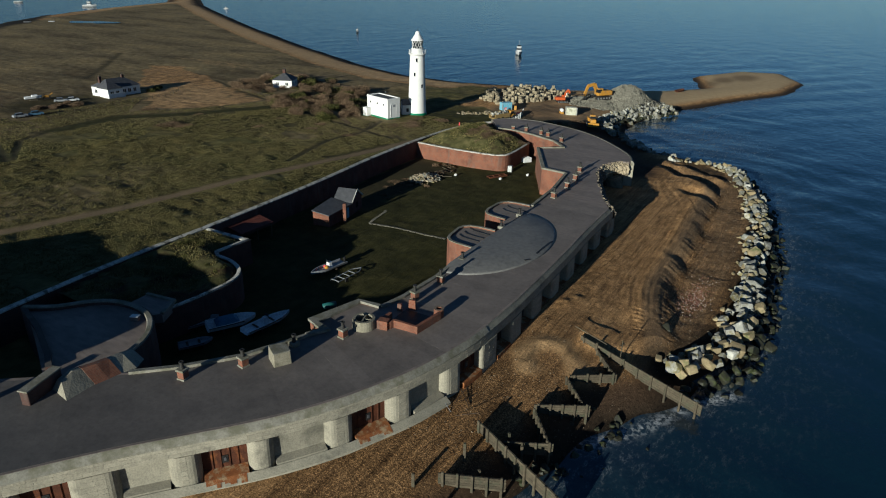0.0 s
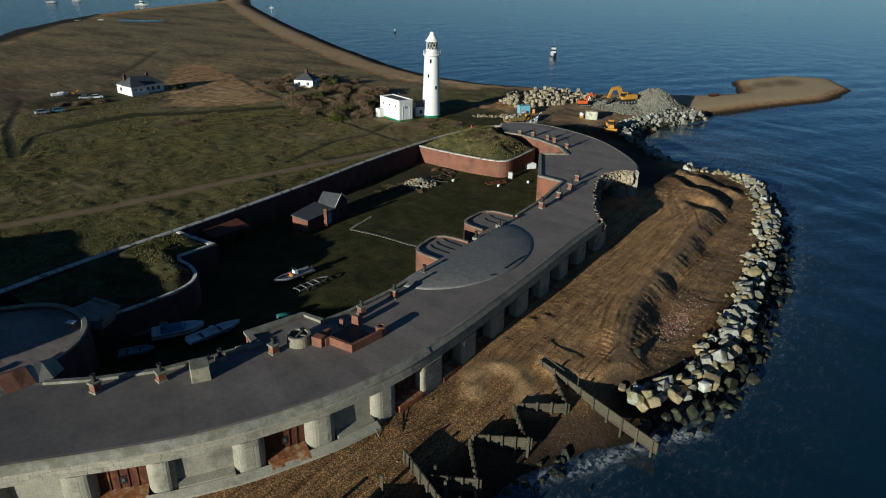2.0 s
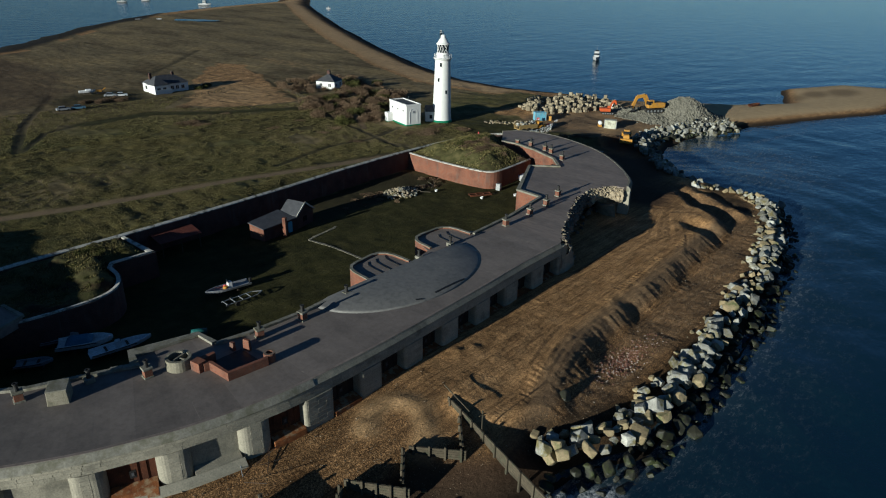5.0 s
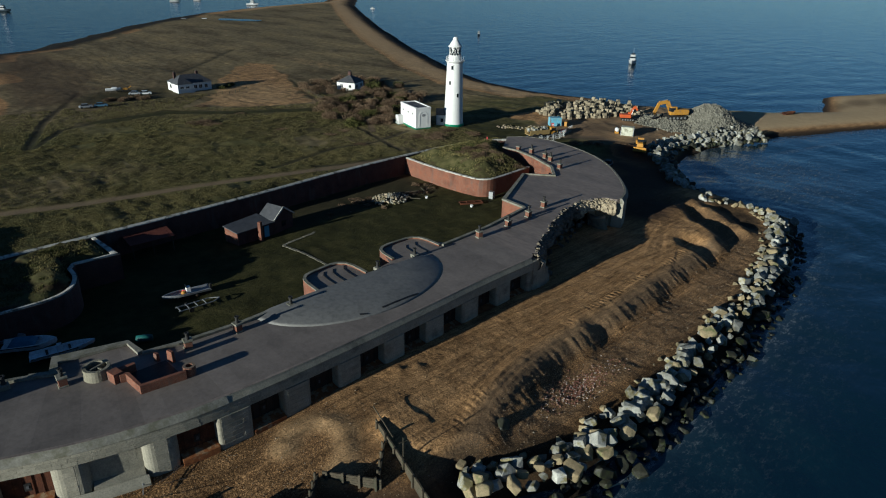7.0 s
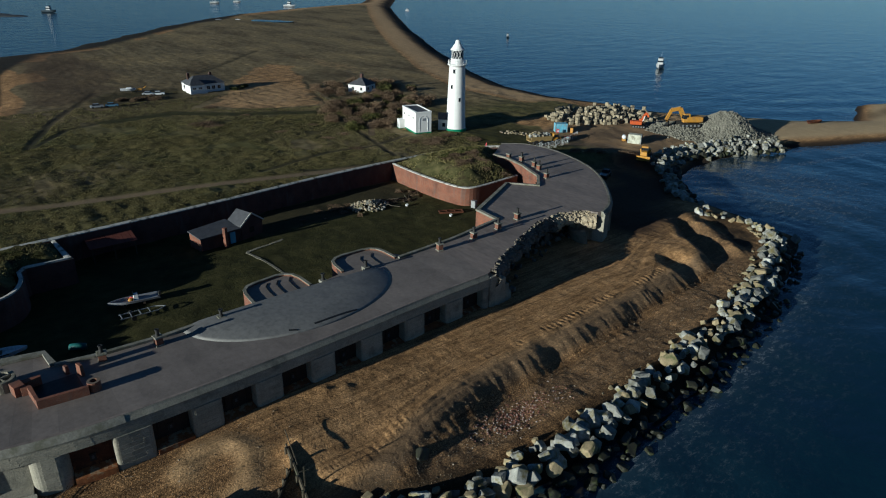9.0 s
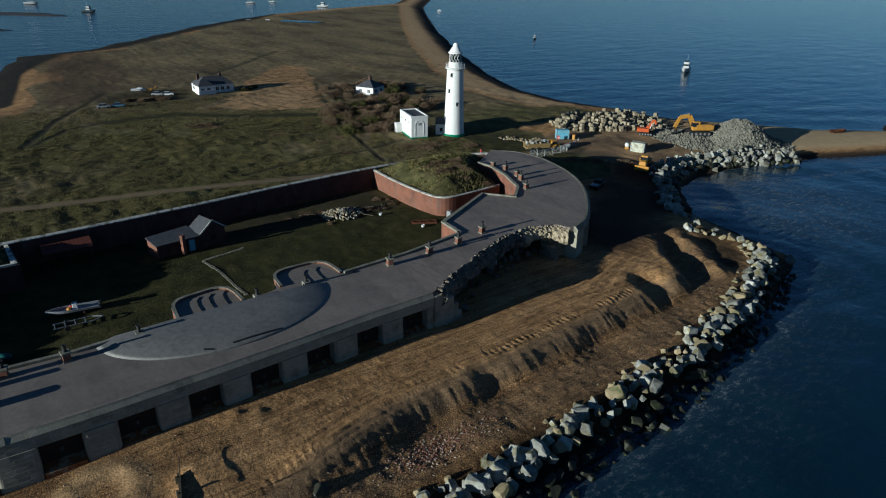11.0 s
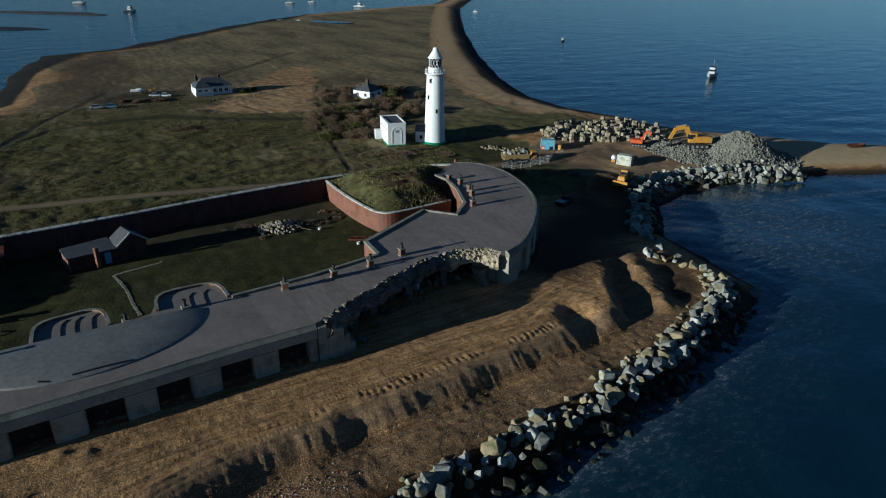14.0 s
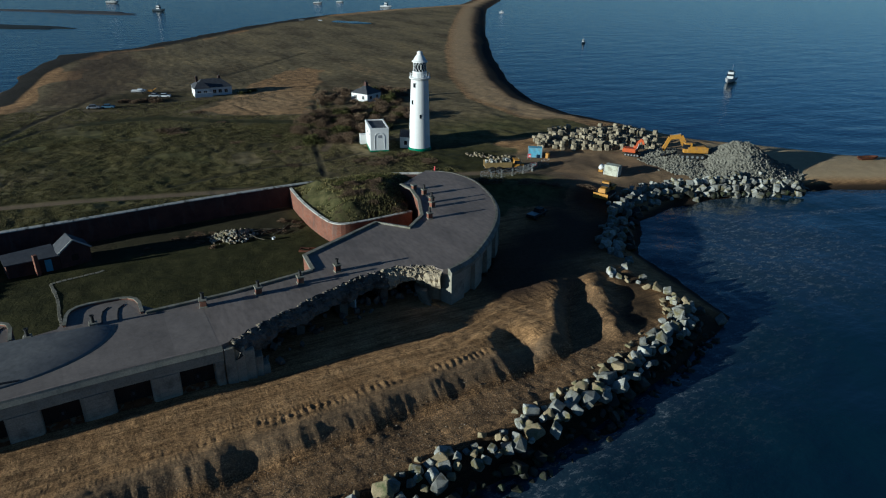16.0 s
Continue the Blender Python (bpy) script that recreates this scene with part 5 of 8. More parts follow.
for x, y, h, w in ((-39.0, 58.4, 1.35, 0.95), (-40.1, 57.3, 1.0, 0.6)):
    bm = bmesh.new()
    box(bm, *loc(x, y), -0.05, w, 0.4, h, 15, taper=0.85, bevel=0.03)
    part("wall_stub", bm, M_BRICK, pit)
# black sheet paints the shade on the sunken floor
bm = bmesh.new()
prism(bm, [loc(-39.5, 53.9), loc(-35.5, 54.2), loc(-35.1, 58.2), loc(-39.6, 58.0)], 0.004, 0.03)
part("floor", bm, M_BLACK, pit, "black floor painted for the shade inside the walls")

# racer rails of the two gun platforms, and the black line on the apron
for dy, rails in ((0, (81.7, 83.2, 85.0)), (13.9, (82.4, 84.2))):
    ob = thing("gun_racers", 0, dy, ROOF_Z, 0, "curved iron racer rails on a gun platform", "rails", "gun racers")
    for y in rails:
        bm = bmesh.new()
        ribbon(bm, [(-42.9, y), (-44.6, y + 0.05), (-46.0, y + 0.25), (-46.9, y + 0.9)], [(0.06, 0.004), (0.06, 0.09), (-0.06, 0.09), (-0.06, 0.004)])
        part("rail", bm, M_BLACK, ob)
ob = thing("expansion_slot", -33.5, 83.5, ROOF_Z, 0, "narrow black line across the apron", "slot")
bm = bmesh.new()
ridge = [(px, py, float(np.interp(math.hypot((px + 8.5) / 0.65, py - 0.2), [8, 12.2, 13.6, 14.3], [0.5, 0.4, 0.1, 0.0])) + 0.01) for px, py in ((-0.5, -4.3), (-0.1, -3.4), (-0.1, -1.2), (-0.15, 1.0), (-0.2, 3.0), (-0.2, 4.7))]
for a, b in zip(ridge, ridge[1:]):
    if a[1] != -3.4:
        beam(bm, a, b, 0.3, 0.06)
part("lip", bm, M_BLACK, ob)

# ---- the breach: broken edge, cross walls, fallen pieces ----
ruin = thing("collapsed_casemates", 0, 0, 0, 0, "collapsed stretch of casemates with torn masonry edges", "ruin")
M_RUBBLE = surf("broken_masonry", [(0.11, 0.095, 0.078), (0.21, 0.18, 0.145)], 0.7, 0.1, 0.95, 0.8, stain=(0.06, 0.05, 0.04), stain_size=1.4, rand=0.25)
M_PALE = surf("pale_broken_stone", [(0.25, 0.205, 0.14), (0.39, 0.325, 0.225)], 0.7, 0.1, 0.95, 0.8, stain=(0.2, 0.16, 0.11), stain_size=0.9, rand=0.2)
RUB = [boulder_mesh(400 + i, "rubble_stone") for i in range(6)]
for me in RUB:
    me.materials.append(M_RUBBLE)
PAL = [boulder_mesh(420 + i, "pale_stone") for i in range(4)]
for me in PAL:
    me.materials.append(M_PALE)
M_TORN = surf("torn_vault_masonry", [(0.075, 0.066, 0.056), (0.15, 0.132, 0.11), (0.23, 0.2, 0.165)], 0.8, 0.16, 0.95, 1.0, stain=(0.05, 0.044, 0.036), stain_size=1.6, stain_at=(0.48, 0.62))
edge = even([Vector(p) for p in [(-31.3, 109.2)] + BREACH + [(-38.9, 141.0)]], 0.4)
en = normals(edge)
# the torn thickness of vault and roof fill: ragged courses that step out and then hang over the dark chambers
rt = np.random.RandomState(12)
shape = [(0.0, 7.16), (0.25, 6.95), (0.55, 6.7), (0.85, 6.45), (1.0, 6.1), (1.15, 5.75), (1.05, 5.4), (1.2, 5.0), (0.9, 4.6), (0.45, 4.3), (-0.3, 4.05), (-1.3, 3.9)]
V, F = [], []
for i, (q, n) in enumerate(zip(edge, en)):
    arch = abs(math.sin((q.y - 112.6) / 7.0 * math.pi))
    lump = float(vnoise(np.array(q.y), np.array(3.0), 1.7, 95)) - 0.5
    for k, (o, h) in enumerate(shape):
        f = k / (len(shape) - 1)
        j = rt.uniform(-0.24, 0.24) * (0.25 if k == 0 else 1)
        hang = h + (arch * 1.5 - 0.5) * f ** 2
        V.append((q.x + n.x * (o + 0.9 * lump * f + j), q.y + n.y * (o + 0.9 * lump * f + j) + rt.uniform(-0.1, 0.1), hang + rt.uniform(-0.12, 0.12) * (0 if k == 0 else 1)))
m = len(shape)
for i in range(len(edge) - 1):
    for k in range(m - 1):
        F.append((i * m + k, i * m + k + 1, (i + 1) * m + k + 1, (i + 1) * m + k))
# north end takes the pale stone, putting its sunlight into the colour
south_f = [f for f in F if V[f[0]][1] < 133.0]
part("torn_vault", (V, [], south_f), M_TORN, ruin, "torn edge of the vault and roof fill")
part("torn_vault", (V, [], [f for f in F if V[f[0]][1] >= 133.0]), M_PALE, ruin, "torn masonry painted pale for the sun on it")
for i, (q, n) in enumerate(zip(edge, en)):
    # edge stones past y 132.5 share the painted sunlight
    pale = q.y > 132.5
    for lvl in range(4 if q.y > 114 else 2):
        if rk.random() < 0.25:
            continue
        o = 0.05 + 0.28 * lvl + rk.uniform(-0.2, 0.25)
        k = rk.uniform(0.12, 0.34)
        mm = pose(q.x + n.x * o, q.y + n.y * o + rk.uniform(-0.2, 0.2), 7.12 - 0.27 * lvl + rk.uniform(-0.1, 0.06), rk.uniform(-30, 30), rk.uniform(-30, 30), rk.uniform(0, 360))
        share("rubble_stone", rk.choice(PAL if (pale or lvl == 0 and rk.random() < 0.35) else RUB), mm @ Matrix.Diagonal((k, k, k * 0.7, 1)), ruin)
# back of the chambers, and cross walls with arched heads
bm = bmesh.new()
ribbon(bm, [(-42.6, 108), (-44.4, 114), (-46, 123.5), (-50, 130), (-50, 141)], [(0.0, 0.9), (0.0, 6.3), (-0.4, 6.3), (-0.4, 0.9)])
part("back_wall", bm, M_BRICK_DARKSHADE, ruin)
for y, x1, x0 in ((112.6, -36.0, -43.5), (119.5, -39.6, -45.0), (126.5, -41.8, -48.0), (133.5, -43.6, -50)):
    bm = bmesh.new()
    n = 10
    lo = [(x0 + (x1 - x0) * k / n + (0.5 if k == n else 0), y + rk.uniform(-0.12, 0.12)) for k in range(n + 1)]
    ribbon(bm, lo, [(0.55, 0.9), (0.55, 3.6), (0.9, 5.0), (1.6, 6.3), (-1.6, 6.3), (-0.9, 5.0), (-0.55, 3.6), (-0.55, 0.9)])
    part("cross_wall", bm, M_RUBBLE, ruin, "broken cross wall with a sprung arch")
# standing broken end of the sea front
for k, (dy, h) in enumerate(((1.1, 6.75), (2.3, 6.35), (3.4, 5.7), (4.4, 4.4), (5.1, 2.9))):
    bm = bmesh.new()
    box(bm, -32.3 - k * 0.12, 107.9 + dy, 0.9, 2.4 - 0.15 * k, 1.3, h - 0.9, rk.uniform(-6, 6), 0.93, 0.1)
    part("broken_pier", bm, M_STONE, ruin, "stepped end of the granite front")
# north torn face with its sunlight painted pale, and the slipped slab
bm = bmesh.new()
n = 14
ribbon(bm, [(-38.5 - 3.9 * k / n + rk.uniform(-0.12, 0.12), 142.3 - 3.6 * k / n + rk.uniform(-0.25, 0.25)) for k in range(n + 1)], [(-0.2, 1.0), (-0.05, 3.0), (-0.4, 4.6), (-0.15, 6.9), (1.2, 6.9), (1.2, 1.0)])
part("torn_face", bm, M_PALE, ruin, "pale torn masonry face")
bm = bmesh.new()
lathe(bm, [(3.0, 0), (3.0, 2.6), (2.4, 2.7), (2.4, 0.1)], 12, a0=150, a1=290)
slab = part("fallen_vault", bm, M_CONC, ruin, "slipped curved piece of vault")
slab.matrix_basis = pose(-40.5, 141.2, 2.0, 14, -12, 20)
for _ in range(70):
    y = rk.uniform(110, 141)
    xb = float(np.interp(y, [108, 121, 135, 142], [-31, -38.5, -42.8, -39]))
    x = xb + rk.uniform(-5, 1.8)
    k = rk.uniform(0.2, 0.7)
    share("rubble_stone", rk.choice(RUB), pose(x, y, 1.75 + 0.3 * k, rk.uniform(-40, 40), rk.uniform(-40, 40), rk.uniform(0, 360)) @ Matrix.Diagonal((k, k, k, 1)), ruin)
bm = bmesh.new()
box(bm, -43.2, 128.5, 1.5, 1.3, 0.3, 2.2, 20, bevel=0.04)
part("pale_block", bm, M_WHITE, ruin, "pale painted block standing in the rubble")

# sloped stone wall at the south end of the roof, with a red brick patch
ob = thing("sloped_stone_wall", 0, 0, 0, 0, "thick sloped stone wall end with a red brick patch", "wall")


def hipped(stations):
    """A thick wall with one long slope: each station is (y, foot east, ridge, foot west, ridge height)."""
    bm = bmesh.new()
    rows = [[bm.verts.new(p) for p in ((xe, y, ROOF_Z - 0.1), (xr, y + dy, zr), (xr - 0.7, y + dy, zr - 0.1), (xw, y, ROOF_Z - 0.6))] for y, xe, xr, xw, zr, dy in stations]
    for a, b in zip(rows, rows[1:]):
        for i in range(4):
            bm.faces.new((a[i], a[(i + 1) % 4], b[(i + 1) % 4], b[i]))
    bm.faces.new(rows[0][::-1])
    bm.faces.new(rows[-1])
    bmesh.ops.recalc_face_normals(bm, faces=bm.faces[:])
    return bm


part("masonry", hipped([(25.0, -55.3, -57.5, -58.6, 8.2, 0.9), (27.0, -55.5, -57.9, -59.2, 8.4, 0.3), (28.1, -55.6, -57.8, -59.0, 8.3, 0)]), M_STONE, ob)
part("brick_patch", hipped([(28.1, -55.55, -57.75, -59.0, 8.33, 0), (29.4, -55.35, -57.4, -58.8, 8.28, 0), (30.7, -55.25, -57.3, -58.7, 8.2, 0)]), M_BRICK, ob, "red brick repair")
part("masonry_end", hipped([(30.7, -55.3, -57.3, -58.7, 8.15, 0), (32.2, -55.2, -57.3, -58.7, 8.0, 0), (33.6, -56.0, -57.6, -58.8, 7.6, 0)]), M_STONE, ob)
for x, y, sx, sy, h in ((-58.6, 24.6, 0.9, 4.2, 1.5), (-61.5, 20.5, 0.7, 0.7, 1.4)):
    ob = thing("stone_upstand", x, y, ROOF_Z, 20, "dark brick and stone upstand on the roof", "upstand")
    part("body", box(bmesh.new(), 0, 0, -0.05, sx, sy, h, bevel=0.05), M_BRICK_DARKSHADE, ob)
    part("cap", box(bmesh.new(), 0, 0, h - 0.06, sx + 0.15, sy + 0.15, 0.15, bevel=0.03), M_COPING, ob)

# ---- in the courtyard ----
M_HULLW = surf("white_gelcoat", [(0.62, 0.63, 0.64), (0.74, 0.74, 0.74)], 1.5, 0.2, 0.35, 0.05, stain=(0.45, 0.44, 0.42), stain_size=1.5, stain_at=(0.6, 0.8))
M_GREYB = surf("grey_tube", [(0.2, 0.21, 0.23), (0.3, 0.31, 0.33)], 0.8, 0.1, 0.5, 0.1)
M_BLUEB = surf("blue_cover", [(0.05, 0.12, 0.2), (0.1, 0.19, 0.28)], 0.7, 0.1, 0.7, 0.3)
M_TEAL = surf("teal_plastic", [(0.015, 0.08, 0.08), (0.03, 0.13, 0.12)], 0.7, 0.1, 0.5, 0.1)
M_YELLOW = surf("yellow_paint", [(0.38, 0.18, 0.02), (0.50, 0.25, 0.03)], 0.8, 0.12, 0.55, 0.1, stain=(0.25, 0.15, 0.07), stain_size=1.0)
M_ORANGE = surf("orange_paint", [(0.40, 0.065, 0.015), (0.50, 0.10, 0.02)], 0.8, 0.12, 0.55, 0.1, stain=(0.3, 0.09, 0.04), stain_size=1.0)
M_PINK = surf("red_sign_plastic", [(0.55, 0.06, 0.07), (0.65, 0.12, 0.12)], 0.8, 0.12, 0.6, 0.1)
M_SKYBLUE = surf("light_blue_paint", [(0.13, 0.36, 0.5), (0.2, 0.45, 0.58)], 0.8, 0.12, 0.6, 0.1, stain=(0.25, 0.3, 0.3), stain_size=1.2)
M_STEEL = surf("galvanised_steel", [(0.3, 0.31, 0.32), (0.45, 0.46, 0.46)], 0.4, 0.08, 0.45, 0.1, metal=0.6)
M_TYRE = surf("tyre_rubber", [(0.012, 0.012, 0.012), (0.03, 0.028, 0.026)], 0.4, 0.08, 0.85, 0.3)


def hull(L, B, H, deck=0.55):
    """An open hull: skin and inside, bow towards +x."""
    bm = bmesh.new()
    rows, n = [], 12
    for k in range(n + 1):
        s = k / n
        w = B / 2 * (1 - max(0.0, (s - 0.5) / 0.5) ** 2.4) + 0.02
        sheer = H * (1 + 0.25 * s * s)
        x = -L / 2 + L * s
        keel = H * 0.45 * max(0.0, (s - 0.7) / 0.3) ** 2
        rows.append([bm.verts.new(v) for v in ((x, -w, sheer), (x - 0.02 * L * (1 - s), -w * 0.82, H * 0.35 + keel), (x - 0.03 * L * s, 0, keel), (x - 0.02 * L * (1 - s), w * 0.82, H * 0.35 + keel), (x, w, sheer),
                                              (x * 0.97, max(0.01, w - 0.14), sheer), (x * 0.96, max(0.008, (w - 0.16) * 0.93), H * deck), (x * 0.96, -max(0.008, (w - 0.16) * 0.93), H * deck), (x * 0.97, -max(0.01, w - 0.14), sheer))])
    for a, b in zip(rows, rows[1:]):
        for i in range(9):
            j = (i + 1) % 9
            bm.faces.new((a[i], a[j], b[j], b[i]))
    bm.faces.new(rows[0])
    bm.faces.new(rows[-1][::-1])
    return bm


def work_boat(x, y, z, rz, L, B, H, label, skin, fit):
    ob = thing("boat", x, y, z, rz, label, "boat", "boats in the courtyard")
    part("hull", hull(L, B, H), skin, ob)
    part("rub_rail", ribbon(bmesh.new(), [(-L / 2, -B / 2 - 0.02), (0, -B / 2 - 0.02), (L * 0.22, -B / 2 * 0.93)], [(0.05, H * 0.9), (0.05, H), (-0.03, H), (-0.03, H * 0.9)]), M_BLACK, ob)
    if "console" in fit:
        part("console", box(bmesh.new(), -L * 0.05, 0, H * 0.5, 0.7, 0.8, 1.0, taper=0.8, bevel=0.05), M_HULLW, ob)
        part("windscreen", box(bmesh.new(), -L * 0.05 + 0.3, 0, H * 0.5 + 0.95, 0.06, 0.7, 0.35), M_GLASS, ob)
    if "motor" in fit:
        bm = bmesh.new()
        box(bm, -L / 2 - 0.15, 0, H * 0.6, 0.45, 0.4, 0.65, taper=0.8, bevel=0.06)
        box(bm, -L / 2 - 0.2, 0, H * 0.1, 0.18, 0.14, H * 0.6)
        part("outboard", bm, M_BLACK, ob, "black outboard motor")
    if "buoys" in fit:
        part("yellow_buoy", lathe(bmesh.new(), [(0.02, H * 0.55), (0.3, H * 0.7), (0.36, H), (0.25, H * 1.35), (0.03, H * 1.5)], 14, L * 0.06, 0.2), M_YELLOW, ob, "yellow mooring buoy")
        part("red_buoy", lathe(bmesh.new(), [(0.02, H * 0.55), (0.26, H * 0.7), (0.3, H), (0.2, H * 1.25), (0.03, H * 1.35)], 14, -L * 0.02 + 0.35, -0.35), M_PINK, ob, "faded red buoy")
    if "cover" in fit:
        part("cover", box(bmesh.new(), -L * 0.1, 0, H * 0.95, L * 0.5, B * 0.86, 0.55, taper=0.6, bevel=0.08), M_BLUEB, ob, "pale blue tarpaulin cover")
    if "thwarts" in fit:
        for k in (-0.25, 0.1):
            part("thwart", box(bmesh.new(), L * k, 0, H * 0.72, 0.28, B * 0.86, 0.05), M_TIMBER, ob)
    part("keel_block", box(bmesh.new(), -L * 0.2, 0, -0.35, 0.3, B * 0.7, 0.45, bevel=0.03), M_DARKWOOD, ob)
    part("keel_block", box(bmesh.new(), L * 0.2, 0, -0.35, 0.3, B * 0.6, 0.5, bevel=0.03), M_DARKWOOD, ob)
    return ob


work_boat(-62.6, 69.3, 1.95, 262, 6.6, 1.8, 0.55, "open grey and white workboat with a yellow buoy aboard", M_GREYB, ("console", "motor", "buoys"))
work_boat(-57.6, 52.0, 1.95, 82, 7.0, 1.9, 0.7, "long open white launch with a small console", M_HULLW, ("console", "thwarts"))
work_boat(-61.2, 49.2, 1.95, 62, 6.2, 2.5, 0.95, "white boat under a pale blue tarpaulin", M_HULLW, ("cover",))
work_boat(-61.0, 43.4, 1.95, 60, 4.0, 1.6, 0.6, "small grey dinghy on blocks", M_GREYB, ("thwarts",))
work_boat(-64.6, 47.4, 1.95, 70, 4.2, 1.7, 0.6, "small dark dinghy beside the covered boat", M_GREYB, ("thwarts", "motor"))
# boat trailer
tr = thing("boat_trailer", -58.6, 69.2, 1.7, 88, "galvanised boat trailer on the grass", "trailer")
bm = bmesh.new()
for s in (-0.7, 0.7):
    beam(bm, (-2.8, s, 0.5), (2.0, s, 0.5), 0.1, 0.12)
    beam(bm, (2.0, s, 0.5), (3.2, 0, 0.5), 0.1, 0.12)
part("frame", bm, M_STEEL, tr)
for k in (-2.6, -1.4, -0.2, 1.0):
    part("cross_bar", beam(bmesh.new(), (k, -0.75, 0.56), (k, 0.75, 0.56), 0.1, 0.1), M_STEEL, tr)
for s in (-0.95, 0.95):
    part("wheel", lathe(bmesh.new(), [(0.1, -0.1), (0.33, -0.1), (0.36, 0), (0.33, 0.1), (0.1, 0.1)], 14, m=pose(-1.2, s, 0.32, 90, 0, 0)), M_TYRE, tr)
ob = thing("tarpaulin_roll", -54.4, 60.4, 1.65, 60, "teal tarpaulin rolled over a stack beside the wall", "tarpaulin")
part("roll", lathe(bmesh.new(), [(0.02, -1.0), (0.42, -0.95), (0.5, 0), (0.42, 0.95), (0.02, 1.0)], 12, m=pose(0, 0, 0.42, 90, 0, 90)), M_TEAL, ob, smooth=True)

# brick store with slate roofs
st = thing("brick_store", -75.6, 90.9, 1.6, 16, "small red brick store with a slate roof and lean-to", "building")


def gable(bm, x0, x1, y0, y1, ze, zr, along="y", over=0.3, thick=0.14):
    """Two roof slopes over a rectangle, ridge along x or y."""
    if along == "y":
        xm = (x0 + x1) / 2
        tri = [(x0 - over, ze - over * (zr - ze) / ((x1 - x0) / 2)), (xm, zr), (x1 + over, ze - over * (zr - ze) / ((x1 - x0) / 2))]
        pr = tri + [(x, z + thick) for x, z in tri[::-1]]
        a = [bm.verts.new((x, y0 - over, z)) for x, z in pr]
        b = [bm.verts.new((x, y1 + over, z)) for x, z in pr]
    else:
        ym = (y0 + y1) / 2
        tri = [(y0 - over, ze - over * (zr - ze) / ((y1 - y0) / 2)), (ym, zr), (y1 + over, ze - over * (zr - ze) / ((y1 - y0) / 2))]
        pr = tri + [(y, z + thick) for y, z in tri[::-1]]
        a = [bm.verts.new((x0 - over, y, z)) for y, z in pr]
        b = [bm.verts.new((x1 + over, y, z)) for y, z in pr]
    for i in range(6):
        j = (i + 1) % 6
        bm.faces.new((a[i], a[j], b[j], b[i]))
    bm.faces.new(a[::-1])
    bm.faces.new(b)
    return bm

# walls out of the sun take the brick with shade painted in
bm = bmesh.new()
prism(bm, [(-3.7, 0), (0, 0), (0, 4.6), (-3.7, 4.6)], -0.3, 2.6)
part("main_wall", bm, M_BRICK_DARKSHADE, st)
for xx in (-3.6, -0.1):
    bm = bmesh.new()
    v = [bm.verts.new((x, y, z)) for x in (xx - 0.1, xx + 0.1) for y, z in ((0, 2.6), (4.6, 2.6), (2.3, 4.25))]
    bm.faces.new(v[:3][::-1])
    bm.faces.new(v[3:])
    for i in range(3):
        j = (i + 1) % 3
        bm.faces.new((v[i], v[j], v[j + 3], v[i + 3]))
    part("gable_wall", bm, M_BRICK_DARKSHADE, st)
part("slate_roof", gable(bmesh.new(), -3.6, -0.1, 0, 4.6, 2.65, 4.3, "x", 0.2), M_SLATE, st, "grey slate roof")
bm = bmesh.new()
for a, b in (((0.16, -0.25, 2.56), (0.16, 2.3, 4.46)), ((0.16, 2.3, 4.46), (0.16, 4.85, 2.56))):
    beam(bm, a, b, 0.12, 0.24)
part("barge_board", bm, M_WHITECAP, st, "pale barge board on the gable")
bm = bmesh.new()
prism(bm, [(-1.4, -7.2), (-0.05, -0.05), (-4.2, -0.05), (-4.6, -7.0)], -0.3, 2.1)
part("lean_to_wall", bm, M_BRICK_DARKSHADE, st)
bm = bmesh.new()
v = [bm.verts.new(p) for p in ((-4.8, -7.3, 2.7), (-1.2, -7.5, 2.15), (0.15, -0.02, 2.25), (-4.3, -0.02, 2.85), (-4.8, -7.3, 2.86), (-1.2, -7.5, 2.31), (0.15, -0.02, 2.41), (-4.3, -0.02, 3.01))]
for f in ((0, 3, 2, 1), (4, 5, 6, 7), (0, 1, 5, 4), (1, 2, 6, 5), (2, 3, 7, 6), (3, 0, 4, 7)):
    bm.faces.new([v[i] for i in f])
part("lean_to_roof", bm, M_SLATE, st, "low lean-to roof")
bm = bmesh.new()
v = [bm.verts.new(p) for p in ((-4.62, -7.12, 0), (-1.38, -7.3, 0), (-1.38, -7.3, 2.15), (-4.62, -7.12, 2.68))]
bm.faces.new(v)
r = bmesh.ops.extrude_face_region(bm, geom=bm.faces[:])
for q in r["geom"]:
    if isinstance(q, bmesh.types.BMVert):
        q.co.y += 0.2
bmesh.ops.recalc_face_normals(bm, faces=bm.faces[:])
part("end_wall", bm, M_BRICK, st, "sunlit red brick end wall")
part("brick_chimney", box(bmesh.new(), 0.0, -3.4, -0.3, 0.6, 0.6, 3.7, 10, bevel=0.03), M_BRICK, st, "red brick stack")
part("door", box(bmesh.new(), -0.28, -1.7, 0, 0.12, 0.95, 2.0, -10), M_SKYBLUE, st, "pale blue door")
part("window", box(bmesh.new(), 0.03, 2.2, 0.9, 0.06, 1.0, 1.0), M_GLASS, st)

way = thing("stone_path", 0, 0, 0, 0, "narrow pale stone path across the courtyard lawn", "path", kind="structure")
rp = random.Random(77)
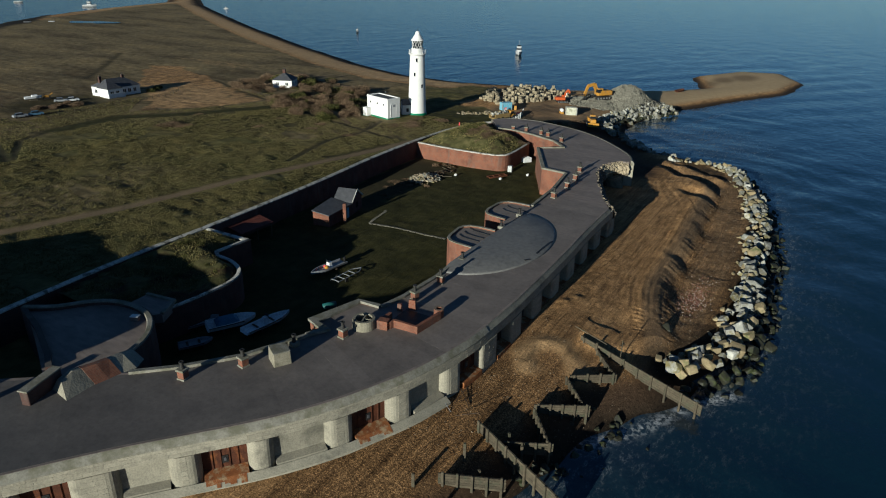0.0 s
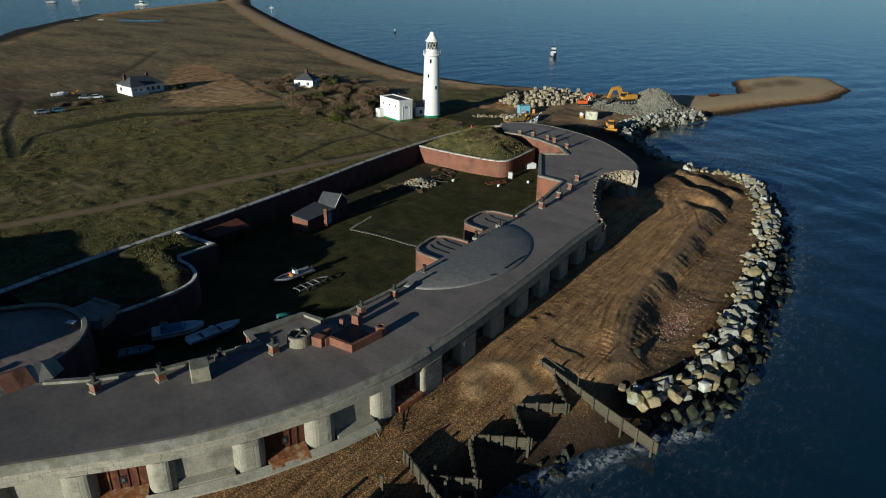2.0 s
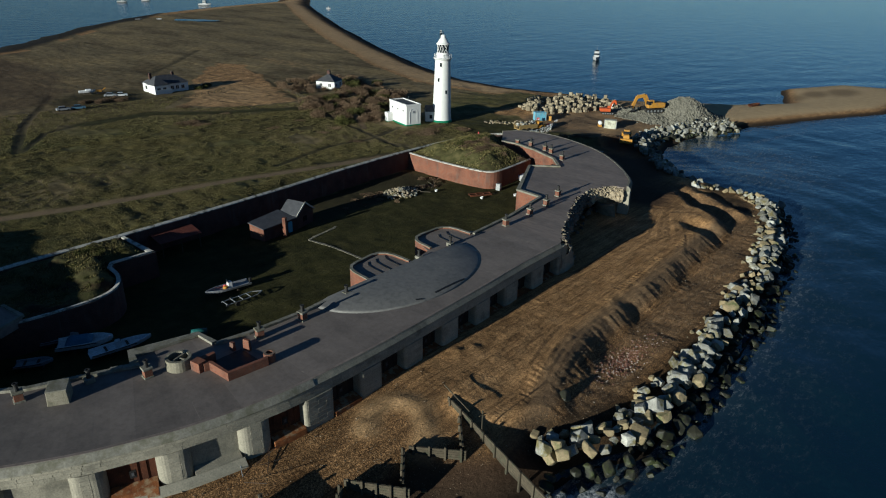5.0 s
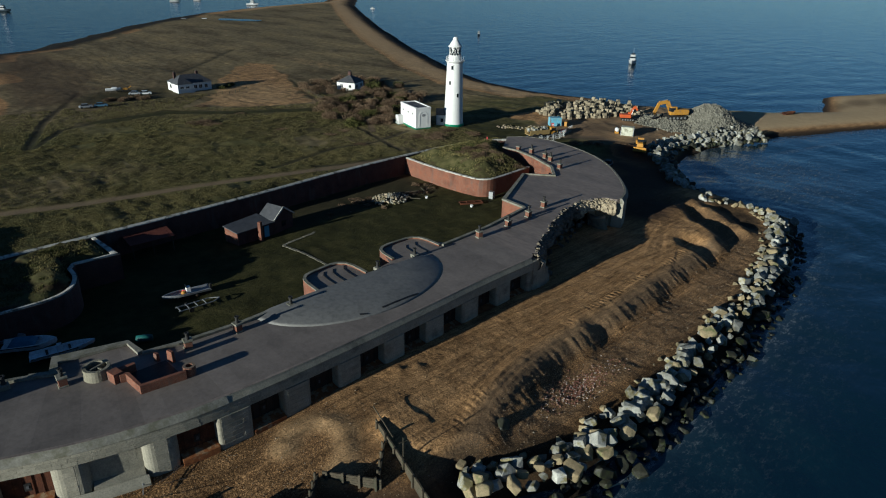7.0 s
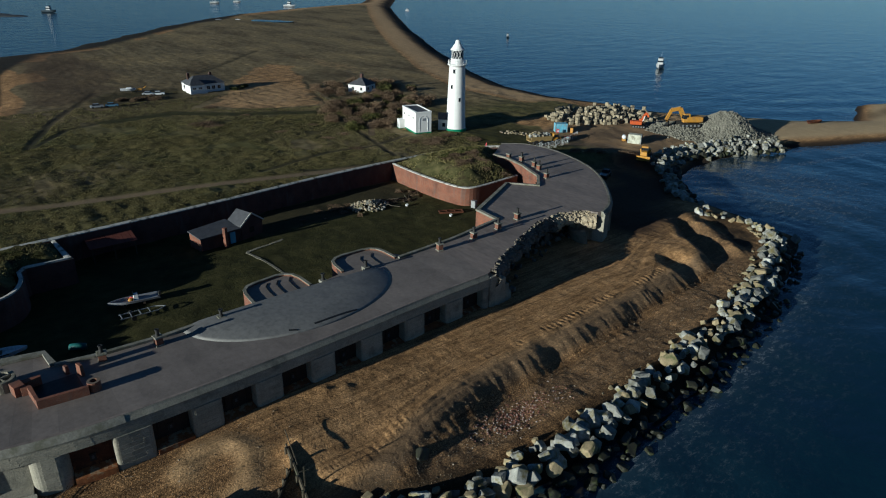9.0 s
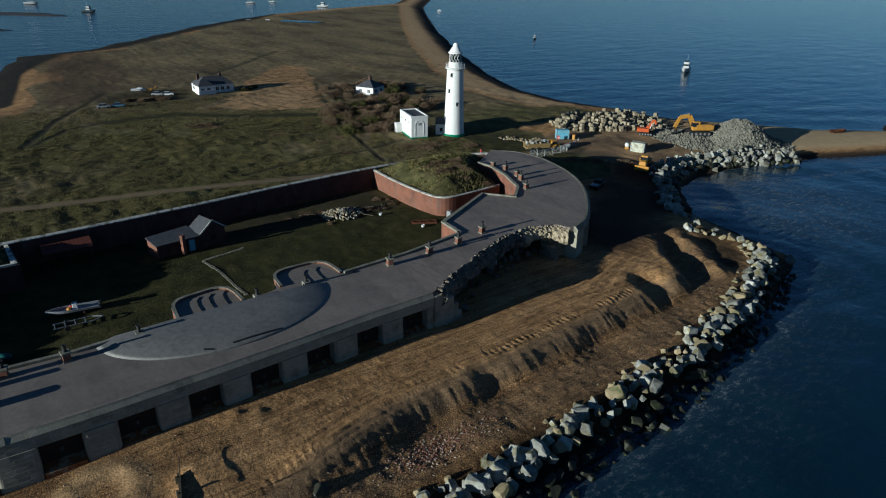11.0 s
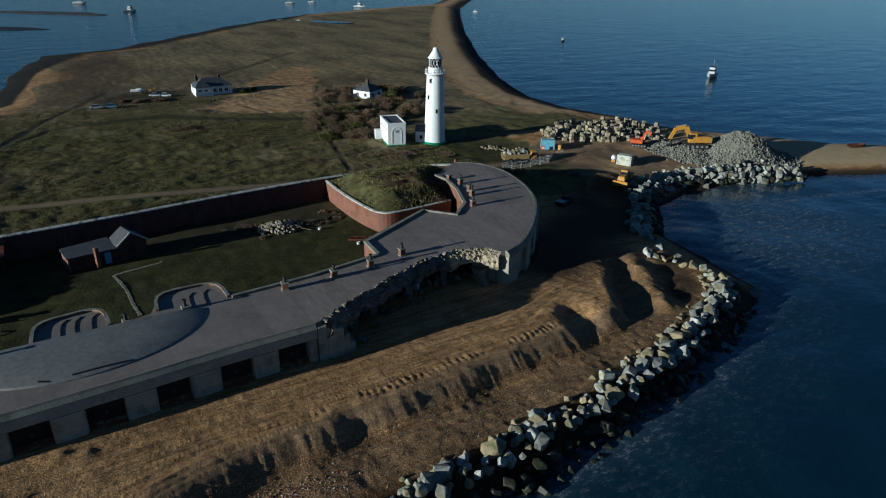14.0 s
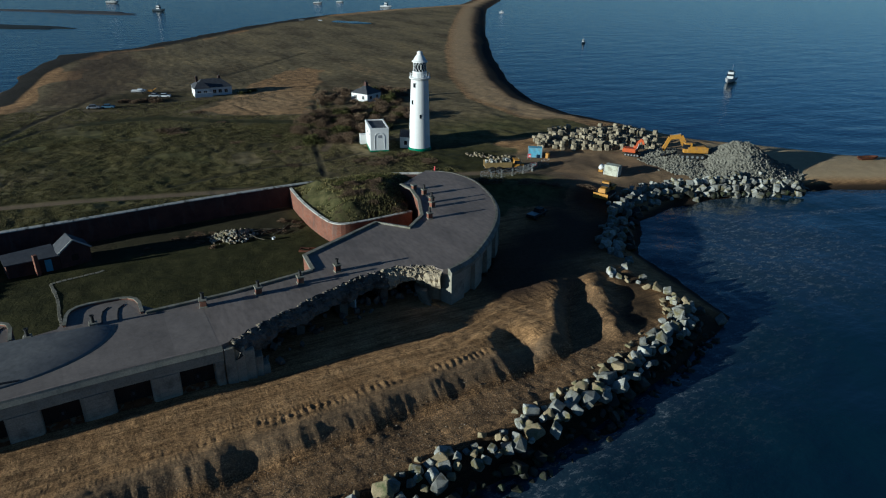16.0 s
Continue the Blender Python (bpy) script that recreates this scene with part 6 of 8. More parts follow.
for line in (((-54.6, 91.0), (-58.5, 90.6), (-64, 90.3), (-70.2, 89.3)), ((-70.2, 89.3), (-71.0, 92), (-71.6, 95.8), (-72.2, 96.8))):
    run = smooth_path(line, 0.75)
    for a, b in zip(run, run[1:]):
        m = (a + b) / 2
        bm = bmesh.new()
        box(bm, m.x, m.y, float(ground_z(m.x, m.y)) - 0.03, 0.66, rp.uniform(0.38, 0.6), 0.09, math.degrees(math.atan2((b - a).y, (b - a).x)) + rp.uniform(-4, 4), bevel=0.02)
        part("flagstone", bm, M_CONC, way)

# open red roofed shelter against the landward wall
sh = thing("shelter", -82.0, 71.5, 1.6, 0, "low open shelter with a rusty red sheet roof", "shelter")
M_SHEET = surf("red_sheet", [(0.09, 0.026, 0.02), (0.14, 0.045, 0.03)], 0.8, 0.1, 0.7, 0.2)
for k in range(12):
    part("roof_sheet", beam(bmesh.new(), (-1.6, -3.3 + k * 0.6, 3.1), (1.9, -3.3 + k * 0.6, 2.5), 0.57, 0.07), M_SHEET, sh)
for y in (-3.2, 0, 3.2):
    part("post", box(bmesh.new(), 1.7, y, -0.1, 0.15, 0.15, 2.65), M_TIMBER, sh)

# heap of stones, logs and other leavings
heap = thing("stone_heap", -77.2, 118.2, 1.6, 0, "heap of salvaged pale stones and timber on the grass", "heap")
for _ in range(230):
    a, r = rk.uniform(0, 6.283), rk.random() ** 0.6
    x, y = 3.3 * r * math.cos(a), 4.4 * r * math.sin(a)
    k = rk.uniform(0.1, 0.36)
    share("stone", rk.choice(PAL + DRY[:3]), pose(x, y, 0.1 + 0.9 * (1 - r) + 0.1 * k, rk.uniform(-40, 40), rk.uniform(-40, 40), rk.uniform(0, 360)) @ Matrix.Diagonal((k, k, k, 1)), heap)
for k in range(9):
    bm = bmesh.new()
    x, y, a = rk.uniform(-2, 3), rk.uniform(2, 9), rk.uniform(0, 3.14)
    beam(bm, (x, y, 0.15 + 0.06 * k), (x + 2.2 * math.cos(a), y + 2.2 * math.sin(a), 0.2 + 0.05 * k), 0.16, 0.12)
    part("timber", bm, M_TIMBER, heap)
lg = thing("rusty_skip_frame", -64.8, 129.3, 1.6, 62, "low rusty red metal frame lying in the grass", "frame")
for s in (-0.6, 0.6):
    part("rail", beam(bmesh.new(), (-2.4, s, 0.3), (2.4, s, 0.3), 0.14, 0.35), M_RUST, lg)
for k in (-2.3, -0.8, 0.8, 2.3):
    part("cross_bar", beam(bmesh.new(), (k, -0.6, 0.35), (k, 0.6, 0.35), 0.14, 0.2), M_RUST, lg)
ks = thing("grey_locker", -64.4, 135.0, 1.6, 10, "grey metal locker at the foot of the bastion", "locker")
part("body", box(bmesh.new(), 0, 0, 0, 1.0, 0.8, 1.5, bevel=0.04), M_STEEL, ks)
part("door", box(bmesh.new(), 0.52, 0, 0.1, 0.04, 0.7, 1.3, bevel=0.01), M_GREYB, ks)
pk = thing("white_pallets", -65.2, 145, 1.6, 60, "stack of white boards beside the brick wall", "boards")
for k in range(5):
    part("board", box(bmesh.new(), rk.uniform(-0.1, 0.1), k * 0.42 - 0.9, 0, 2.4, 0.12, 1.2, rk.uniform(-4, 4), bevel=0.02), M_HULLW, pk)
for x, y in ((-63.3, 128), (-59.6, 134.5), (-73, 124.5)):
    ob = thing("white_tub", x, y, 1.62, rk.uniform(0, 90), "white plastic tub on the grass", "tub")
    part("tub", lathe(bmesh.new(), [(0.26, 0), (0.33, 0.4), (0.29, 0.4), (0.22, 0.06), (0.01, 0.06)], 14), M_HULLW, ob)

# ---- beside the lighthouse ----
an = thing("engine_house", -125.5, 166.4, 0.9, -14.5, "white flat-roofed engine house with a green base", "building")
part("wall", box(bmesh.new(), 0, 0, 0.85, 10.4, 4.9, 5.6, bevel=0.03), M_WHITE, an)
part("base_band", box(bmesh.new(), 0, 0, -0.6, 10.55, 5.05, 1.46, bevel=0.03), M_GREEN, an, "green painted base")
part("cornice", box(bmesh.new(), 0, 0, 6.4, 10.6, 5.1, 0.16, bevel=0.03), M_WHITE, an)
bm = bmesh.new()
ribbon(bm, [(-5.2, -2.45), (5.2, -2.45), (5.2, 2.45), (-5.2, 2.45)], [(0.06, 6.56), (0.06, 6.85), (-0.3, 6.85), (-0.3, 6.56)], closed=True)
part("parapet", bm, M_WHITE, an)
part("roof", box(bmesh.new(), 0, 0, 6.56, 9.7, 4.3, 0.05), M_SLATE, an, "dark felt roof")
bm = bmesh.new()
pts = [(5.23, -1.3, 1.2), (5.23, -1.3, 4.3)] + [(5.23, 1.3 * -math.cos(radians(a)), 4.3 + 1.3 * math.sin(radians(a))) for a in range(15, 180, 15)] + [(5.23, 1.3, 4.3), (5.23, 1.3, 1.2)]
for a, b in zip(pts, pts[1:]):
    beam(bm, a, b, 0.1, 0.14)
part("blind_arch", bm, M_WHITE, an)
part("louvre", box(bmesh.new(), 5.23, 0.05, 4.2, 0.06, 0.9, 0.7), M_GREYB, an, "grey louvred vent")
for x in (-3.4, 0.0, 3.2):
    part("window", box(bmesh.new(), x, -2.47, 4.6, 0.5, 0.06, 0.5), M_GLASS, an)
part("side_store", box(bmesh.new(), -4.2, -3.3, 0.5, 2.0, 1.8, 2.6, bevel=0.03), M_WHITE, an)
part("side_base", box(bmesh.new(), -4.2, -3.3, -0.6, 2.1, 1.9, 1.12), M_GREEN, an)
part("mast", bar(bmesh.new(), (-1.5, 2.0, 6.7), (-1.5, 2.0, 8.0), 0.04), M_STEEL, an)

po = thing("porch", -121.6, 173.4, 1.0, 50, "small white gabled porch against the lighthouse", "building")
part("wall", box(bmesh.new(), 0, 0, 0.5, 3.0, 2.4, 3.2), M_WHITE, po)
part("base_band", box(bmesh.new(), 0, 0, -0.5, 3.1, 2.5, 1.0), M_GREEN, po, "green painted base")
part("roof", gable(bmesh.new(), -1.5, 1.5, -1.2, 1.2, 3.7, 5.2, "x", 0.15), M_SLATE, po)
for xx in (-1.4, 1.4):
    bm = bmesh.new()
    v = [bm.verts.new((x, y, z)) for x in (xx - 0.1, xx + 0.1) for y, z in ((-1.2, 3.7), (1.2, 3.7), (0, 5.15))]
    bm.faces.new(v[:3][::-1])
    bm.faces.new(v[3:])
    for i in range(3):
        j = (i + 1) % 3
        bm.faces.new((v[i], v[j], v[j + 3], v[i + 3]))
    part("gable_wall", bm, M_WHITE, po)
part("window", box(bmesh.new(), 0.1, -1.23, 1.4, 0.8, 0.06, 1.1), M_GLASS, po)
part("door", box(bmesh.new(), -1.56, 0, 0.1, 0.06, 0.9, 2.1), M_GREYB, po)
for a, z in ((-62, 17.0), (-75, 12.6), (-30, 4.5), (-20, 9.0)):
    bm = bmesh.new()
    r = 2.66 - 0.018 * z
    box(bm, r, 0, z, 0.25, 0.55, 1.1, bevel=0.02, m=pose(0, 0, 0, 0, 0, a))
    w = part("window", bm, M_GLASS, lh, "small dark tower window")
    bm = bmesh.new()
    box(bm, r + 0.03, 0, z - 0.12, 0.35, 0.8, 0.12, m=pose(0, 0, 0, 0, 0, a))
    box(bm, r + 0.02, 0, z + 1.1, 0.35, 0.8, 0.14, m=pose(0, 0, 0, 0, 0, a))
    part("surround", bm, M_WHITE, w)
part("finial", bar(bmesh.new(), (0, 0, 25.95), (0, 0, 26.9), 0.05), M_BLACK, lh)

# ---- the two cottages ----
def hip(bm, x0, x1, y0, y1, ze, zr, over=0.35, ridge=0.5):
    """A hipped roof; ridge: its share of the long side."""
    x0, x1, y0, y1 = x0 - over, x1 + over, y0 - over, y1 + over
    if x1 - x0 > y1 - y0:
        ym, h = (y0 + y1) / 2, (x1 - x0) * (1 - ridge) / 2
        r = [(x0 + h, ym), (x1 - h, ym)]
    else:
        xm, h = (x0 + x1) / 2, (y1 - y0) * (1 - ridge) / 2
        r = [(xm, y0 + h), (xm, y1 - h)]
    e = [bm.verts.new((x, y, ze)) for x, y in ((x0, y0), (x1, y0), (x1, y1), (x0, y1))]
    t = [bm.verts.new((x, y, zr)) for x, y in r]
    if x1 - x0 > y1 - y0:
        fs = ((e[0], e[1], t[1], t[0]), (e[1], e[2], t[1]), (e[2], e[3], t[0], t[1]), (e[3], e[0], t[0]))
    else:
        fs = ((e[0], e[1], t[0]), (e[1], e[2], t[1], t[0]), (e[2], e[3], t[1]), (e[3], e[0], t[0], t[1]))
    for f in fs:
        bm.faces.new(f)
    bm.faces.new(e[::-1])
    return bm


def window_of(ob, x, y, z, w, h, side):
    bm = bmesh.new()
    if side == "x":
        box(bm, x, y, z, 0.08, w, h)
    else:
        box(bm, x, y, z, w, 0.08, h)
    win = part("window", bm, M_GLASS, ob)
    bm = bmesh.new()
    if side == "x":
        box(bm, x + 0.02, y, z - 0.1, 0.16, w + 0.2, 0.1)
        box(bm, x + 0.02, y, z, 0.12, 0.07, h)
    else:
        box(bm, x, y - 0.02, z - 0.1, w + 0.2, 0.16, 0.1)
        box(bm, x, y - 0.02, z, 0.07, 0.12, h)
    part("sill", bm, M_WHITE, win)


c1 = thing("cottage", -226.6, 140.2, 0.3, 2, "white bungalow with a dark slate hipped roof", "house", "cottages")
part("wall", box(bmesh.new(), -0.5, 0.3, -0.6, 9.0, 13.0, 3.7), M_WHITE, c1)
part("roof", hip(bmesh.new(), -5.0, 4.0, -6.2, 6.8, 3.0, 5.6), M_SLATE, c1, "dark slate roof")
part("wing_wall", box(bmesh.new(), 2.8, -4.2, -0.6, 5.0, 5.4, 3.6), M_WHITE, c1)
part("wing_roof", hip(bmesh.new(), 0.0, 5.3, -6.9, -1.5, 3.0, 5.0, ridge=0.3), M_SLATE, c1)
part("garden_wall", box(bmesh.new(), 5.9, -4.0, -0.6, 0.2, 6.4, 2.1), M_WHITE, c1, "white garden wall")
for x, y in ((-1.8, -4.6), (-0.5, 3.4)):
    ch = part("brick_chimney", box(bmesh.new(), x, y, 4.2, 0.7, 0.9, 2.3, bevel=0.03), M_BRICK_DARKSHADE, c1)
    part("pot", lathe(bmesh.new(), [(0.16, 6.45), (0.13, 7.0)], 10, x, y), M_POT, ch)
for y in (0.4, 2.4, 4.6):
    window_of(c1, 4.02, y, 0.9, 1.1, 1.2, "x")
for y in (-5.4, -3.2):
    window_of(c1, 5.32, y, 0.9, 1.2, 1.2, "x")
window_of(c1, -2.5, -6.22, 0.9, 1.2, 1.2, "y")

c2 = thing("cottage", -191.6, 189.4, 0.6, 28, "small white square cottage with a pyramid slate roof", "house", "cottages")
part("wall", box(bmesh.new(), 0, 0, -0.6, 7.6, 7.6, 3.5), M_WHITE, c2)
part("roof", hip(bmesh.new(), -3.8, 3.8, -3.8, 3.801, 2.8, 5.4, ridge=0.04), M_SLATE, c2, "grey slate pyramid roof")
ch = part("brick_chimney", box(bmesh.new(), 0, 0, 4.6, 1.1, 1.1, 1.9, bevel=0.04), M_BRICK_DARKSHADE, c2, "central dark chimney")
for k in (-0.3, 0.3):
    part("pot", lathe(bmesh.new(), [(0.15, 6.45), (0.12, 7.1)], 10, k, 0), M_POT, ch)
for y in (-1.8, 1.8):
    window_of(c2, 3.82, y, 0.9, 1.0, 1.1, "x")
    window_of(c2, y, -3.82, 0.9, 1.0, 1.1, "y")


def car(x, y, rz, paint, label, z=None):
    ob = thing("car", x, y, float(ground_z(x, y)) if z is None else z, rz, label, "car", "cars by the cottage")
    part("body", box(bmesh.new(), 0, 0, 0.3, 4.2, 1.75, 0.62, taper=0.95, bevel=0.1), paint, ob)
    part("cabin", box(bmesh.new(), -0.25, 0, 0.9, 2.4, 1.6, 0.55, taper=0.74, bevel=0.06), M_GLASS, ob)
    part("roof", box(bmesh.new(), -0.25, 0, 1.42, 1.7, 1.2, 0.06, bevel=0.02), paint, ob)
    for wx in (-1.3, 1.3):
        for wy in (-0.8, 0.8):
            part("wheel", lathe(bmesh.new(), [(0.05, -0.1), (0.31, -0.1), (0.33, 0), (0.31, 0.1), (0.05, 0.1)], 14, m=pose(wx, wy, 0.32, 90, 0, 0)), M_TYRE, ob)
    return ob


car(-226.2, 123.4, 70, M_HULLW, "white van-like car parked on the grass")
car(-227.5, 120.2, 60, M_GREYB, "dark grey car parked beside the hedge")
car(-212.6, 99.4, 80, M_GREYB, "grey car parked by the track")
car(-212.0, 103.8, 75, M_BLUEB, "dark blue car parked by the track")
lb = thing("small_yacht", -235.6, 115.5, float(ground_z(-235.6, 115.5)) + 0.5, 75, "small white boat on a cradle beside a yellow machine", "boat")
part("hull", hull(5.2, 1.9, 0.9), M_HULLW, lb)
part("cabin", box(bmesh.new(), 0.4, 0, 0.8, 2.0, 1.3, 0.6, taper=0.8, bevel=0.06), M_HULLW, lb)
part("cradle", box(bmesh.new(), 0, 0, -0.6, 2.6, 1.2, 0.8, taper=0.8), M_TIMBER, lb)
mg = thing("small_digger", -235.0, 119.6, float(ground_z(-235.0, 119.6)), 75, "small yellow digger parked on the grass", "digger")
part("chassis", box(bmesh.new(), 0, 0, 0.1, 2.2, 1.4, 0.6, bevel=0.06), M_TYRE, mg)
part("body", box(bmesh.new(), -0.2, 0, 0.7, 1.6, 1.3, 0.7, bevel=0.08), M_YELLOW, mg)
part("boom", beam(bmesh.new(), (0.6, 0, 1.0), (2.0, 0, 2.0), 0.2, 0.25), M_YELLOW, mg)

# ---- boats at anchor ----
M_BOATW = surf("sea_worn_gelcoat", [(0.36, 0.37, 0.38), (0.46, 0.46, 0.46)], 1.5, 0.2, 0.4, 0.05)
M_BOATDARK = surf("navy_gelcoat", [(0.03, 0.045, 0.06), (0.06, 0.08, 0.1)], 1.5, 0.2, 0.35, 0.05)


def sea_boat(x, y, rz, L, label, mast):
    ob = thing("anchored_boat", x, y, SEA - 0.25, rz, label, "boat", "boats at anchor")
    part("hull", hull(L, L * 0.33, L * 0.17, 0.8), M_BOATDARK if "dark" in label else M_BOATW, ob)
    if mast:
        part("coach_roof", box(bmesh.new(), 0, 0, L * 0.14, L * 0.36, L * 0.18, L * 0.07, taper=0.8, bevel=0.05), M_BOATW, ob)
        part("mast", bar(bmesh.new(), (L * 0.08, 0, L * 0.15), (L * 0.08, 0, L * 1.15), 0.1), M_STEEL, ob)
        part("boom", bar(bmesh.new(), (L * 0.08, 0, L * 0.3), (-L * 0.35, 0, L * 0.3), 0.08), M_STEEL, ob)
    else:
        part("wheelhouse", box(bmesh.new(), -L * 0.02, 0, L * 0.14, L * 0.3, L * 0.24, L * 0.24, taper=0.85, bevel=0.08), M_BOATW, ob)
        part("windows", box(bmesh.new(), -L * 0.02, 0, L * 0.26, L * 0.29, L * 0.235, L * 0.07), M_GLASS, ob)
        part("top", box(bmesh.new(), -L * 0.02, 0, L * 0.38, L * 0.26, L * 0.22, L * 0.03, bevel=0.03), M_BOATW, ob)
        part("flybridge_screen", box(bmesh.new(), L * 0.06, 0, L * 0.41, L * 0.05, L * 0.18, L * 0.06, taper=0.8, bevel=0.02), M_GLASS, ob)
        part("bow_rail", bar(bmesh.new(), (L * 0.2, L * 0.1, L * 0.25), (L * 0.47, 0, L * 0.28), 0.03), M_STEEL, ob)
        part("aerial", bar(bmesh.new(), (-L * 0.1, 0, L * 0.4), (-L * 0.1, 0, L * 0.68), 0.05), M_STEEL, ob)


sea_boat(-176.5, 366.5, -62, 12.5, "white motor boat with a wheelhouse at anchor", False)
sea_boat(-330, 403, -50, 6.5, "small dark and white motor boat at anchor", False)
sea_boat(-692, 412, 40, 13.5, "white and red workboat at anchor", False)
sea_boat(-691.5, 171, 50, 13, "dark motor yacht at anchor", False)
sea_boat(-780, 360, 55, 11, "white sailing boat at anchor", True)
sea_boat(-794, 393, 50, 9, "sailing boat at anchor", True)
sea_boat(-826, 137, 60, 14, "white sailing yacht at anchor", True)
sea_boat(-594, 505, 30, 5, "small open boat at anchor", False)
for x, y, rz in ((-521, 279, 20), (-530, 266, 70)):
    ob = thing("dinghy", x, y, float(ground_z(x, y)), rz, "dark dinghy lying on the shore", "dinghy", "dinghies on the shore")
    part("hull", hull(5, 1.8, 0.7), M_GREYB, ob)
# mud banks and the pond behind the shingle
for name, cx, cy, rx, ry, rz, h, mat in (("mud_bank", -700, 95, 75, 17, 52, 0.5, surf("dark_mud", [(0.05, 0.045, 0.04), (0.1, 0.09, 0.075)], 9, 2, 0.6, 0.3)), ("mud_bank", -560, 55, 52, 13, 50, 0.45, M_WET)):
    ob = thing(name, cx, cy, SEA, rz, "low dark mud bank showing above the water", "mud bank", kind="structure")
    bm = bmesh.new()
    lathe(bm, [(1.0, -0.5), (0.96, 0.05), (0.8, h * 0.7), (0.02, h)], 40)
    for v in bm.verts:
        a = math.atan2(v.co.y, v.co.x)
        k = 1 + 0.18 * math.sin(3 * a + cx) + 0.1 * math.sin(7 * a)
        v.co.x *= rx * k
        v.co.y *= ry * k
    part("mud", bm, mat, ob, smooth=True)
ob = thing("pond", -498, 297, 0.52, 28, "shallow bright pond behind the shingle", "pond", kind="structure")
bm = bmesh.new()
lathe(bm, [(1, -0.6), (1, 0.3), (0.02, 0.3)], 30)
for v in bm.verts:
    a = math.atan2(v.co.y, v.co.x)
    k = 1 + 0.25 * math.sin(2 * a + 1) + 0.12 * math.sin(5 * a)
    v.co.x *= 15 * k
    v.co.y *= 10 * k
part("water_surface", bm, M_SEA, ob)

# ---- the works' yard: blocks, gravel, machines ----
BLOCKS = []
for i in range(5):
    r = random.Random(500 + i)
    bm = bmesh.new()
    box(bm, 0, 0, 0, r.uniform(1.0, 1.45), r.uniform(0.85, 1.15), r.uniform(0.7, 1.0), taper=r.uniform(0.88, 1.0), bevel=0.08)
    for v in bm.verts:
        v.co += Vector((r.uniform(-0.07, 0.07), r.uniform(-0.07, 0.07), r.uniform(-0.05, 0.05)))
    me = bpy.data.meshes.new("stone_block")
    bmesh.ops.recalc_face_normals(bm, faces=bm.faces[:])
    bm.to_mesh(me)
    bm.free()
    BLOCKS.append(me)
M_BLOCK = surf("quarried_block", [(0.212, 0.175, 0.115), (0.340, 0.290, 0.202)], 1.0, 0.12, 0.9, 0.6, stain=(0.129, 0.106, 0.074), stain_size=1.4, rand=0.25)
for me in BLOCKS:
    me.materials.append(M_BLOCK)
stock = thing("block_stockpile", 0, 0, 0, 0, "stockpile of pale quarried stone blocks stacked in rows", "stockpile")
YARD = [(-106, 204.5), (-100.5, 211), (-95.5, 222), (-91, 236), (-103, 247), (-112, 243), (-118, 226), (-115, 211)]
cells = []
for i in range(-18, 19):
    for j in range(-18, 19):
        x, y = -105.5 + i * 1.45 * 0.86 + j * 0.4, 225 + j * 1.5 - i * 0.7
        if within(np.array([x]), np.array([y]), YARD)[0] and rk.random() < 0.8:
            cells.append((x + rk.uniform(-0.5, 0.5), y + rk.uniform(-0.5, 0.5)))
for x, y in cells:
    z = float(ground_z(x, y))
    front_row = path_dist(np.array([x]), np.array([y]), YARD[:4])[0] < 3
    for lvl in range(rk.choice((1, 2, 2, 3)) if front_row else rk.choice((0, 1, 1, 2, 2, 3))):
        share("stone_block", rk.choice(BLOCKS), pose(x + rk.uniform(-0.2, 0.2), y + rk.uniform(-0.2, 0.2), z - 0.05 + lvl * 0.84, rk.uniform(-5, 5) if lvl else 0, rk.uniform(-5, 5) if lvl else 0, 57 + rk.uniform(-90, 90)), stock)
loose = thing("loose_stone_row", 0, 0, 0, 0, "row of loose tan stones laid out on the grass", "stones")
for _ in range(90):
    t = rk.random()
    x, y = -109 + 9.5 * t + rk.uniform(-1.6, 1.6), 185.5 + 9 * t + rk.uniform(-1.8, 1.8)
    k = rk.uniform(0.2, 0.5)
    share("stone", rk.choice(PAL + TANS), pose(x, y, float(ground_z(x, y)) + 0.3 * k, rk.uniform(-30, 30), rk.uniform(-30, 30), rk.uniform(0, 360)) @ Matrix.Diagonal((k, k, k, 1)), loose)

# heap of crushed stone: a mound and the stones lying on it
def mound_z(x, y):
    a = 6.2 * np.exp(-(((x + 71.5) / 8.5) ** 2 + ((y - 245) / 8.5) ** 2) ** 1.1)
    b = 1.7 * np.exp(-(((x + 80) / 9) ** 2 + ((y - 233) / 7) ** 2) ** 1.3)
    c = 2.0 * np.exp(-(((x + 66) / 6) ** 2 + ((y - 236) / 6) ** 2))
    return np.maximum(np.maximum(a, b), c) + 0.3 * (vnoise(x, y, 1.3, 81) - 0.5)


M_GRAVEL = surf("crushed_stone", [(0.14, 0.132, 0.108), (0.25, 0.236, 0.19)], 0.8, 0.25, 0.9, 0.9, stain=(0.085, 0.08, 0.065), stain_size=2.5)
gxx, gyy = np.meshgrid(np.arange(-96, -52, 0.7), np.arange(222, 262, 0.7))
gzz = ground_z(gxx, gyy) - 0.12 + mound_z(gxx, gyy) - 0.12
nn = gxx.shape
ii = np.arange(gxx.size).reshape(nn)
keepq = [(ii[j, i], ii[j, i + 1], ii[j + 1, i + 1], ii[j + 1, i]) for j in range(nn[0] - 1) for i in range(nn[1] - 1) if mound_z(gxx[j, i], gyy[j, i]) > 0.12]
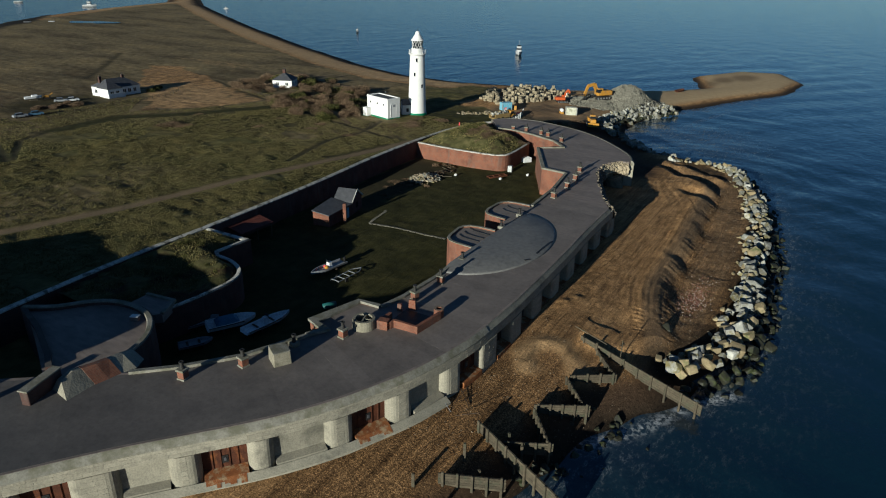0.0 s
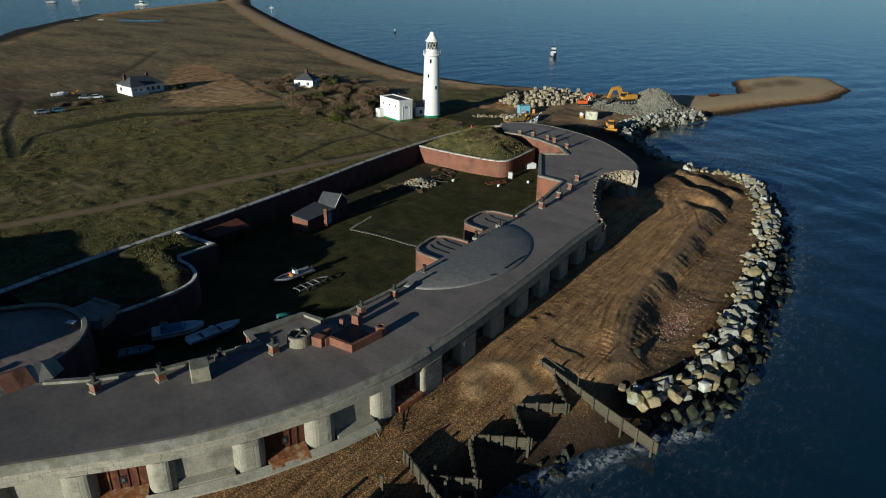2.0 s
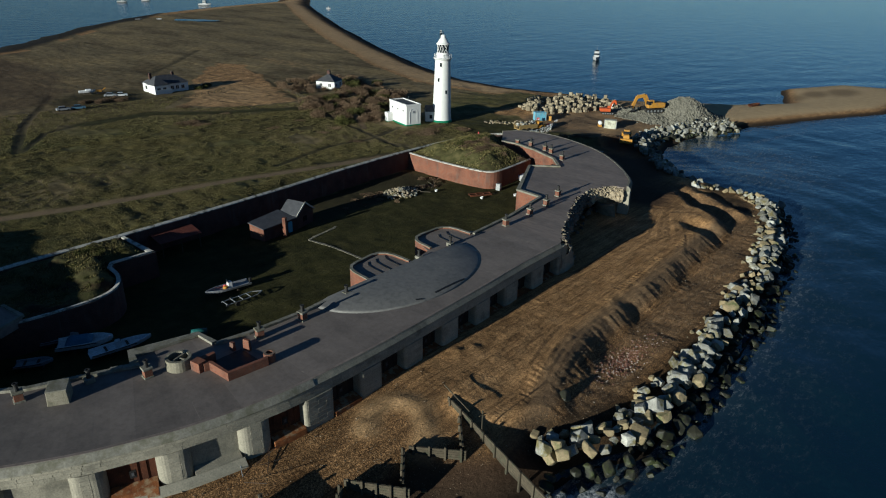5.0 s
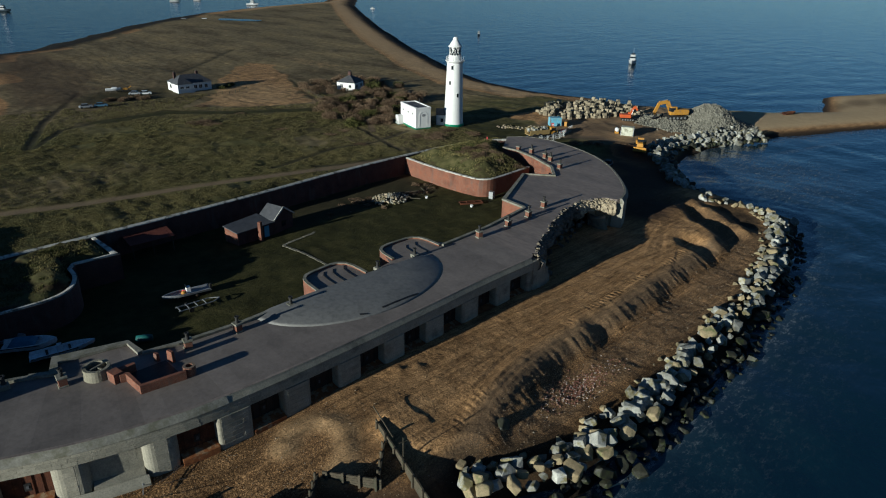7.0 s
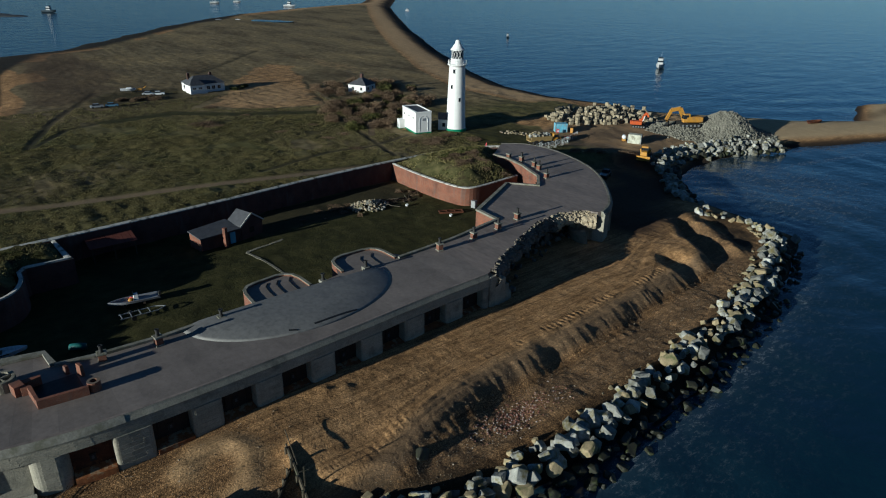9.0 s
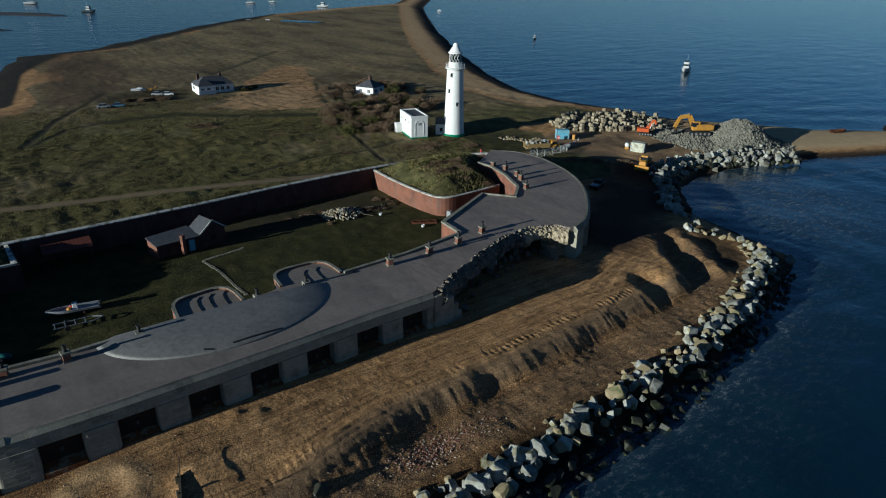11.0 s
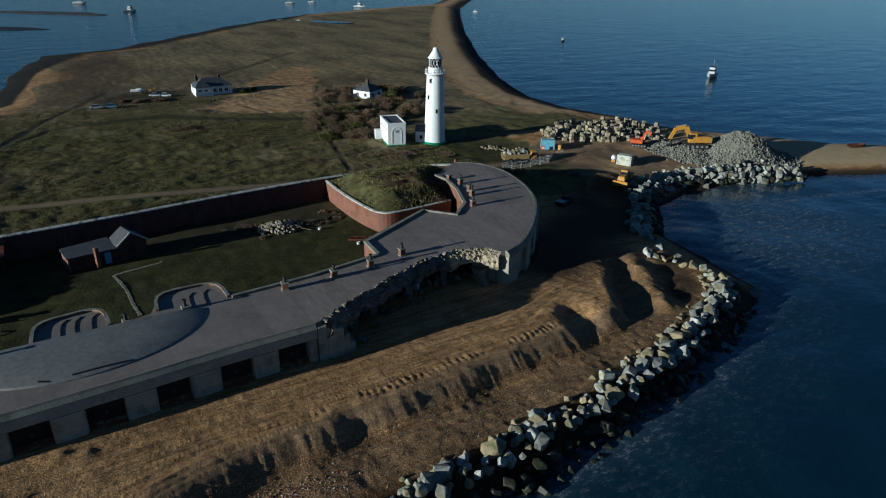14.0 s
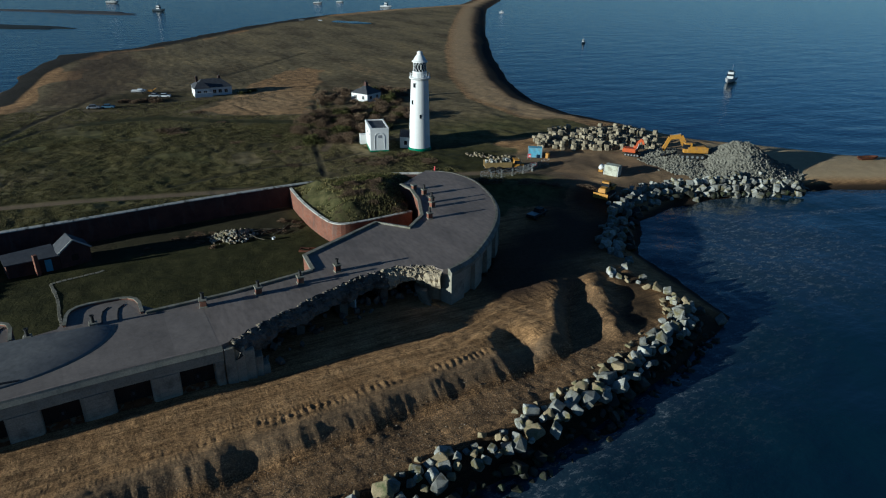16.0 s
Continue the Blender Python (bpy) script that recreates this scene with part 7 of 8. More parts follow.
gravel = tagged(part("gravel_heap", (np.stack([gxx, gyy, gzz], -1).reshape(-1, 3).tolist(), [], [tuple(int(v) for v in q) for q in keepq]), M_GRAVEL), "tall heap of grey crushed stone", "gravel", kind="stuff")
nr = np.random.RandomState(5)
V, F = [], []
OCT = np.array([(1, 0, 0), (0, 1, 0), (-1, 0, 0), (0, -1, 0), (0, 0, 1), (0, 0, -1)], float)
OF = [(0, 1, 4), (1, 2, 4), (2, 3, 4), (3, 0, 4), (1, 0, 5), (2, 1, 5), (3, 2, 5), (0, 3, 5)]
cnt = 0
while cnt < 6500:
    x, y = nr.uniform(-96, -52), nr.uniform(222, 262)
    h = float(mound_z(np.array(x), np.array(y)))
    if h < 0.2:
        continue
    z = float(ground_z(x, y)) + h - 0.15
    k = nr.uniform(0.12, 0.42)
    rot = np.array(Euler(nr.uniform(0, 6.28, 3).tolist()).to_matrix())
    pts = (OCT * nr.uniform(0.6, 1.3, (6, 1)) * k) @ rot.T + (x, y, z)
    F += [tuple(v + len(V) for v in f) for f in OF]
    V += pts.tolist()
    cnt += 1
tagged(part("crushed_stones", (V, [], F), M_GRAVEL), "grey crushed stones lying on the heap", "stones", kind="stuff")

# northern boulders
north = thing("north_rock_armour", 0, 0, 0, 0, "bank of big grey boulders along the works' shore", "sea defence")
NLINE = smooth_path([(-43.5, 178.5), (-50, 185), (-56.5, 191), (-62.5, 199), (-66, 208), (-66.3, 217), (-63.8, 226), (-60, 235), (-55, 246)], 1.5)
for i, (q, n) in enumerate(zip(NLINE, normals(NLINE))):
    for off, z, sz in ((-2.6, 1.3, 0.8), (-1.0, 1.0, 1.05), (0.8, 0.2, 1.1), (2.5, -0.9, 1.0)):
        if rk.random() < (0.5 if off == -2.6 else 0.12):
            continue
        o = off + rk.uniform(-0.5, 0.5)
        stone(DRY if off < 2 else WETS + DRY[:2], q.x + n.x * o, q.y + n.y * o + rk.uniform(-0.4, 0.4), z + rk.uniform(-0.3, 0.3), sz * rk.uniform(0.7, 1.2), north)
for _ in range(34):
    x, y = rk.gauss(-64.0, 1.6), rk.gauss(231, 5.5)
    stone(DRY, x, y, float(ground_z(x, y)) + float(mound_z(np.array(x), np.array(y))) + rk.uniform(0, 0.5), rk.uniform(0.5, 1.0), north)
stray = thing("stray_boulders", 0, 0, 0, 0, "few boulders and fallen stones at the end of the boulder wall", "stones")
for x, y, k in ((-34, 172.5, 0.6), (-36.5, 174.5, 0.8), (-38.5, 177, 0.7), (-33, 175.5, 0.7), (-35.2, 170.6, 0.5), (-40, 179, 0.8), (-19.6, 179.0, 1.1), (-10.5, 77.2, 0.9)):
    stone(DRY if k != 0.6 else TANS, x, y, float(ground_z(x, y)) + 0.35 * k, k, stray)


stone(WETS, -13.9, 83.2, 0.75, 1.25, stray)


def track_unit(ob, L, W, gap, h=0.9):
    for s in (-1, 1):
        bm = bmesh.new()
        r = h / 2
        ring = [(L / 2 - r + r * math.cos(radians(a)), r + r * math.sin(radians(a))) for a in range(-90, 91, 30)] + [(-L / 2 + r + r * math.cos(radians(a)), r + r * math.sin(radians(a))) for a in range(90, 271, 30)]
        a = [bm.verts.new((x, s * gap / 2 - W / 2, z)) for x, z in ring]
        b = [bm.verts.new((x, s * gap / 2 + W / 2, z)) for x, z in ring]
        bm.faces.new(a)
        bm.faces.new(b[::-1])
        for i in range(len(ring)):
            j = (i + 1) % len(ring)
            bm.faces.new((a[i], a[j], b[j], b[i]))
        tk = part("crawler_track", bm, M_TYRE, ob, "muddy steel crawler track")
        bm = bmesh.new()
        for k in range(5):
            lathe(bm, [(0.02, -0.03), (r * 0.55, -0.03), (r * 0.55, 0.03), (0.02, 0.03)], 10, m=pose(-L / 2 + r + (L - 2 * r) * k / 4, s * (gap / 2 + W / 2 + 0.02), r, 90, 0, 0))
        part("rollers", bm, M_STEEL, tk)


def excavator(x, y, rz, k, paint, label, boom):
    ob = thing("excavator", x, y, float(ground_z(x, y)) + max(0.0, float(mound_z(np.array(x), np.array(y))) - 0.2), rz, label, "excavator", "excavators")
    ob.scale = (k, k, k)
    track_unit(ob, 4.6, 0.75, 2.6)
    part("turntable", lathe(bmesh.new(), [(0.8, 0.7), (0.8, 1.15)], 20), M_BLACK, ob)
    part("house", box(bmesh.new(), -0.7, 0, 1.1, 3.6, 2.7, 1.25, bevel=0.12), paint, ob)
    part("counterweight", box(bmesh.new(), -2.6, 0, 1.1, 0.7, 2.7, 1.15, bevel=0.15), paint, ob)
    cab = part("cab", box(bmesh.new(), 0.9, 0.8, 1.1, 1.6, 1.05, 1.9, taper=0.9, bevel=0.08), paint, ob)
    part("cab_glass", box(bmesh.new(), 1.2, 0.8, 1.9, 1.15, 1.09, 0.85, taper=0.95), M_GLASS, cab)
    pts = [(0.9, -0.1, 1.6)] + [(px, -0.1, pz) for px, pz in boom]
    bm = bmesh.new()
    beam(bm, pts[0], pts[1], 0.6, 0.9)
    beam(bm, pts[1], pts[2], 0.55, 0.8)
    part("boom", bm, paint, ob)
    part("stick", beam(bmesh.new(), pts[2], pts[3], 0.45, 0.6), paint, ob)
    bm = bmesh.new()
    bar(bm, (1.2, -0.45, 1.5), ((pts[1][0] + 0.3), -0.45, pts[1][2] - 0.2), 0.1)
    bar(bm, (pts[1][0], -0.1, pts[1][2] + 0.45), ((pts[2][0]), -0.1, pts[2][2] + 0.35), 0.1)
    part("hydraulic_rams", bm, M_STEEL, ob)
    bx, bz = boom[-1]
    bm = bmesh.new()
    lathe(bm, [(0.75, -0.6), (0.75, 0.6), (0.6, 0.6), (0.6, -0.6)], 10, m=pose(bx + 0.1, -0.1, bz - 0.4, 90, 0, 0), a0=60, a1=280)
    part("bucket", bm, M_BLACK, ob)
    return ob


excavator(-78.6, 234.6, -123, 1.35, M_YELLOW, "big yellow excavator with a bent boom on the gravel", [(2.3, 4.0), (4.2, 3.7), (5.3, 1.2)])
excavator(-89.3, 224.8, 40, 0.85, M_ORANGE, "smaller orange excavator with a raised red arm", [(1.5, 4.3), (2.5, 5.3), (3.3, 3.6)])

dz = thing("tracked_dumper", -67.2, 196.6, 1.5, -62, "yellow tracked site dumper on the sandy track", "dumper")
dz.location.z = float(ground_z(-67.2, 196.6))
dz.scale = (1.3, 1.3, 1.3)
track_unit(dz, 3.6, 0.6, 2.0, 0.8)
part("chassis", box(bmesh.new(), 0, 0, 0.5, 3.4, 1.5, 0.5, bevel=0.05), M_BLACK, dz)
part("engine_hood", box(bmesh.new(), 1.0, 0, 0.95, 1.6, 1.4, 0.8, taper=0.85, bevel=0.1), M_YELLOW, dz)
part("cab", box(bmesh.new(), -0.2, 0, 0.95, 1.1, 1.4, 1.6, taper=0.9, bevel=0.06), M_YELLOW, dz)
part("cab_glass", box(bmesh.new(), -0.15, 0, 1.65, 1.06, 1.44, 0.6, taper=0.93), M_GLASS, dz)
part("skip", box(bmesh.new(), -1.5, 0, 0.95, 1.5, 1.9, 0.75, taper=1.15, bevel=0.05), M_YELLOW, dz)
part("blade", box(bmesh.new(), 2.1, 0, 0.1, 0.15, 2.6, 0.9, bevel=0.03), M_YELLOW, dz)

dt = thing("dump_truck", -93.4, 186.5, 1.2, 72, "articulated dump truck loaded with pale stones", "dump truck")
dt.location.z = float(ground_z(-93.4, 186.5))
part("chassis", box(bmesh.new(), 0, 0, 0.8, 9.2, 1.0, 0.5, bevel=0.05), M_BLACK, dt)
part("cab", box(bmesh.new(), 3.3, 0, 1.2, 1.6, 2.4, 1.9, taper=0.88, bevel=0.1), M_YELLOW, dt)
part("cab_glass", box(bmesh.new(), 3.4, 0, 2.1, 1.5, 2.44, 0.8, taper=0.95), M_GLASS, dt)
part("bonnet", box(bmesh.new(), 4.6, 0, 1.1, 1.4, 2.0, 0.9, taper=0.8, bevel=0.1), M_YELLOW, dt)
bm = bmesh.new()
sec = [(-1.3, 1.3), (1.3, 1.3), (1.65, 2.7), (1.5, 2.7), (1.2, 1.5), (-1.2, 1.5), (-1.5, 2.7), (-1.65, 2.7)]
a = [bm.verts.new((-4.6, y, z)) for y, z in sec]
b = [bm.verts.new((2.0, y, z)) for y, z in sec]
for i in range(8):
    j = (i + 1) % 8
    bm.faces.new((a[i], a[j], b[j], b[i]))
bm.faces.new(a[::-1])
bm.faces.new(b)
part("dump_body", bm, surf("dusty_yellow", [(0.24, 0.17, 0.07), (0.36, 0.25, 0.1)], 0.7, 0.1, 0.8, 0.2), dt)
for wx in (3.9, -1.2, -3.0):
    for wy in (-1.15, 1.15):
        wh = part("wheel", lathe(bmesh.new(), [(0.3, -0.3), (0.78, -0.3), (0.85, -0.15), (0.85, 0.15), (0.78, 0.3), (0.3, 0.3)], 18, m=pose(wx, wy, 0.85, 90, 0, 0)), M_TYRE, dt)
        part("rim", lathe(bmesh.new(), [(0.02, -0.2), (0.4, -0.2), (0.4, 0.2), (0.02, 0.2)], 14, m=pose(wx, wy, 0.85, 90, 0, 0)), M_YELLOW, wh)
load = thing("stone_load", -93.4, 186.5, dt.location.z, 72, "load of pale stones heaped in the dump truck", "stones")
for _ in range(46):
    k = rk.uniform(0.35, 0.65)
    x, y = rk.uniform(-4.2, 1.6), rk.uniform(-1.1, 1.1)
    share("stone", rk.choice(PAL + DRY), pose(x, y, 1.9 + 1.2 * (1 - (y / 1.5) ** 2) * rk.uniform(0.4, 1.0), rk.uniform(-40, 40), rk.uniform(-40, 40), rk.uniform(0, 360)) @ Matrix.Diagonal((k, k, k, 1)), load)


def container(x, y, rz, L, W, H, paint, label, up=0.0):
    ob = thing("container", x, y, float(ground_z(x, y)) + up, rz, label, "container", "site containers")
    part("body", box(bmesh.new(), 0, 0, 0, L, W, H, bevel=0.03), paint, ob)
    for s in (-1, 1):
        k = -L / 2 + 0.2
        while k < L / 2 - 0.1:
            part("rib", box(bmesh.new(), k, s * (W / 2 + 0.02), 0.12, 0.12, 0.05, H - 0.24), paint, ob)
            k += 0.32
    for s in (-1, 1):
        for e in (-1, 1):
            part("corner_post", box(bmesh.new(), e * (L / 2 - 0.02), s * (W / 2 - 0.02), 0, 0.14, 0.14, H + 0.02), M_STEEL, ob)
    for s in (-0.5, 0.5):
        part("door", box(bmesh.new(), L / 2 + 0.02, s * W / 2, 0.1, 0.05, W / 2 - 0.1, H - 0.2, bevel=0.01), paint, ob)
    part("roof_sheet", box(bmesh.new(), 0, 0, H, L - 0.1, W - 0.1, 0.04), paint, ob)


M_CREAM = surf("dirty_cream_paint", [(0.45, 0.45, 0.36), (0.55, 0.55, 0.45)], 0.8, 0.12, 0.7, 0.1, stain=(0.16, 0.14, 0.09), stain_size=1.1)
container(-79.4, 209.4, 28, 3.6, 2.2, 2.5, M_CREAM, "dirty cream site container beside the track")
container(-99.4, 200.4, 55, 3.6, 2.2, 2.5, M_SKYBLUE, "light blue welfare cabin beside the blocks")
ob = thing("fuel_tank", -82.4, 208.4, float(ground_z(-82.4, 208.4)), 40, "small white fuel tank with a yellow base", "tank")
part("tank", lathe(bmesh.new(), [(0.02, -0.9), (0.55, -0.85), (0.6, 0), (0.55, 0.85), (0.02, 0.9)], 14, m=pose(0, 0, 1.1, 90, 0, 0)), M_HULLW, ob, smooth=True)
part("base", box(bmesh.new(), 0, 0, 0, 1.0, 1.6, 0.6), M_YELLOW, ob)
ob = thing("yellow_bin", -96.8, 202.6, float(ground_z(-96.8, 202.6)), 20, "yellow plastic bin beside the cabin", "bin")
part("bin", box(bmesh.new(), 0, 0, 0, 0.8, 0.8, 1.3, taper=1.1, bevel=0.06), M_YELLOW, ob)
part("lid", box(bmesh.new(), 0, 0, 1.3, 0.95, 0.95, 0.12, bevel=0.03), M_YELLOW, ob)
for x, y, w, rz in ((-91.7, 194.6, 2.0, 70), (-98.0, 197.6, 1.0, 60)):
    ob = thing("site_sign", x, y, float(ground_z(x, y)), rz, "red and white site notice board on posts", "sign", "site signs")
    part("board", box(bmesh.new(), 0, 0, 0.5, w, 0.06, 1.0), M_PINK, ob)
    part("white_panel", box(bmesh.new(), 0.1, -0.045, 0.75, w * 0.5, 0.03, 0.4), M_HULLW, ob)
    for s in (-0.45, 0.45):
        part("post", box(bmesh.new(), s * w, 0, -0.2, 0.08, 0.08, 1.7), M_STEEL, ob)
ob = thing("marker_post", -100.1, 171.1, float(ground_z(-100.1, 171.1)), 0, "short red marker post in the grass", "post")
part("post", lathe(bmesh.new(), [(0.25, -0.1), (0.22, 0.2), (0.14, 0.9), (0.03, 1.05)], 10), M_PINK, ob)
FEN = even([Vector(p) for p in [(-86.4, 176), (-87.8, 181.5), (-89.3, 190), (-92.5, 200)]], 3.4)
for a, b in zip(FEN, FEN[1:]):
    ob = thing("mesh_fence_panel", a.x, a.y, float(ground_z(a.x, a.y)), math.degrees(math.atan2(b.y - a.y, b.x - a.x)), "galvanised mesh site fence panel", "fence", "site fence panels")
    part("frame", ribbon(bmesh.new(), [(0, 0), (3.3, 0)], [(0.03, 1.95), (0.03, 2.02), (-0.03, 2.02), (-0.03, 1.95)]), M_STEEL, ob)
    for s in (0.0, 3.3):
        part("post", box(bmesh.new(), s, 0, 0, 0.05, 0.05, 2.0), M_STEEL, ob)
    bm = bmesh.new()
    for k in range(1, 14):
        box(bm, k * 0.235, 0, 0.15, 0.015, 0.015, 1.82)
    for z in (0.15, 0.75, 1.35):
        box(bm, 1.65, 0, z, 3.3, 0.02, 0.02)
    part("mesh", bm, M_STEEL, ob)
    part("foot", box(bmesh.new(), 0, 0, -0.05, 0.25, 0.7, 0.15, bevel=0.02), M_CONC, ob)
pv = thing("pickup_truck", -63.4, 175.6, float(ground_z(-63.4, 175.6)), 112, "dark pickup truck with a pale load bed on the sand", "pickup truck")
part("body", box(bmesh.new(), 0, 0, 0.45, 5.2, 1.9, 0.6, bevel=0.1), M_BLACK, pv)
part("cab", box(bmesh.new(), 0.7, 0, 1.0, 1.9, 1.75, 0.75, taper=0.78, bevel=0.08), M_GLASS, pv)
part("cab_roof", box(bmesh.new(), 0.7, 0, 1.72, 1.4, 1.35, 0.06), M_BLACK, pv)
part("load_bed", box(bmesh.new(), -1.5, 0, 1.05, 1.9, 1.75, 0.08), M_STEEL, pv)
for wx in (-1.6, 1.6):
    for wy in (-0.9, 0.9):
        part("wheel", lathe(bmesh.new(), [(0.05, -0.12), (0.37, -0.12), (0.39, 0), (0.37, 0.12), (0.05, 0.12)], 14, m=pose(wx, wy, 0.38, 90, 0, 0)), M_TYRE, pv)

rb = thing("beached_rowing_boat", -62.1, 285.7, float(ground_z(-62.1, 285.7)), 70, "dark red rowing boat lying on the sand spit", "boat")
part("hull", hull(5.5, 2.0, 0.9), M_RUST, rb)
part("thwart", box(bmesh.new(), 0, 0, 0.6, 0.3, 1.6, 0.06), M_TIMBER, rb)

# ---- timber groynes ----
def plank_wall(ob, a, b, za, zb, depth, posts, rail=False):
    a, b = Vector(a), Vector(b)
    d = b - a
    L = d.length
    rz = math.degrees(math.atan2(d.y, d.x))
    n = max(2, round(depth / 0.3))
    for k in range(n):
        bm = bmesh.new()
        beam(bm, (a.x, a.y, za - 0.15 - 0.3 * k), (b.x, b.y, zb - 0.15 - 0.3 * k), 0.16, 0.275)
        part("plank", bm, M_TIMBER, ob)
    for k in range(posts):
        t = (k + 0.3) / max(1, posts - 0.4)
        q = a.lerp(b, min(1, t))
        z = za + (zb - za) * t
        up = rk.uniform(0.08, 0.4)
        bm = bmesh.new()
        box(bm, q.x + d.y / L * 0.2, q.y - d.x / L * 0.2, z - depth - 0.9, 0.26, 0.26, depth + 0.9 + up, rz + rk.uniform(-6, 6), 0.9, 0.04)
        part("post", bm, M_TIMBER, ob)


g1 = thing("groyne", 0, 0, 0, 0, "long weathered plank groyne running down to the water", "groyne", "timber groynes")
plank_wall(g1, (-22.2, 72.5), (-6.0, 69.3), 2.35, 0.1, 1.5, 9)
bm = bmesh.new()
beam(bm, (-23.3, 73.0, 3.1), (-18.6, 71.9, 2.55), 0.08, 0.1)
part("hand_rail", bm, M_TIMBER, g1)
crs = thing("wooden_cross", -16.6, 71.6, 2.3, 80, "small yellowish wooden cross on a post", "cross")
part("upright", box(bmesh.new(), 0, 0, -0.9, 0.1, 0.1, 2.5), M_TIMBER, crs)
part("cross_arm", box(bmesh.new(), 0, 0, 1.05, 0.95, 0.09, 0.1), M_TIMBER, crs)
g2 = thing("groyne", 0, 0, 0, 0, "stepped plank breastwork with posts, partly broken", "groyne", "timber groynes")
for a, b, za, zb, dp, ps in (((-20.4, 64.6), (-15.9, 68.3), 1.35, 1.15, 1.5, 4), ((-19.6, 71.6), (-16.6, 68.6), 1.6, 1.2, 1.2, 4), ((-20.6, 64.2), (-17.4, 60.9), 1.2, 1.0, 1.5, 5),
                             ((-21.6, 57.2), (-16.4, 60.8), 1.2, 1.0, 1.6, 5), ((-21.2, 56.6), (-17.6, 52.4), 1.1, 0.9, 1.5, 6), ((-21.6, 49.9), (-17.3, 52.7), 1.1, 0.9, 1.5, 4)):
    plank_wall(g2, a, b, za, zb, dp, ps)
g3 = thing("groyne", 0, 0, 0, 0, "low weathered plank groyne with leaning posts", "groyne", "timber groynes")
plank_wall(g3, (-25.0, 50.4), (-12.6, 46.2), 2.0, 0.0, 1.4, 10)
plank_wall(g3, (-24.6, 42.1), (-19.0, 45.4), 1.4, 0.9, 1.4, 5)
for x, y in ((-21.5, 50.9), (-19.6, 50.0), (-18.0, 49.0), (-21.6, 44.8), (-24, 46), (-26.2, 40.2), (-23.0, 38)):
    ob = thing("old_pile", x, y, float(ground_z(x, y)) - 0.6, rk.uniform(0, 90), "old square timber pile standing in the shingle", "pile", "old timber piles")
    part("pile", box(bmesh.new(), 0, 0, 0, 0.3, 0.3, rk.uniform(2.0, 2.8), rk.uniform(0, 40), 0.9, 0.03), M_TIMBER, ob)
    part("bolt", box(bmesh.new(), 0, 0, 1.3, 0.4, 0.06, 0.06), M_RUST, ob)
weedy = thing("weedy_rocks", 0, 0, 0, 0, "dark weed-covered rocks awash below the groynes", "rocks")
for _ in range(55):
    t = rk.random()
    x, y = -18.5 + 7 * t + rk.gauss(0, 1.6), 48 + 16 * t + rk.gauss(0, 2.6)
    z = max(SEA - 0.25, min(float(ground_z(x, y)), SEA + 0.8)) + rk.uniform(-0.1, 0.25)
    stone(WETS, x, y, z, rk.uniform(0.2, 0.6), weedy)
wr = thing("wrecked_pipework", -27.6, 51.6, float(ground_z(-27.6, 51.6)), 0, "tangle of bent scaffold tubes against the granite", "scaffold")
for k in range(9):
    bm = bmesh.new()
    x, y, a = rk.uniform(-2.6, 0.6), rk.uniform(-2, 2.2), rk.uniform(0, 3.14)
    bar(bm, (x, y, 0.1), (x + 2.6 * math.cos(a), y + 2.6 * math.sin(a), rk.uniform(0.2, 1.3)), 0.03, 6)
    part("tube", bm, M_GREYB if k == 0 else M_SHADE_DARKIRON, wr)
bs = tagged(new("brick_scatter"), "scatter of red and white brick fragments on the low beach", "brick fragments", kind="stuff")
V, F = [], []
for _ in range(520):
    x, y = nr.normal(-13.0, 1.0), nr.normal(96.0, 3.2)
    z = float(ground_z(x, y))
    k = nr.uniform(0.025, 0.065)
    c = np.array([(a, b, d) for d in (-1, 1) for a, b in ((-1, -1), (1, -1), (1, 1), (-1, 1))], float) * (k * 1.6, k, k * 0.8)
    rot = np.array(Euler(nr.uniform(-0.6, 0.6, 2).tolist() + [nr.uniform(0, 6.28)]).to_matrix())
    F += [tuple(v + len(V) for v in f) for f in ((3, 2, 1, 0), (4, 5, 6, 7), (0, 1, 5, 4), (1, 2, 6, 5), (2, 3, 7, 6), (3, 0, 4, 7))]
    V += (c @ rot.T + (x, y, z + k * 0.4)).tolist()
M_FRAG, nt, p = material("brick_fragments")
gi = nt.nodes.new("ShaderNodeNewGeometry")
nt.links.new(ramp(nt, gi.outputs["Random Per Island"], [(0.17, 0.07, 0.045), (0.25, 0.12, 0.08), (0.38, 0.31, 0.25)], (0.3, 0.65, 0.85)), p.inputs["Base Color"])
p.inputs["Roughness"].default_value = 0.9
part("fragments", (V, [], F), M_FRAG, bs)

# pebbles lying on the beach
pn = 7000
py_ = nr.uniform(44, 172, pn)
px_ = np.where(py_ > 74, np.interp(py_, CREST_Y, CREST_X) + 1.2 + nr.uniform(0, 1, pn) ** 0.8 * 9, nr.uniform(-33, -14, pn))
okp = (px_ < np.interp(py_, [74, 80, 128, 172], [-12, -9.5, -11.5, -22])) | (py_ < 74)
okp &= ~within(px_, py_, FORT)
px_, py_ = px_[okp], py_[okp]
pz_ = ground_z(px_, py_)
pk_ = nr.uniform(0.025, 0.06, len(px_)) * np.where(nr.uniform(0, 1, len(px_)) < 0.03, 2.0, 1)
PV = (OCT[None] * (1.3, 1.0, 0.6) * nr.uniform(0.7, 1.2, (len(px_), 6, 1)) * pk_[:, None, None] + np.stack([px_, py_, pz_ + 0.3 * pk_], -1)[:, None]).reshape(-1, 3)
PF = (np.array(OF)[None] + 6 * np.arange(len(px_))[:, None, None]).reshape(-1, 3)
M_PEBBLE, nt, p = material("beach_pebbles")
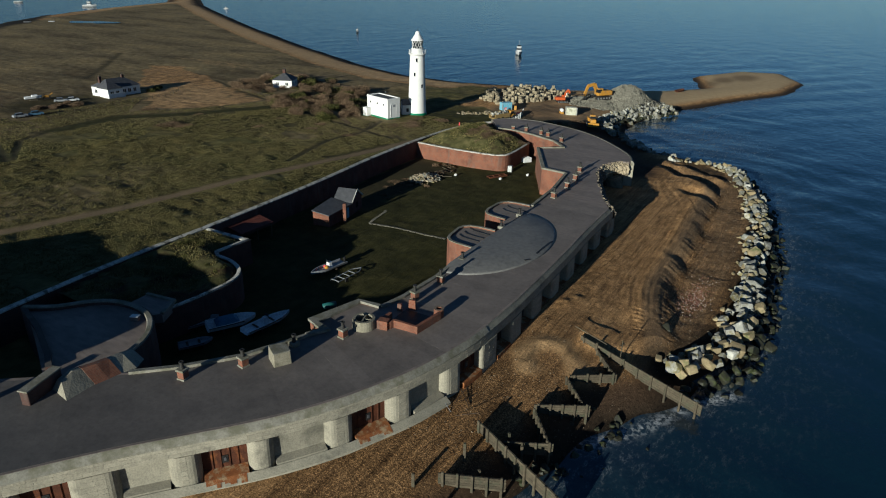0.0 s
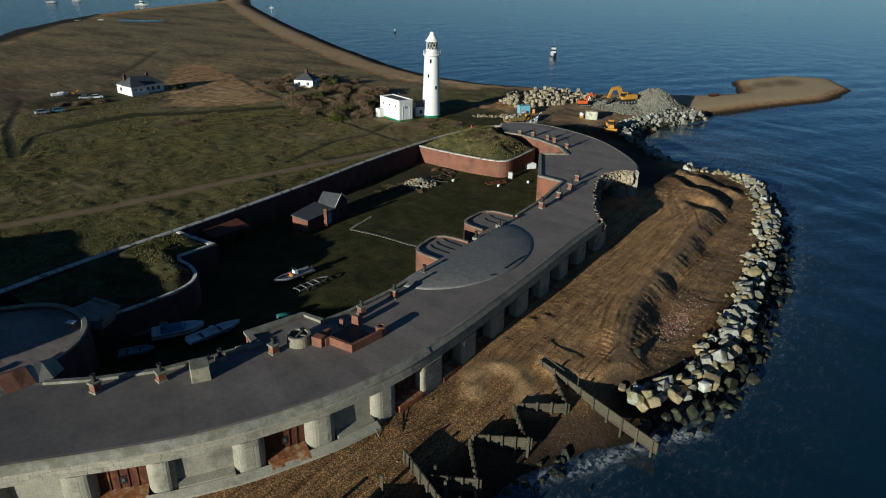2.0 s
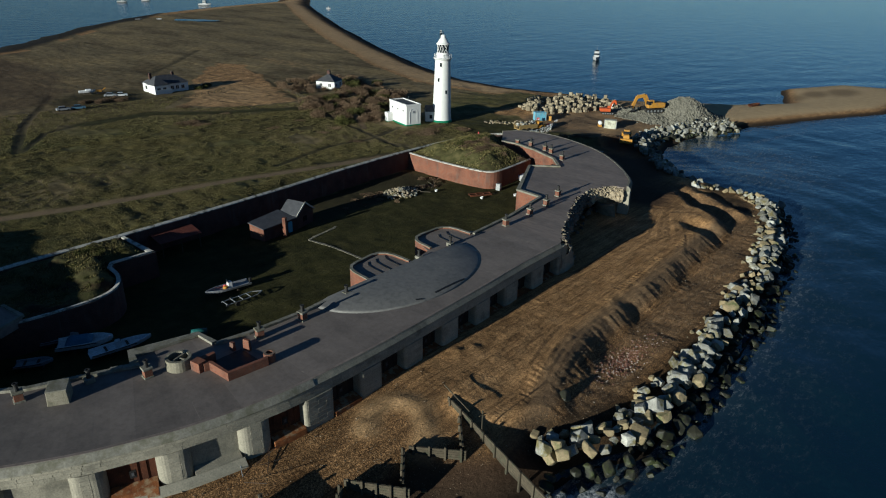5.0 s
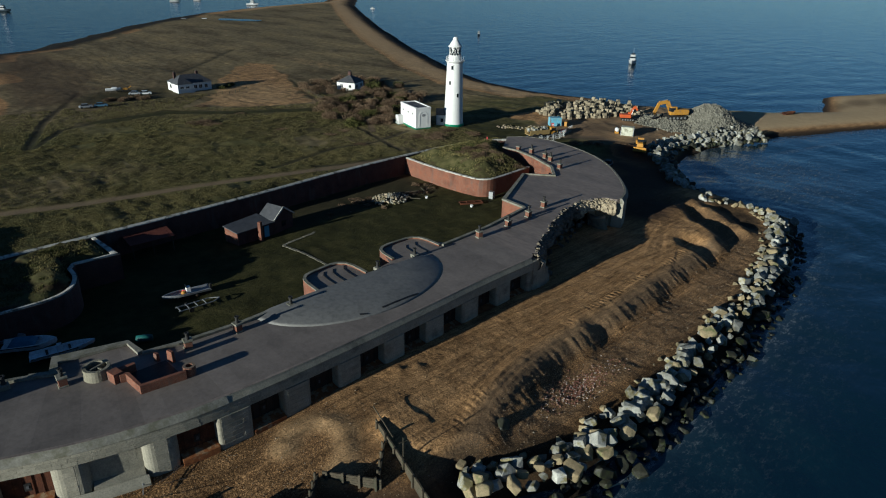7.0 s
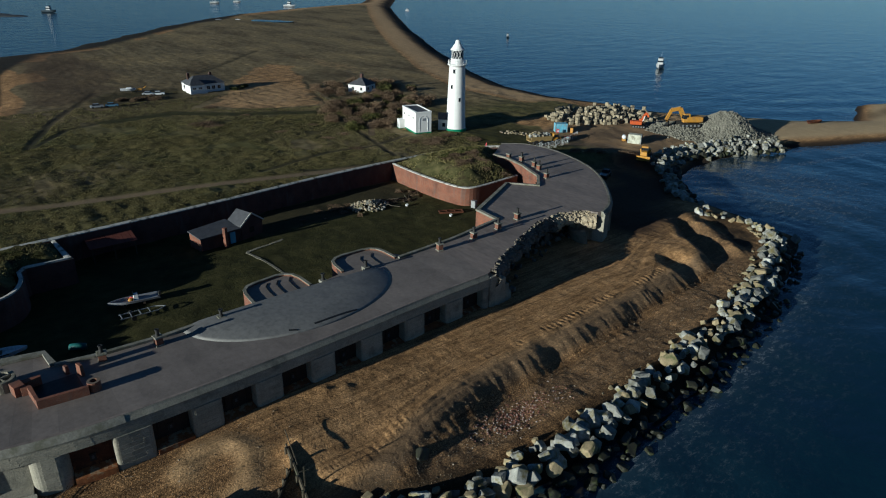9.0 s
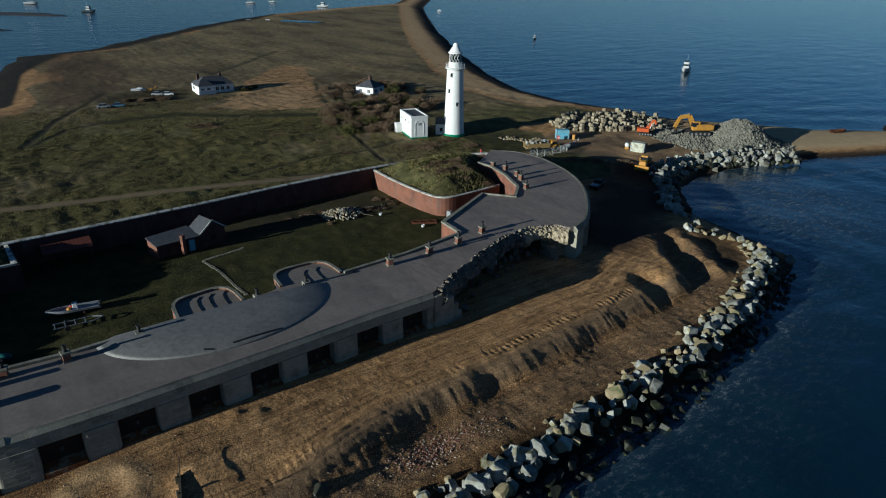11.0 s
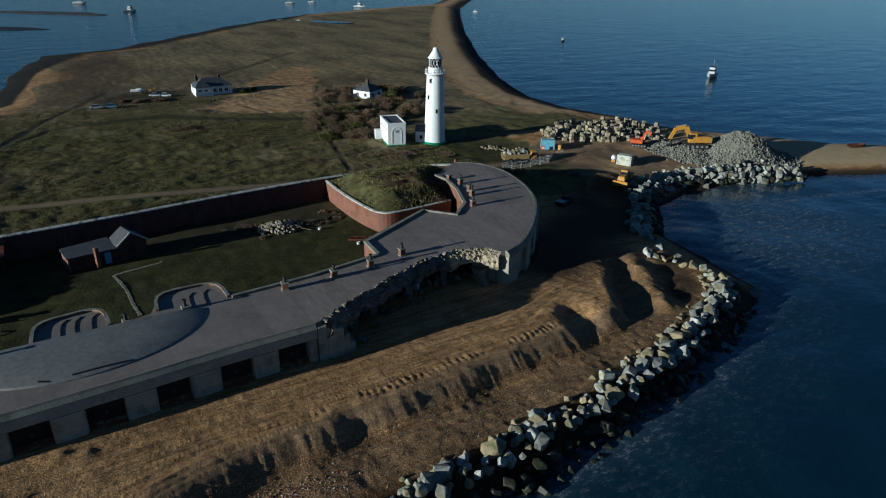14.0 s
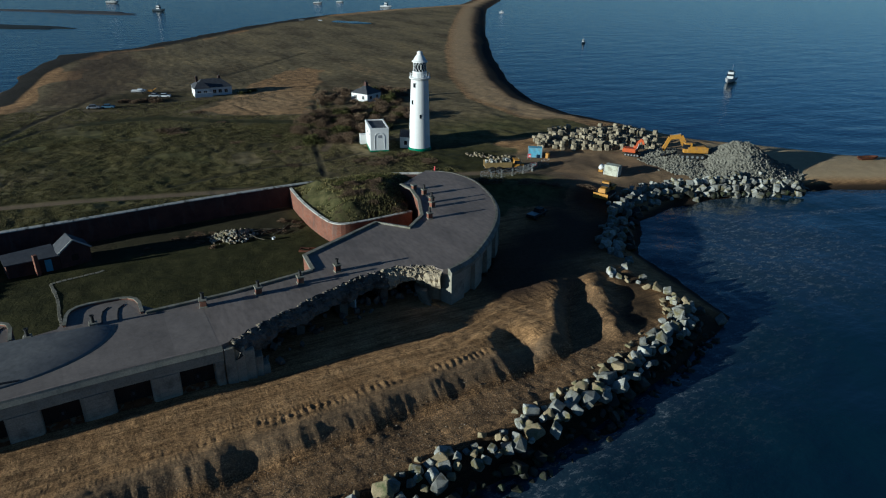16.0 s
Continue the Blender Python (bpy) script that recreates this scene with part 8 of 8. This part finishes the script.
gi = nt.nodes.new("ShaderNodeNewGeometry")
nt.links.new(ramp(nt, gi.outputs["Random Per Island"], [(0.09, 0.06, 0.035), (0.2, 0.135, 0.075), (0.34, 0.27, 0.19)], (0.2, 0.55, 0.95)), p.inputs["Base Color"])
p.inputs["Roughness"].default_value = 0.85
tagged(part("beach_pebbles", (PV.tolist(), [], PF.tolist()), M_PEBBLE), "brown flint pebbles scattered over the beach", "pebbles", kind="stuff")

# ---- bushes, scrub and tussocks ----
def bush_mesh(seed, n, leaf, flat):
    r = np.random.RandomState(seed)
    V, F = [], []
    lobes = [(r.uniform(-0.55, 0.55), r.uniform(-0.55, 0.55), r.uniform(0.25, 0.6) * flat, r.uniform(0.4, 0.7)) for _ in range(6)]
    for _ in range(n):
        lx_, ly_, lz_, lr = lobes[r.randint(6)]
        v = r.normal(0, 1, 3)
        v /= np.linalg.norm(v)
        p0 = np.array([lx_, ly_, lz_]) + v * lr * r.uniform(0.55, 1.0) * (1, 1, 0.75 * flat)
        if p0[2] < 0:
            p0[2] = -p0[2] * 0.4
        d = v + r.normal(0, 0.6, 3)
        d[2] += 0.5
        d /= np.linalg.norm(d)
        s = np.cross(d, r.normal(0, 1, 3))
        s /= max(1e-6, np.linalg.norm(s))
        k = leaf * r.uniform(0.6, 1.4)
        i = len(V)
        V += [(p0 - s * k * 0.5).tolist(), (p0 + s * k * 0.5).tolist(), (p0 + d * k * 1.6).tolist()]
        F.append((i, i + 1, i + 2))
    for lx_, ly_, lz_, lr in lobes:
        i = len(V)
        V += [(0, 0, 0), (0.04, 0, 0), (lx_, ly_, lz_ + lr * 0.4)]
        F.append((i, i + 1, i + 2))
    me = bpy.data.meshes.new("foliage")
    me.from_pydata(V, [], F)
    return me


def leaf_material(name, cols, rand):
    m, nt, p = material(name)
    g = nt.nodes.new("ShaderNodeNewGeometry")
    col = ramp(nt, g.outputs["Random Per Island"], cols, (0.1, 0.5, 0.9))
    o = nt.nodes.new("ShaderNodeObjectInfo")
    h = nt.nodes.new("ShaderNodeHueSaturation")
    mr = nt.nodes.new("ShaderNodeMapRange")
    mr.inputs["To Min"].default_value, mr.inputs["To Max"].default_value = 1 - rand, 1 + rand
    nt.links.new(o.outputs["Random"], mr.inputs[0])
    nt.links.new(mr.outputs[0], h.inputs["Value"])
    nt.links.new(col, h.inputs["Color"])
    nt.links.new(h.outputs[0], p.inputs["Base Color"])
    p.inputs["Roughness"].default_value, p.inputs["Specular IOR Level"].default_value = 0.9, 0.15
    return m


M_TWIG = leaf_material("bare_brown_twigs", [(0.075, 0.05, 0.032), (0.14, 0.095, 0.06), (0.215, 0.15, 0.095)], 0.3)
M_GORSE = leaf_material("dark_evergreen_leaves", [(0.026, 0.032, 0.010), (0.065, 0.068, 0.02), (0.12, 0.108, 0.036)], 0.35)
M_STRAW = leaf_material("winter_grass_blades", [(0.078, 0.071, 0.025), (0.152, 0.132, 0.050), (0.262, 0.220, 0.098)], 0.2)
TW = [bush_mesh(i, 2400, 0.055, 1.0) for i in range(5)]
GO = [bush_mesh(20 + i, 1500, 0.07, 0.9) for i in range(3)]
LOW = [bush_mesh(40 + i, 1600, 0.06, 0.35) for i in range(3)]
for ms, mt in ((TW, M_TWIG), (GO, M_GORSE), (LOW, M_TWIG)):
    for me in ms:
        me.materials.append(mt)


def bush(x, y, k, kz, kinds, label, group, z=None):
    ob = thing("bush", x, y, (float(ground_z(x, y)) if z is None else z) - 0.1, rk.uniform(0, 360), label, "bush", group)
    f = share("foliage", rk.choice(kinds), Matrix.Diagonal((k, k, kz, 1)), ob)
    return ob


THICKET = [(-131, 153), (-134, 165), (-141, 172), (-152, 192), (-168, 203), (-205, 212), (-212, 190), (-207, 176), (-180, 166), (-160, 155), (-146, 150)]
made = 0
while made < 150:
    x, y = rk.uniform(-213, -130), rk.uniform(150, 213)
    if not within(np.array([x]), np.array([y]), THICKET)[0] or math.hypot(x + 191.6, y - 189.4) < 7.5 or math.hypot(x + 126, y - 166) < 9:
        continue
    if -186 < x < -176 and y < 186:
        continue
    k = rk.choice((1.3, 1.8, 2.4, 3.2)) * rk.uniform(0.9, 1.1)
    bush(x, y, k, k * rk.uniform(0.65, 1.1), TW if rk.random() < 0.8 else GO, "bare brown thorn bush in the thicket", "bushes of the thicket")
    made += 1
for x, y, k in ((-167, 118, 4.2), (-146, 133, 2.2), (-132, 140, 2.4), (-118.6, 141.2, 2.6), (-193, 130, 3.0), (-174, 134, 1.8), (-149, 145, 2.0), (-134, 147, 2.4), (-112.6, 163, 4.0), (-107.8, 173.5, 3.0), (-115.3, 170, 2.6), (-110, 160, 3.2), (-163, 119.5, 3.0), (-115, 158, 3.0)):
    bush(x, y, k, k * 0.42, LOW, "low dark bramble patch in the grass", "bramble patches")
for _ in range(14):
    t = rk.random()
    x, y = -222 + 6 * rk.random(), 108 + 14 * t
    bush(x, y, rk.uniform(1.4, 2.2), rk.uniform(0.9, 1.4), TW, "brown hedge bush beside the parked cars", "hedge by the cottage")
for x, y in ((-221, 150), (-222, 153), (-224, 155)):
    bush(x, y, 1.8, 1.6, GO, "dark evergreen bush beside the bungalow", "garden bushes")
for _ in range(26):
    x, y = rk.uniform(-83, -71), rk.uniform(101, 131)
    if math.hypot(x + 77.2, y - 118.2) > 3.2 and x < -73.5 - 0.1 * abs(y - 112):
        bush(x, y, rk.uniform(0.7, 1.5), rk.uniform(0.35, 0.8), LOW + TW, "dark weeds and bramble by the landward wall", "weeds in the courtyard")
for _ in range(16):
    x, y = rk.uniform(-81, -68), rk.uniform(50, 61)
    if x < -74 or y < 56:
        bush(x, y, rk.uniform(0.6, 1.2), rk.uniform(0.3, 0.6), GO, "low green scrub on the grassy bastion", "scrub on the south bastion", 5.5 + 1.2 * float(step01((y - 49) / 7)))
# scrub on the north bastion
poly = [(-88, 133.5), (-68, 134.2), (-66.6, 147), (-74, 150), (-83, 158), (-88, 150)]
made = 0
while made < 170:
    x, y = rk.uniform(-88, -66.5), rk.uniform(133, 158)
    if not within(np.array([x]), np.array([y]), poly)[0]:
        continue
    d = float(path_dist(np.array([x]), np.array([y]), poly + poly[:1])[0])
    k = rk.uniform(0.8, 1.7)
    west = x < -79 or y < 137
    bush(x, y, k, k * (0.5 if west else 0.7), GO if west else TW + LOW, "low green scrub on the bastion" if west else "brown bramble scrub on the bastion", "scrub on the bastion", 5.1 + 2.6 * float(step01(d / 5.5)))
    made += 1
for x, y in ((-86, 172), (-82, 178), (-79, 184), (-75.5, 189), (-72, 195), (-84, 175), (-77, 187)):
    bush(x, y, rk.uniform(1.8, 2.6), rk.uniform(0.7, 1.1), LOW + TW, "dark bramble on the bank above the track", "brambles on the bank")


def tufts(name, label, n, region, zfun, size, seed):
    """One joined mesh of grass tufts, a few blades each."""
    r = np.random.RandomState(seed)
    x, y = r.uniform(region[0], region[1], n), r.uniform(region[2], region[3], n)
    ok = (~within(x, y, FORT)) & (path_dist(x, y, ROAD) > 1.7) & (vnoise(x, y, 7, 61) > 0.2) & (vnoise(x, y, 0.8, 62) > 0.3)
    for foot in FOOT:
        ok &= path_dist(x, y, foot) > 1.0
    for ditch, half in zip(DITCHES, DITCH_HALF):
        ok &= path_dist(x, y, ditch) > half + 0.2
    ok &= ~within(x, y, BARE_PATCH) & (path_dist(x, y, GREEN_STRIP) > 3.0)
    if zfun is None:
        ok &= ~within(x, y, COURT)
        x, y = x[ok], y[ok]
        z = ground_z(x, y)
    else:
        x, y, z = zfun(x, y)
    m = len(x)
    V = np.zeros((m, 4, 3, 3))
    for b in range(4):
        a = r.uniform(0, 6.283, m)
        h = size * r.uniform(0.6, 1.5, m)
        w = size * r.uniform(0.35, 0.7, m)
        ex, ey = np.cos(a), np.sin(a)
        ln = size * r.uniform(0.1, 0.9, m)
        for k, (sx, up, out) in enumerate(((-0.5, 0, 0), (0.5, 0, 0), (0, 1, 1))):
            V[:, b, k, 0] = x - ey * w * sx + ex * ln * out
            V[:, b, k, 1] = y + ex * w * sx + ey * ln * out
            V[:, b, k, 2] = z - 0.04 + h * up
    V = V.reshape(-1, 3)
    me = bpy.data.meshes.new(name)
    me.vertices.add(len(V))
    me.vertices.foreach_set("co", V.reshape(-1))
    nf = len(V) // 3
    me.loops.add(nf * 3)
    me.loops.foreach_set("vertex_index", np.arange(nf * 3))
    me.polygons.add(nf)
    me.polygons.foreach_set("loop_start", np.arange(0, nf * 3, 3))
    me.update()
    me.materials.append(M_STRAW)
    return tagged(new(name, me), label, "grass", kind="stuff")


tufts("grass_tussocks", "rough tussocks of winter grass on the field", 230000, (-165, -88, 30, 176), None, 0.165, 7)
tufts("far_tussocks", "rough winter grass farther out on the spit", 60000, (-215, -160, 55, 175), None, 0.22, 8)


def on_top(poly, top, mound, run):
    def place_on(x, y):
        d = path_dist(x, y, poly + poly[:1])
        ok = within(x, y, poly) & (d > 0.7)
        x, y, d = x[ok], y[ok], d[ok]
        return x, y, top - 0.2 + mound * step01(d / run) * (1 if mound > 2.5 else step01((y - 49) / 7))
    return place_on


tufts("bastion_grass", "long winter grass on the north bastion", 9000, (-89, -65, 132, 160), on_top([(-89.2, 132.2), (-68.6, 133.1), (-65.4, 136.5), (-66.3, 149), (-73, 151), (-82, 160), (-86, 156), (-89, 150)], 5.3, 2.6, 5.5), 0.36, 9)
tufts("south_bastion_grass", "long winter grass on the south bastion", 7000, (-83, -65, 38, 64), on_top([(-83, 63.4), (-74.8, 63.8), (-74.9, 58.4), (-70.2, 57.2), (-65.6, 53.6), (-65.2, 50), (-67, 38), (-81.5, 38)], 5.7, 1.2, 2.2), 0.2, 10)

# ---- fences round the cottages ----
def fence(pts, label):
    ob = thing("post_fence", 0, 0, 0, 0, label, "fence", "garden fences")
    line = even([Vector(p) for p in pts], 2.6)
    for q in line:
        bm = bmesh.new()
        box(bm, q.x, q.y, float(ground_z(q.x, q.y)) - 0.2, 0.14, 0.14, 1.3, rk.uniform(0, 30))
        part("post", bm, M_TIMBER, ob)
    for h in (0.45, 0.9):
        for a, b in zip(line, line[1:]):
            part("rail", beam(bmesh.new(), (a.x, a.y, float(ground_z(a.x, a.y)) + h), (b.x, b.y, float(ground_z(b.x, b.y)) + h), 0.05, 0.09), M_TIMBER, ob)


fence([(-207, 108), (-208.5, 130), (-209.5, 150), (-214, 157)], "low post and rail garden fence by the bungalow")
fence([(-178, 168), (-196, 172), (-208, 178), (-212, 190)], "low post and rail fence round the square cottage")

# ---- granite blocks of the sea front, with open joints ----
def block_mesh(L, h):
    bm = box(bmesh.new(), 0, 0, 0, 0.04, L - 0.02, h - 0.02, bevel=0.008)
    me = bpy.data.meshes.new("ashlar_block")
    bmesh.ops.recalc_face_normals(bm, faces=bm.faces[:])
    bm.to_mesh(me)
    bm.free()
    me.materials.append(M_STONE)
    return me


ASH = {(L, h): block_mesh(L, h) for L in (0.6, 0.8, 1.0, 1.2, 1.4) for h in (0.43, 0.52)}
slots = []
s = 0.3
for row in range(3):
    s = 0.3 + 0.5 * (row % 2)
    while s < end_s - 1.4:
        L = rk.choice((0.8, 1.0, 1.2, 1.4))
        slots.append((s + L / 2, LINTEL + 0.43 * row + 0.015, L, 0.43, FACE))
        s += L
for a, b in piers:
    edge_in = 1.0 if at_s((a + b) / 2)[0].y < 60 else 0.37
    lo, hi = a + edge_in, b - edge_in
    if hi - lo < 0.7:
        continue
    for row in range(7):
        s = lo
        flip = row % 2
        while s < hi - 0.55:
            room = hi - s
            L = max(k for k in (0.6, 0.8, 1.0, 1.2, 1.4) if k <= max(0.6, room if room < 1.5 else (1.0, 1.2)[flip]) + 1e-6)
            slots.append((s + L / 2, LINTEL - 0.52 * (row + 1) + 0.015, L, 0.52, FACE + 0.1 + 0.012 * row))
            s += L
            flip = 1 - flip
slots.sort(key=lambda q: abs(q[0] - s_of_y(42)))
rest_v, rest_f = [], []
for i, (s, z, L, h, o) in enumerate(slots):
    q, n = at_s(s)
    m = Matrix.Translation((q.x + n.x * (o + rk.uniform(-0.008, 0.008)), q.y + n.y * (o + 0.0), z)) @ pose(0, 0, 0, 0, 0, math.degrees(math.atan2(n.y, n.x)))
    if i < 290:
        share("ashlar_block", ASH[L, h], m, fort)
    else:
        me = ASH[L, h]
        k = len(rest_v)
        rest_v += [tuple(m @ v.co) for v in me.vertices]
        rest_f += [tuple(v + k for v in p_.vertices) for p_ in me.polygons]
rest = part("far_ashlar", (rest_v, [], rest_f), M_STONE, fort)
rest["kind"] = "stuff"
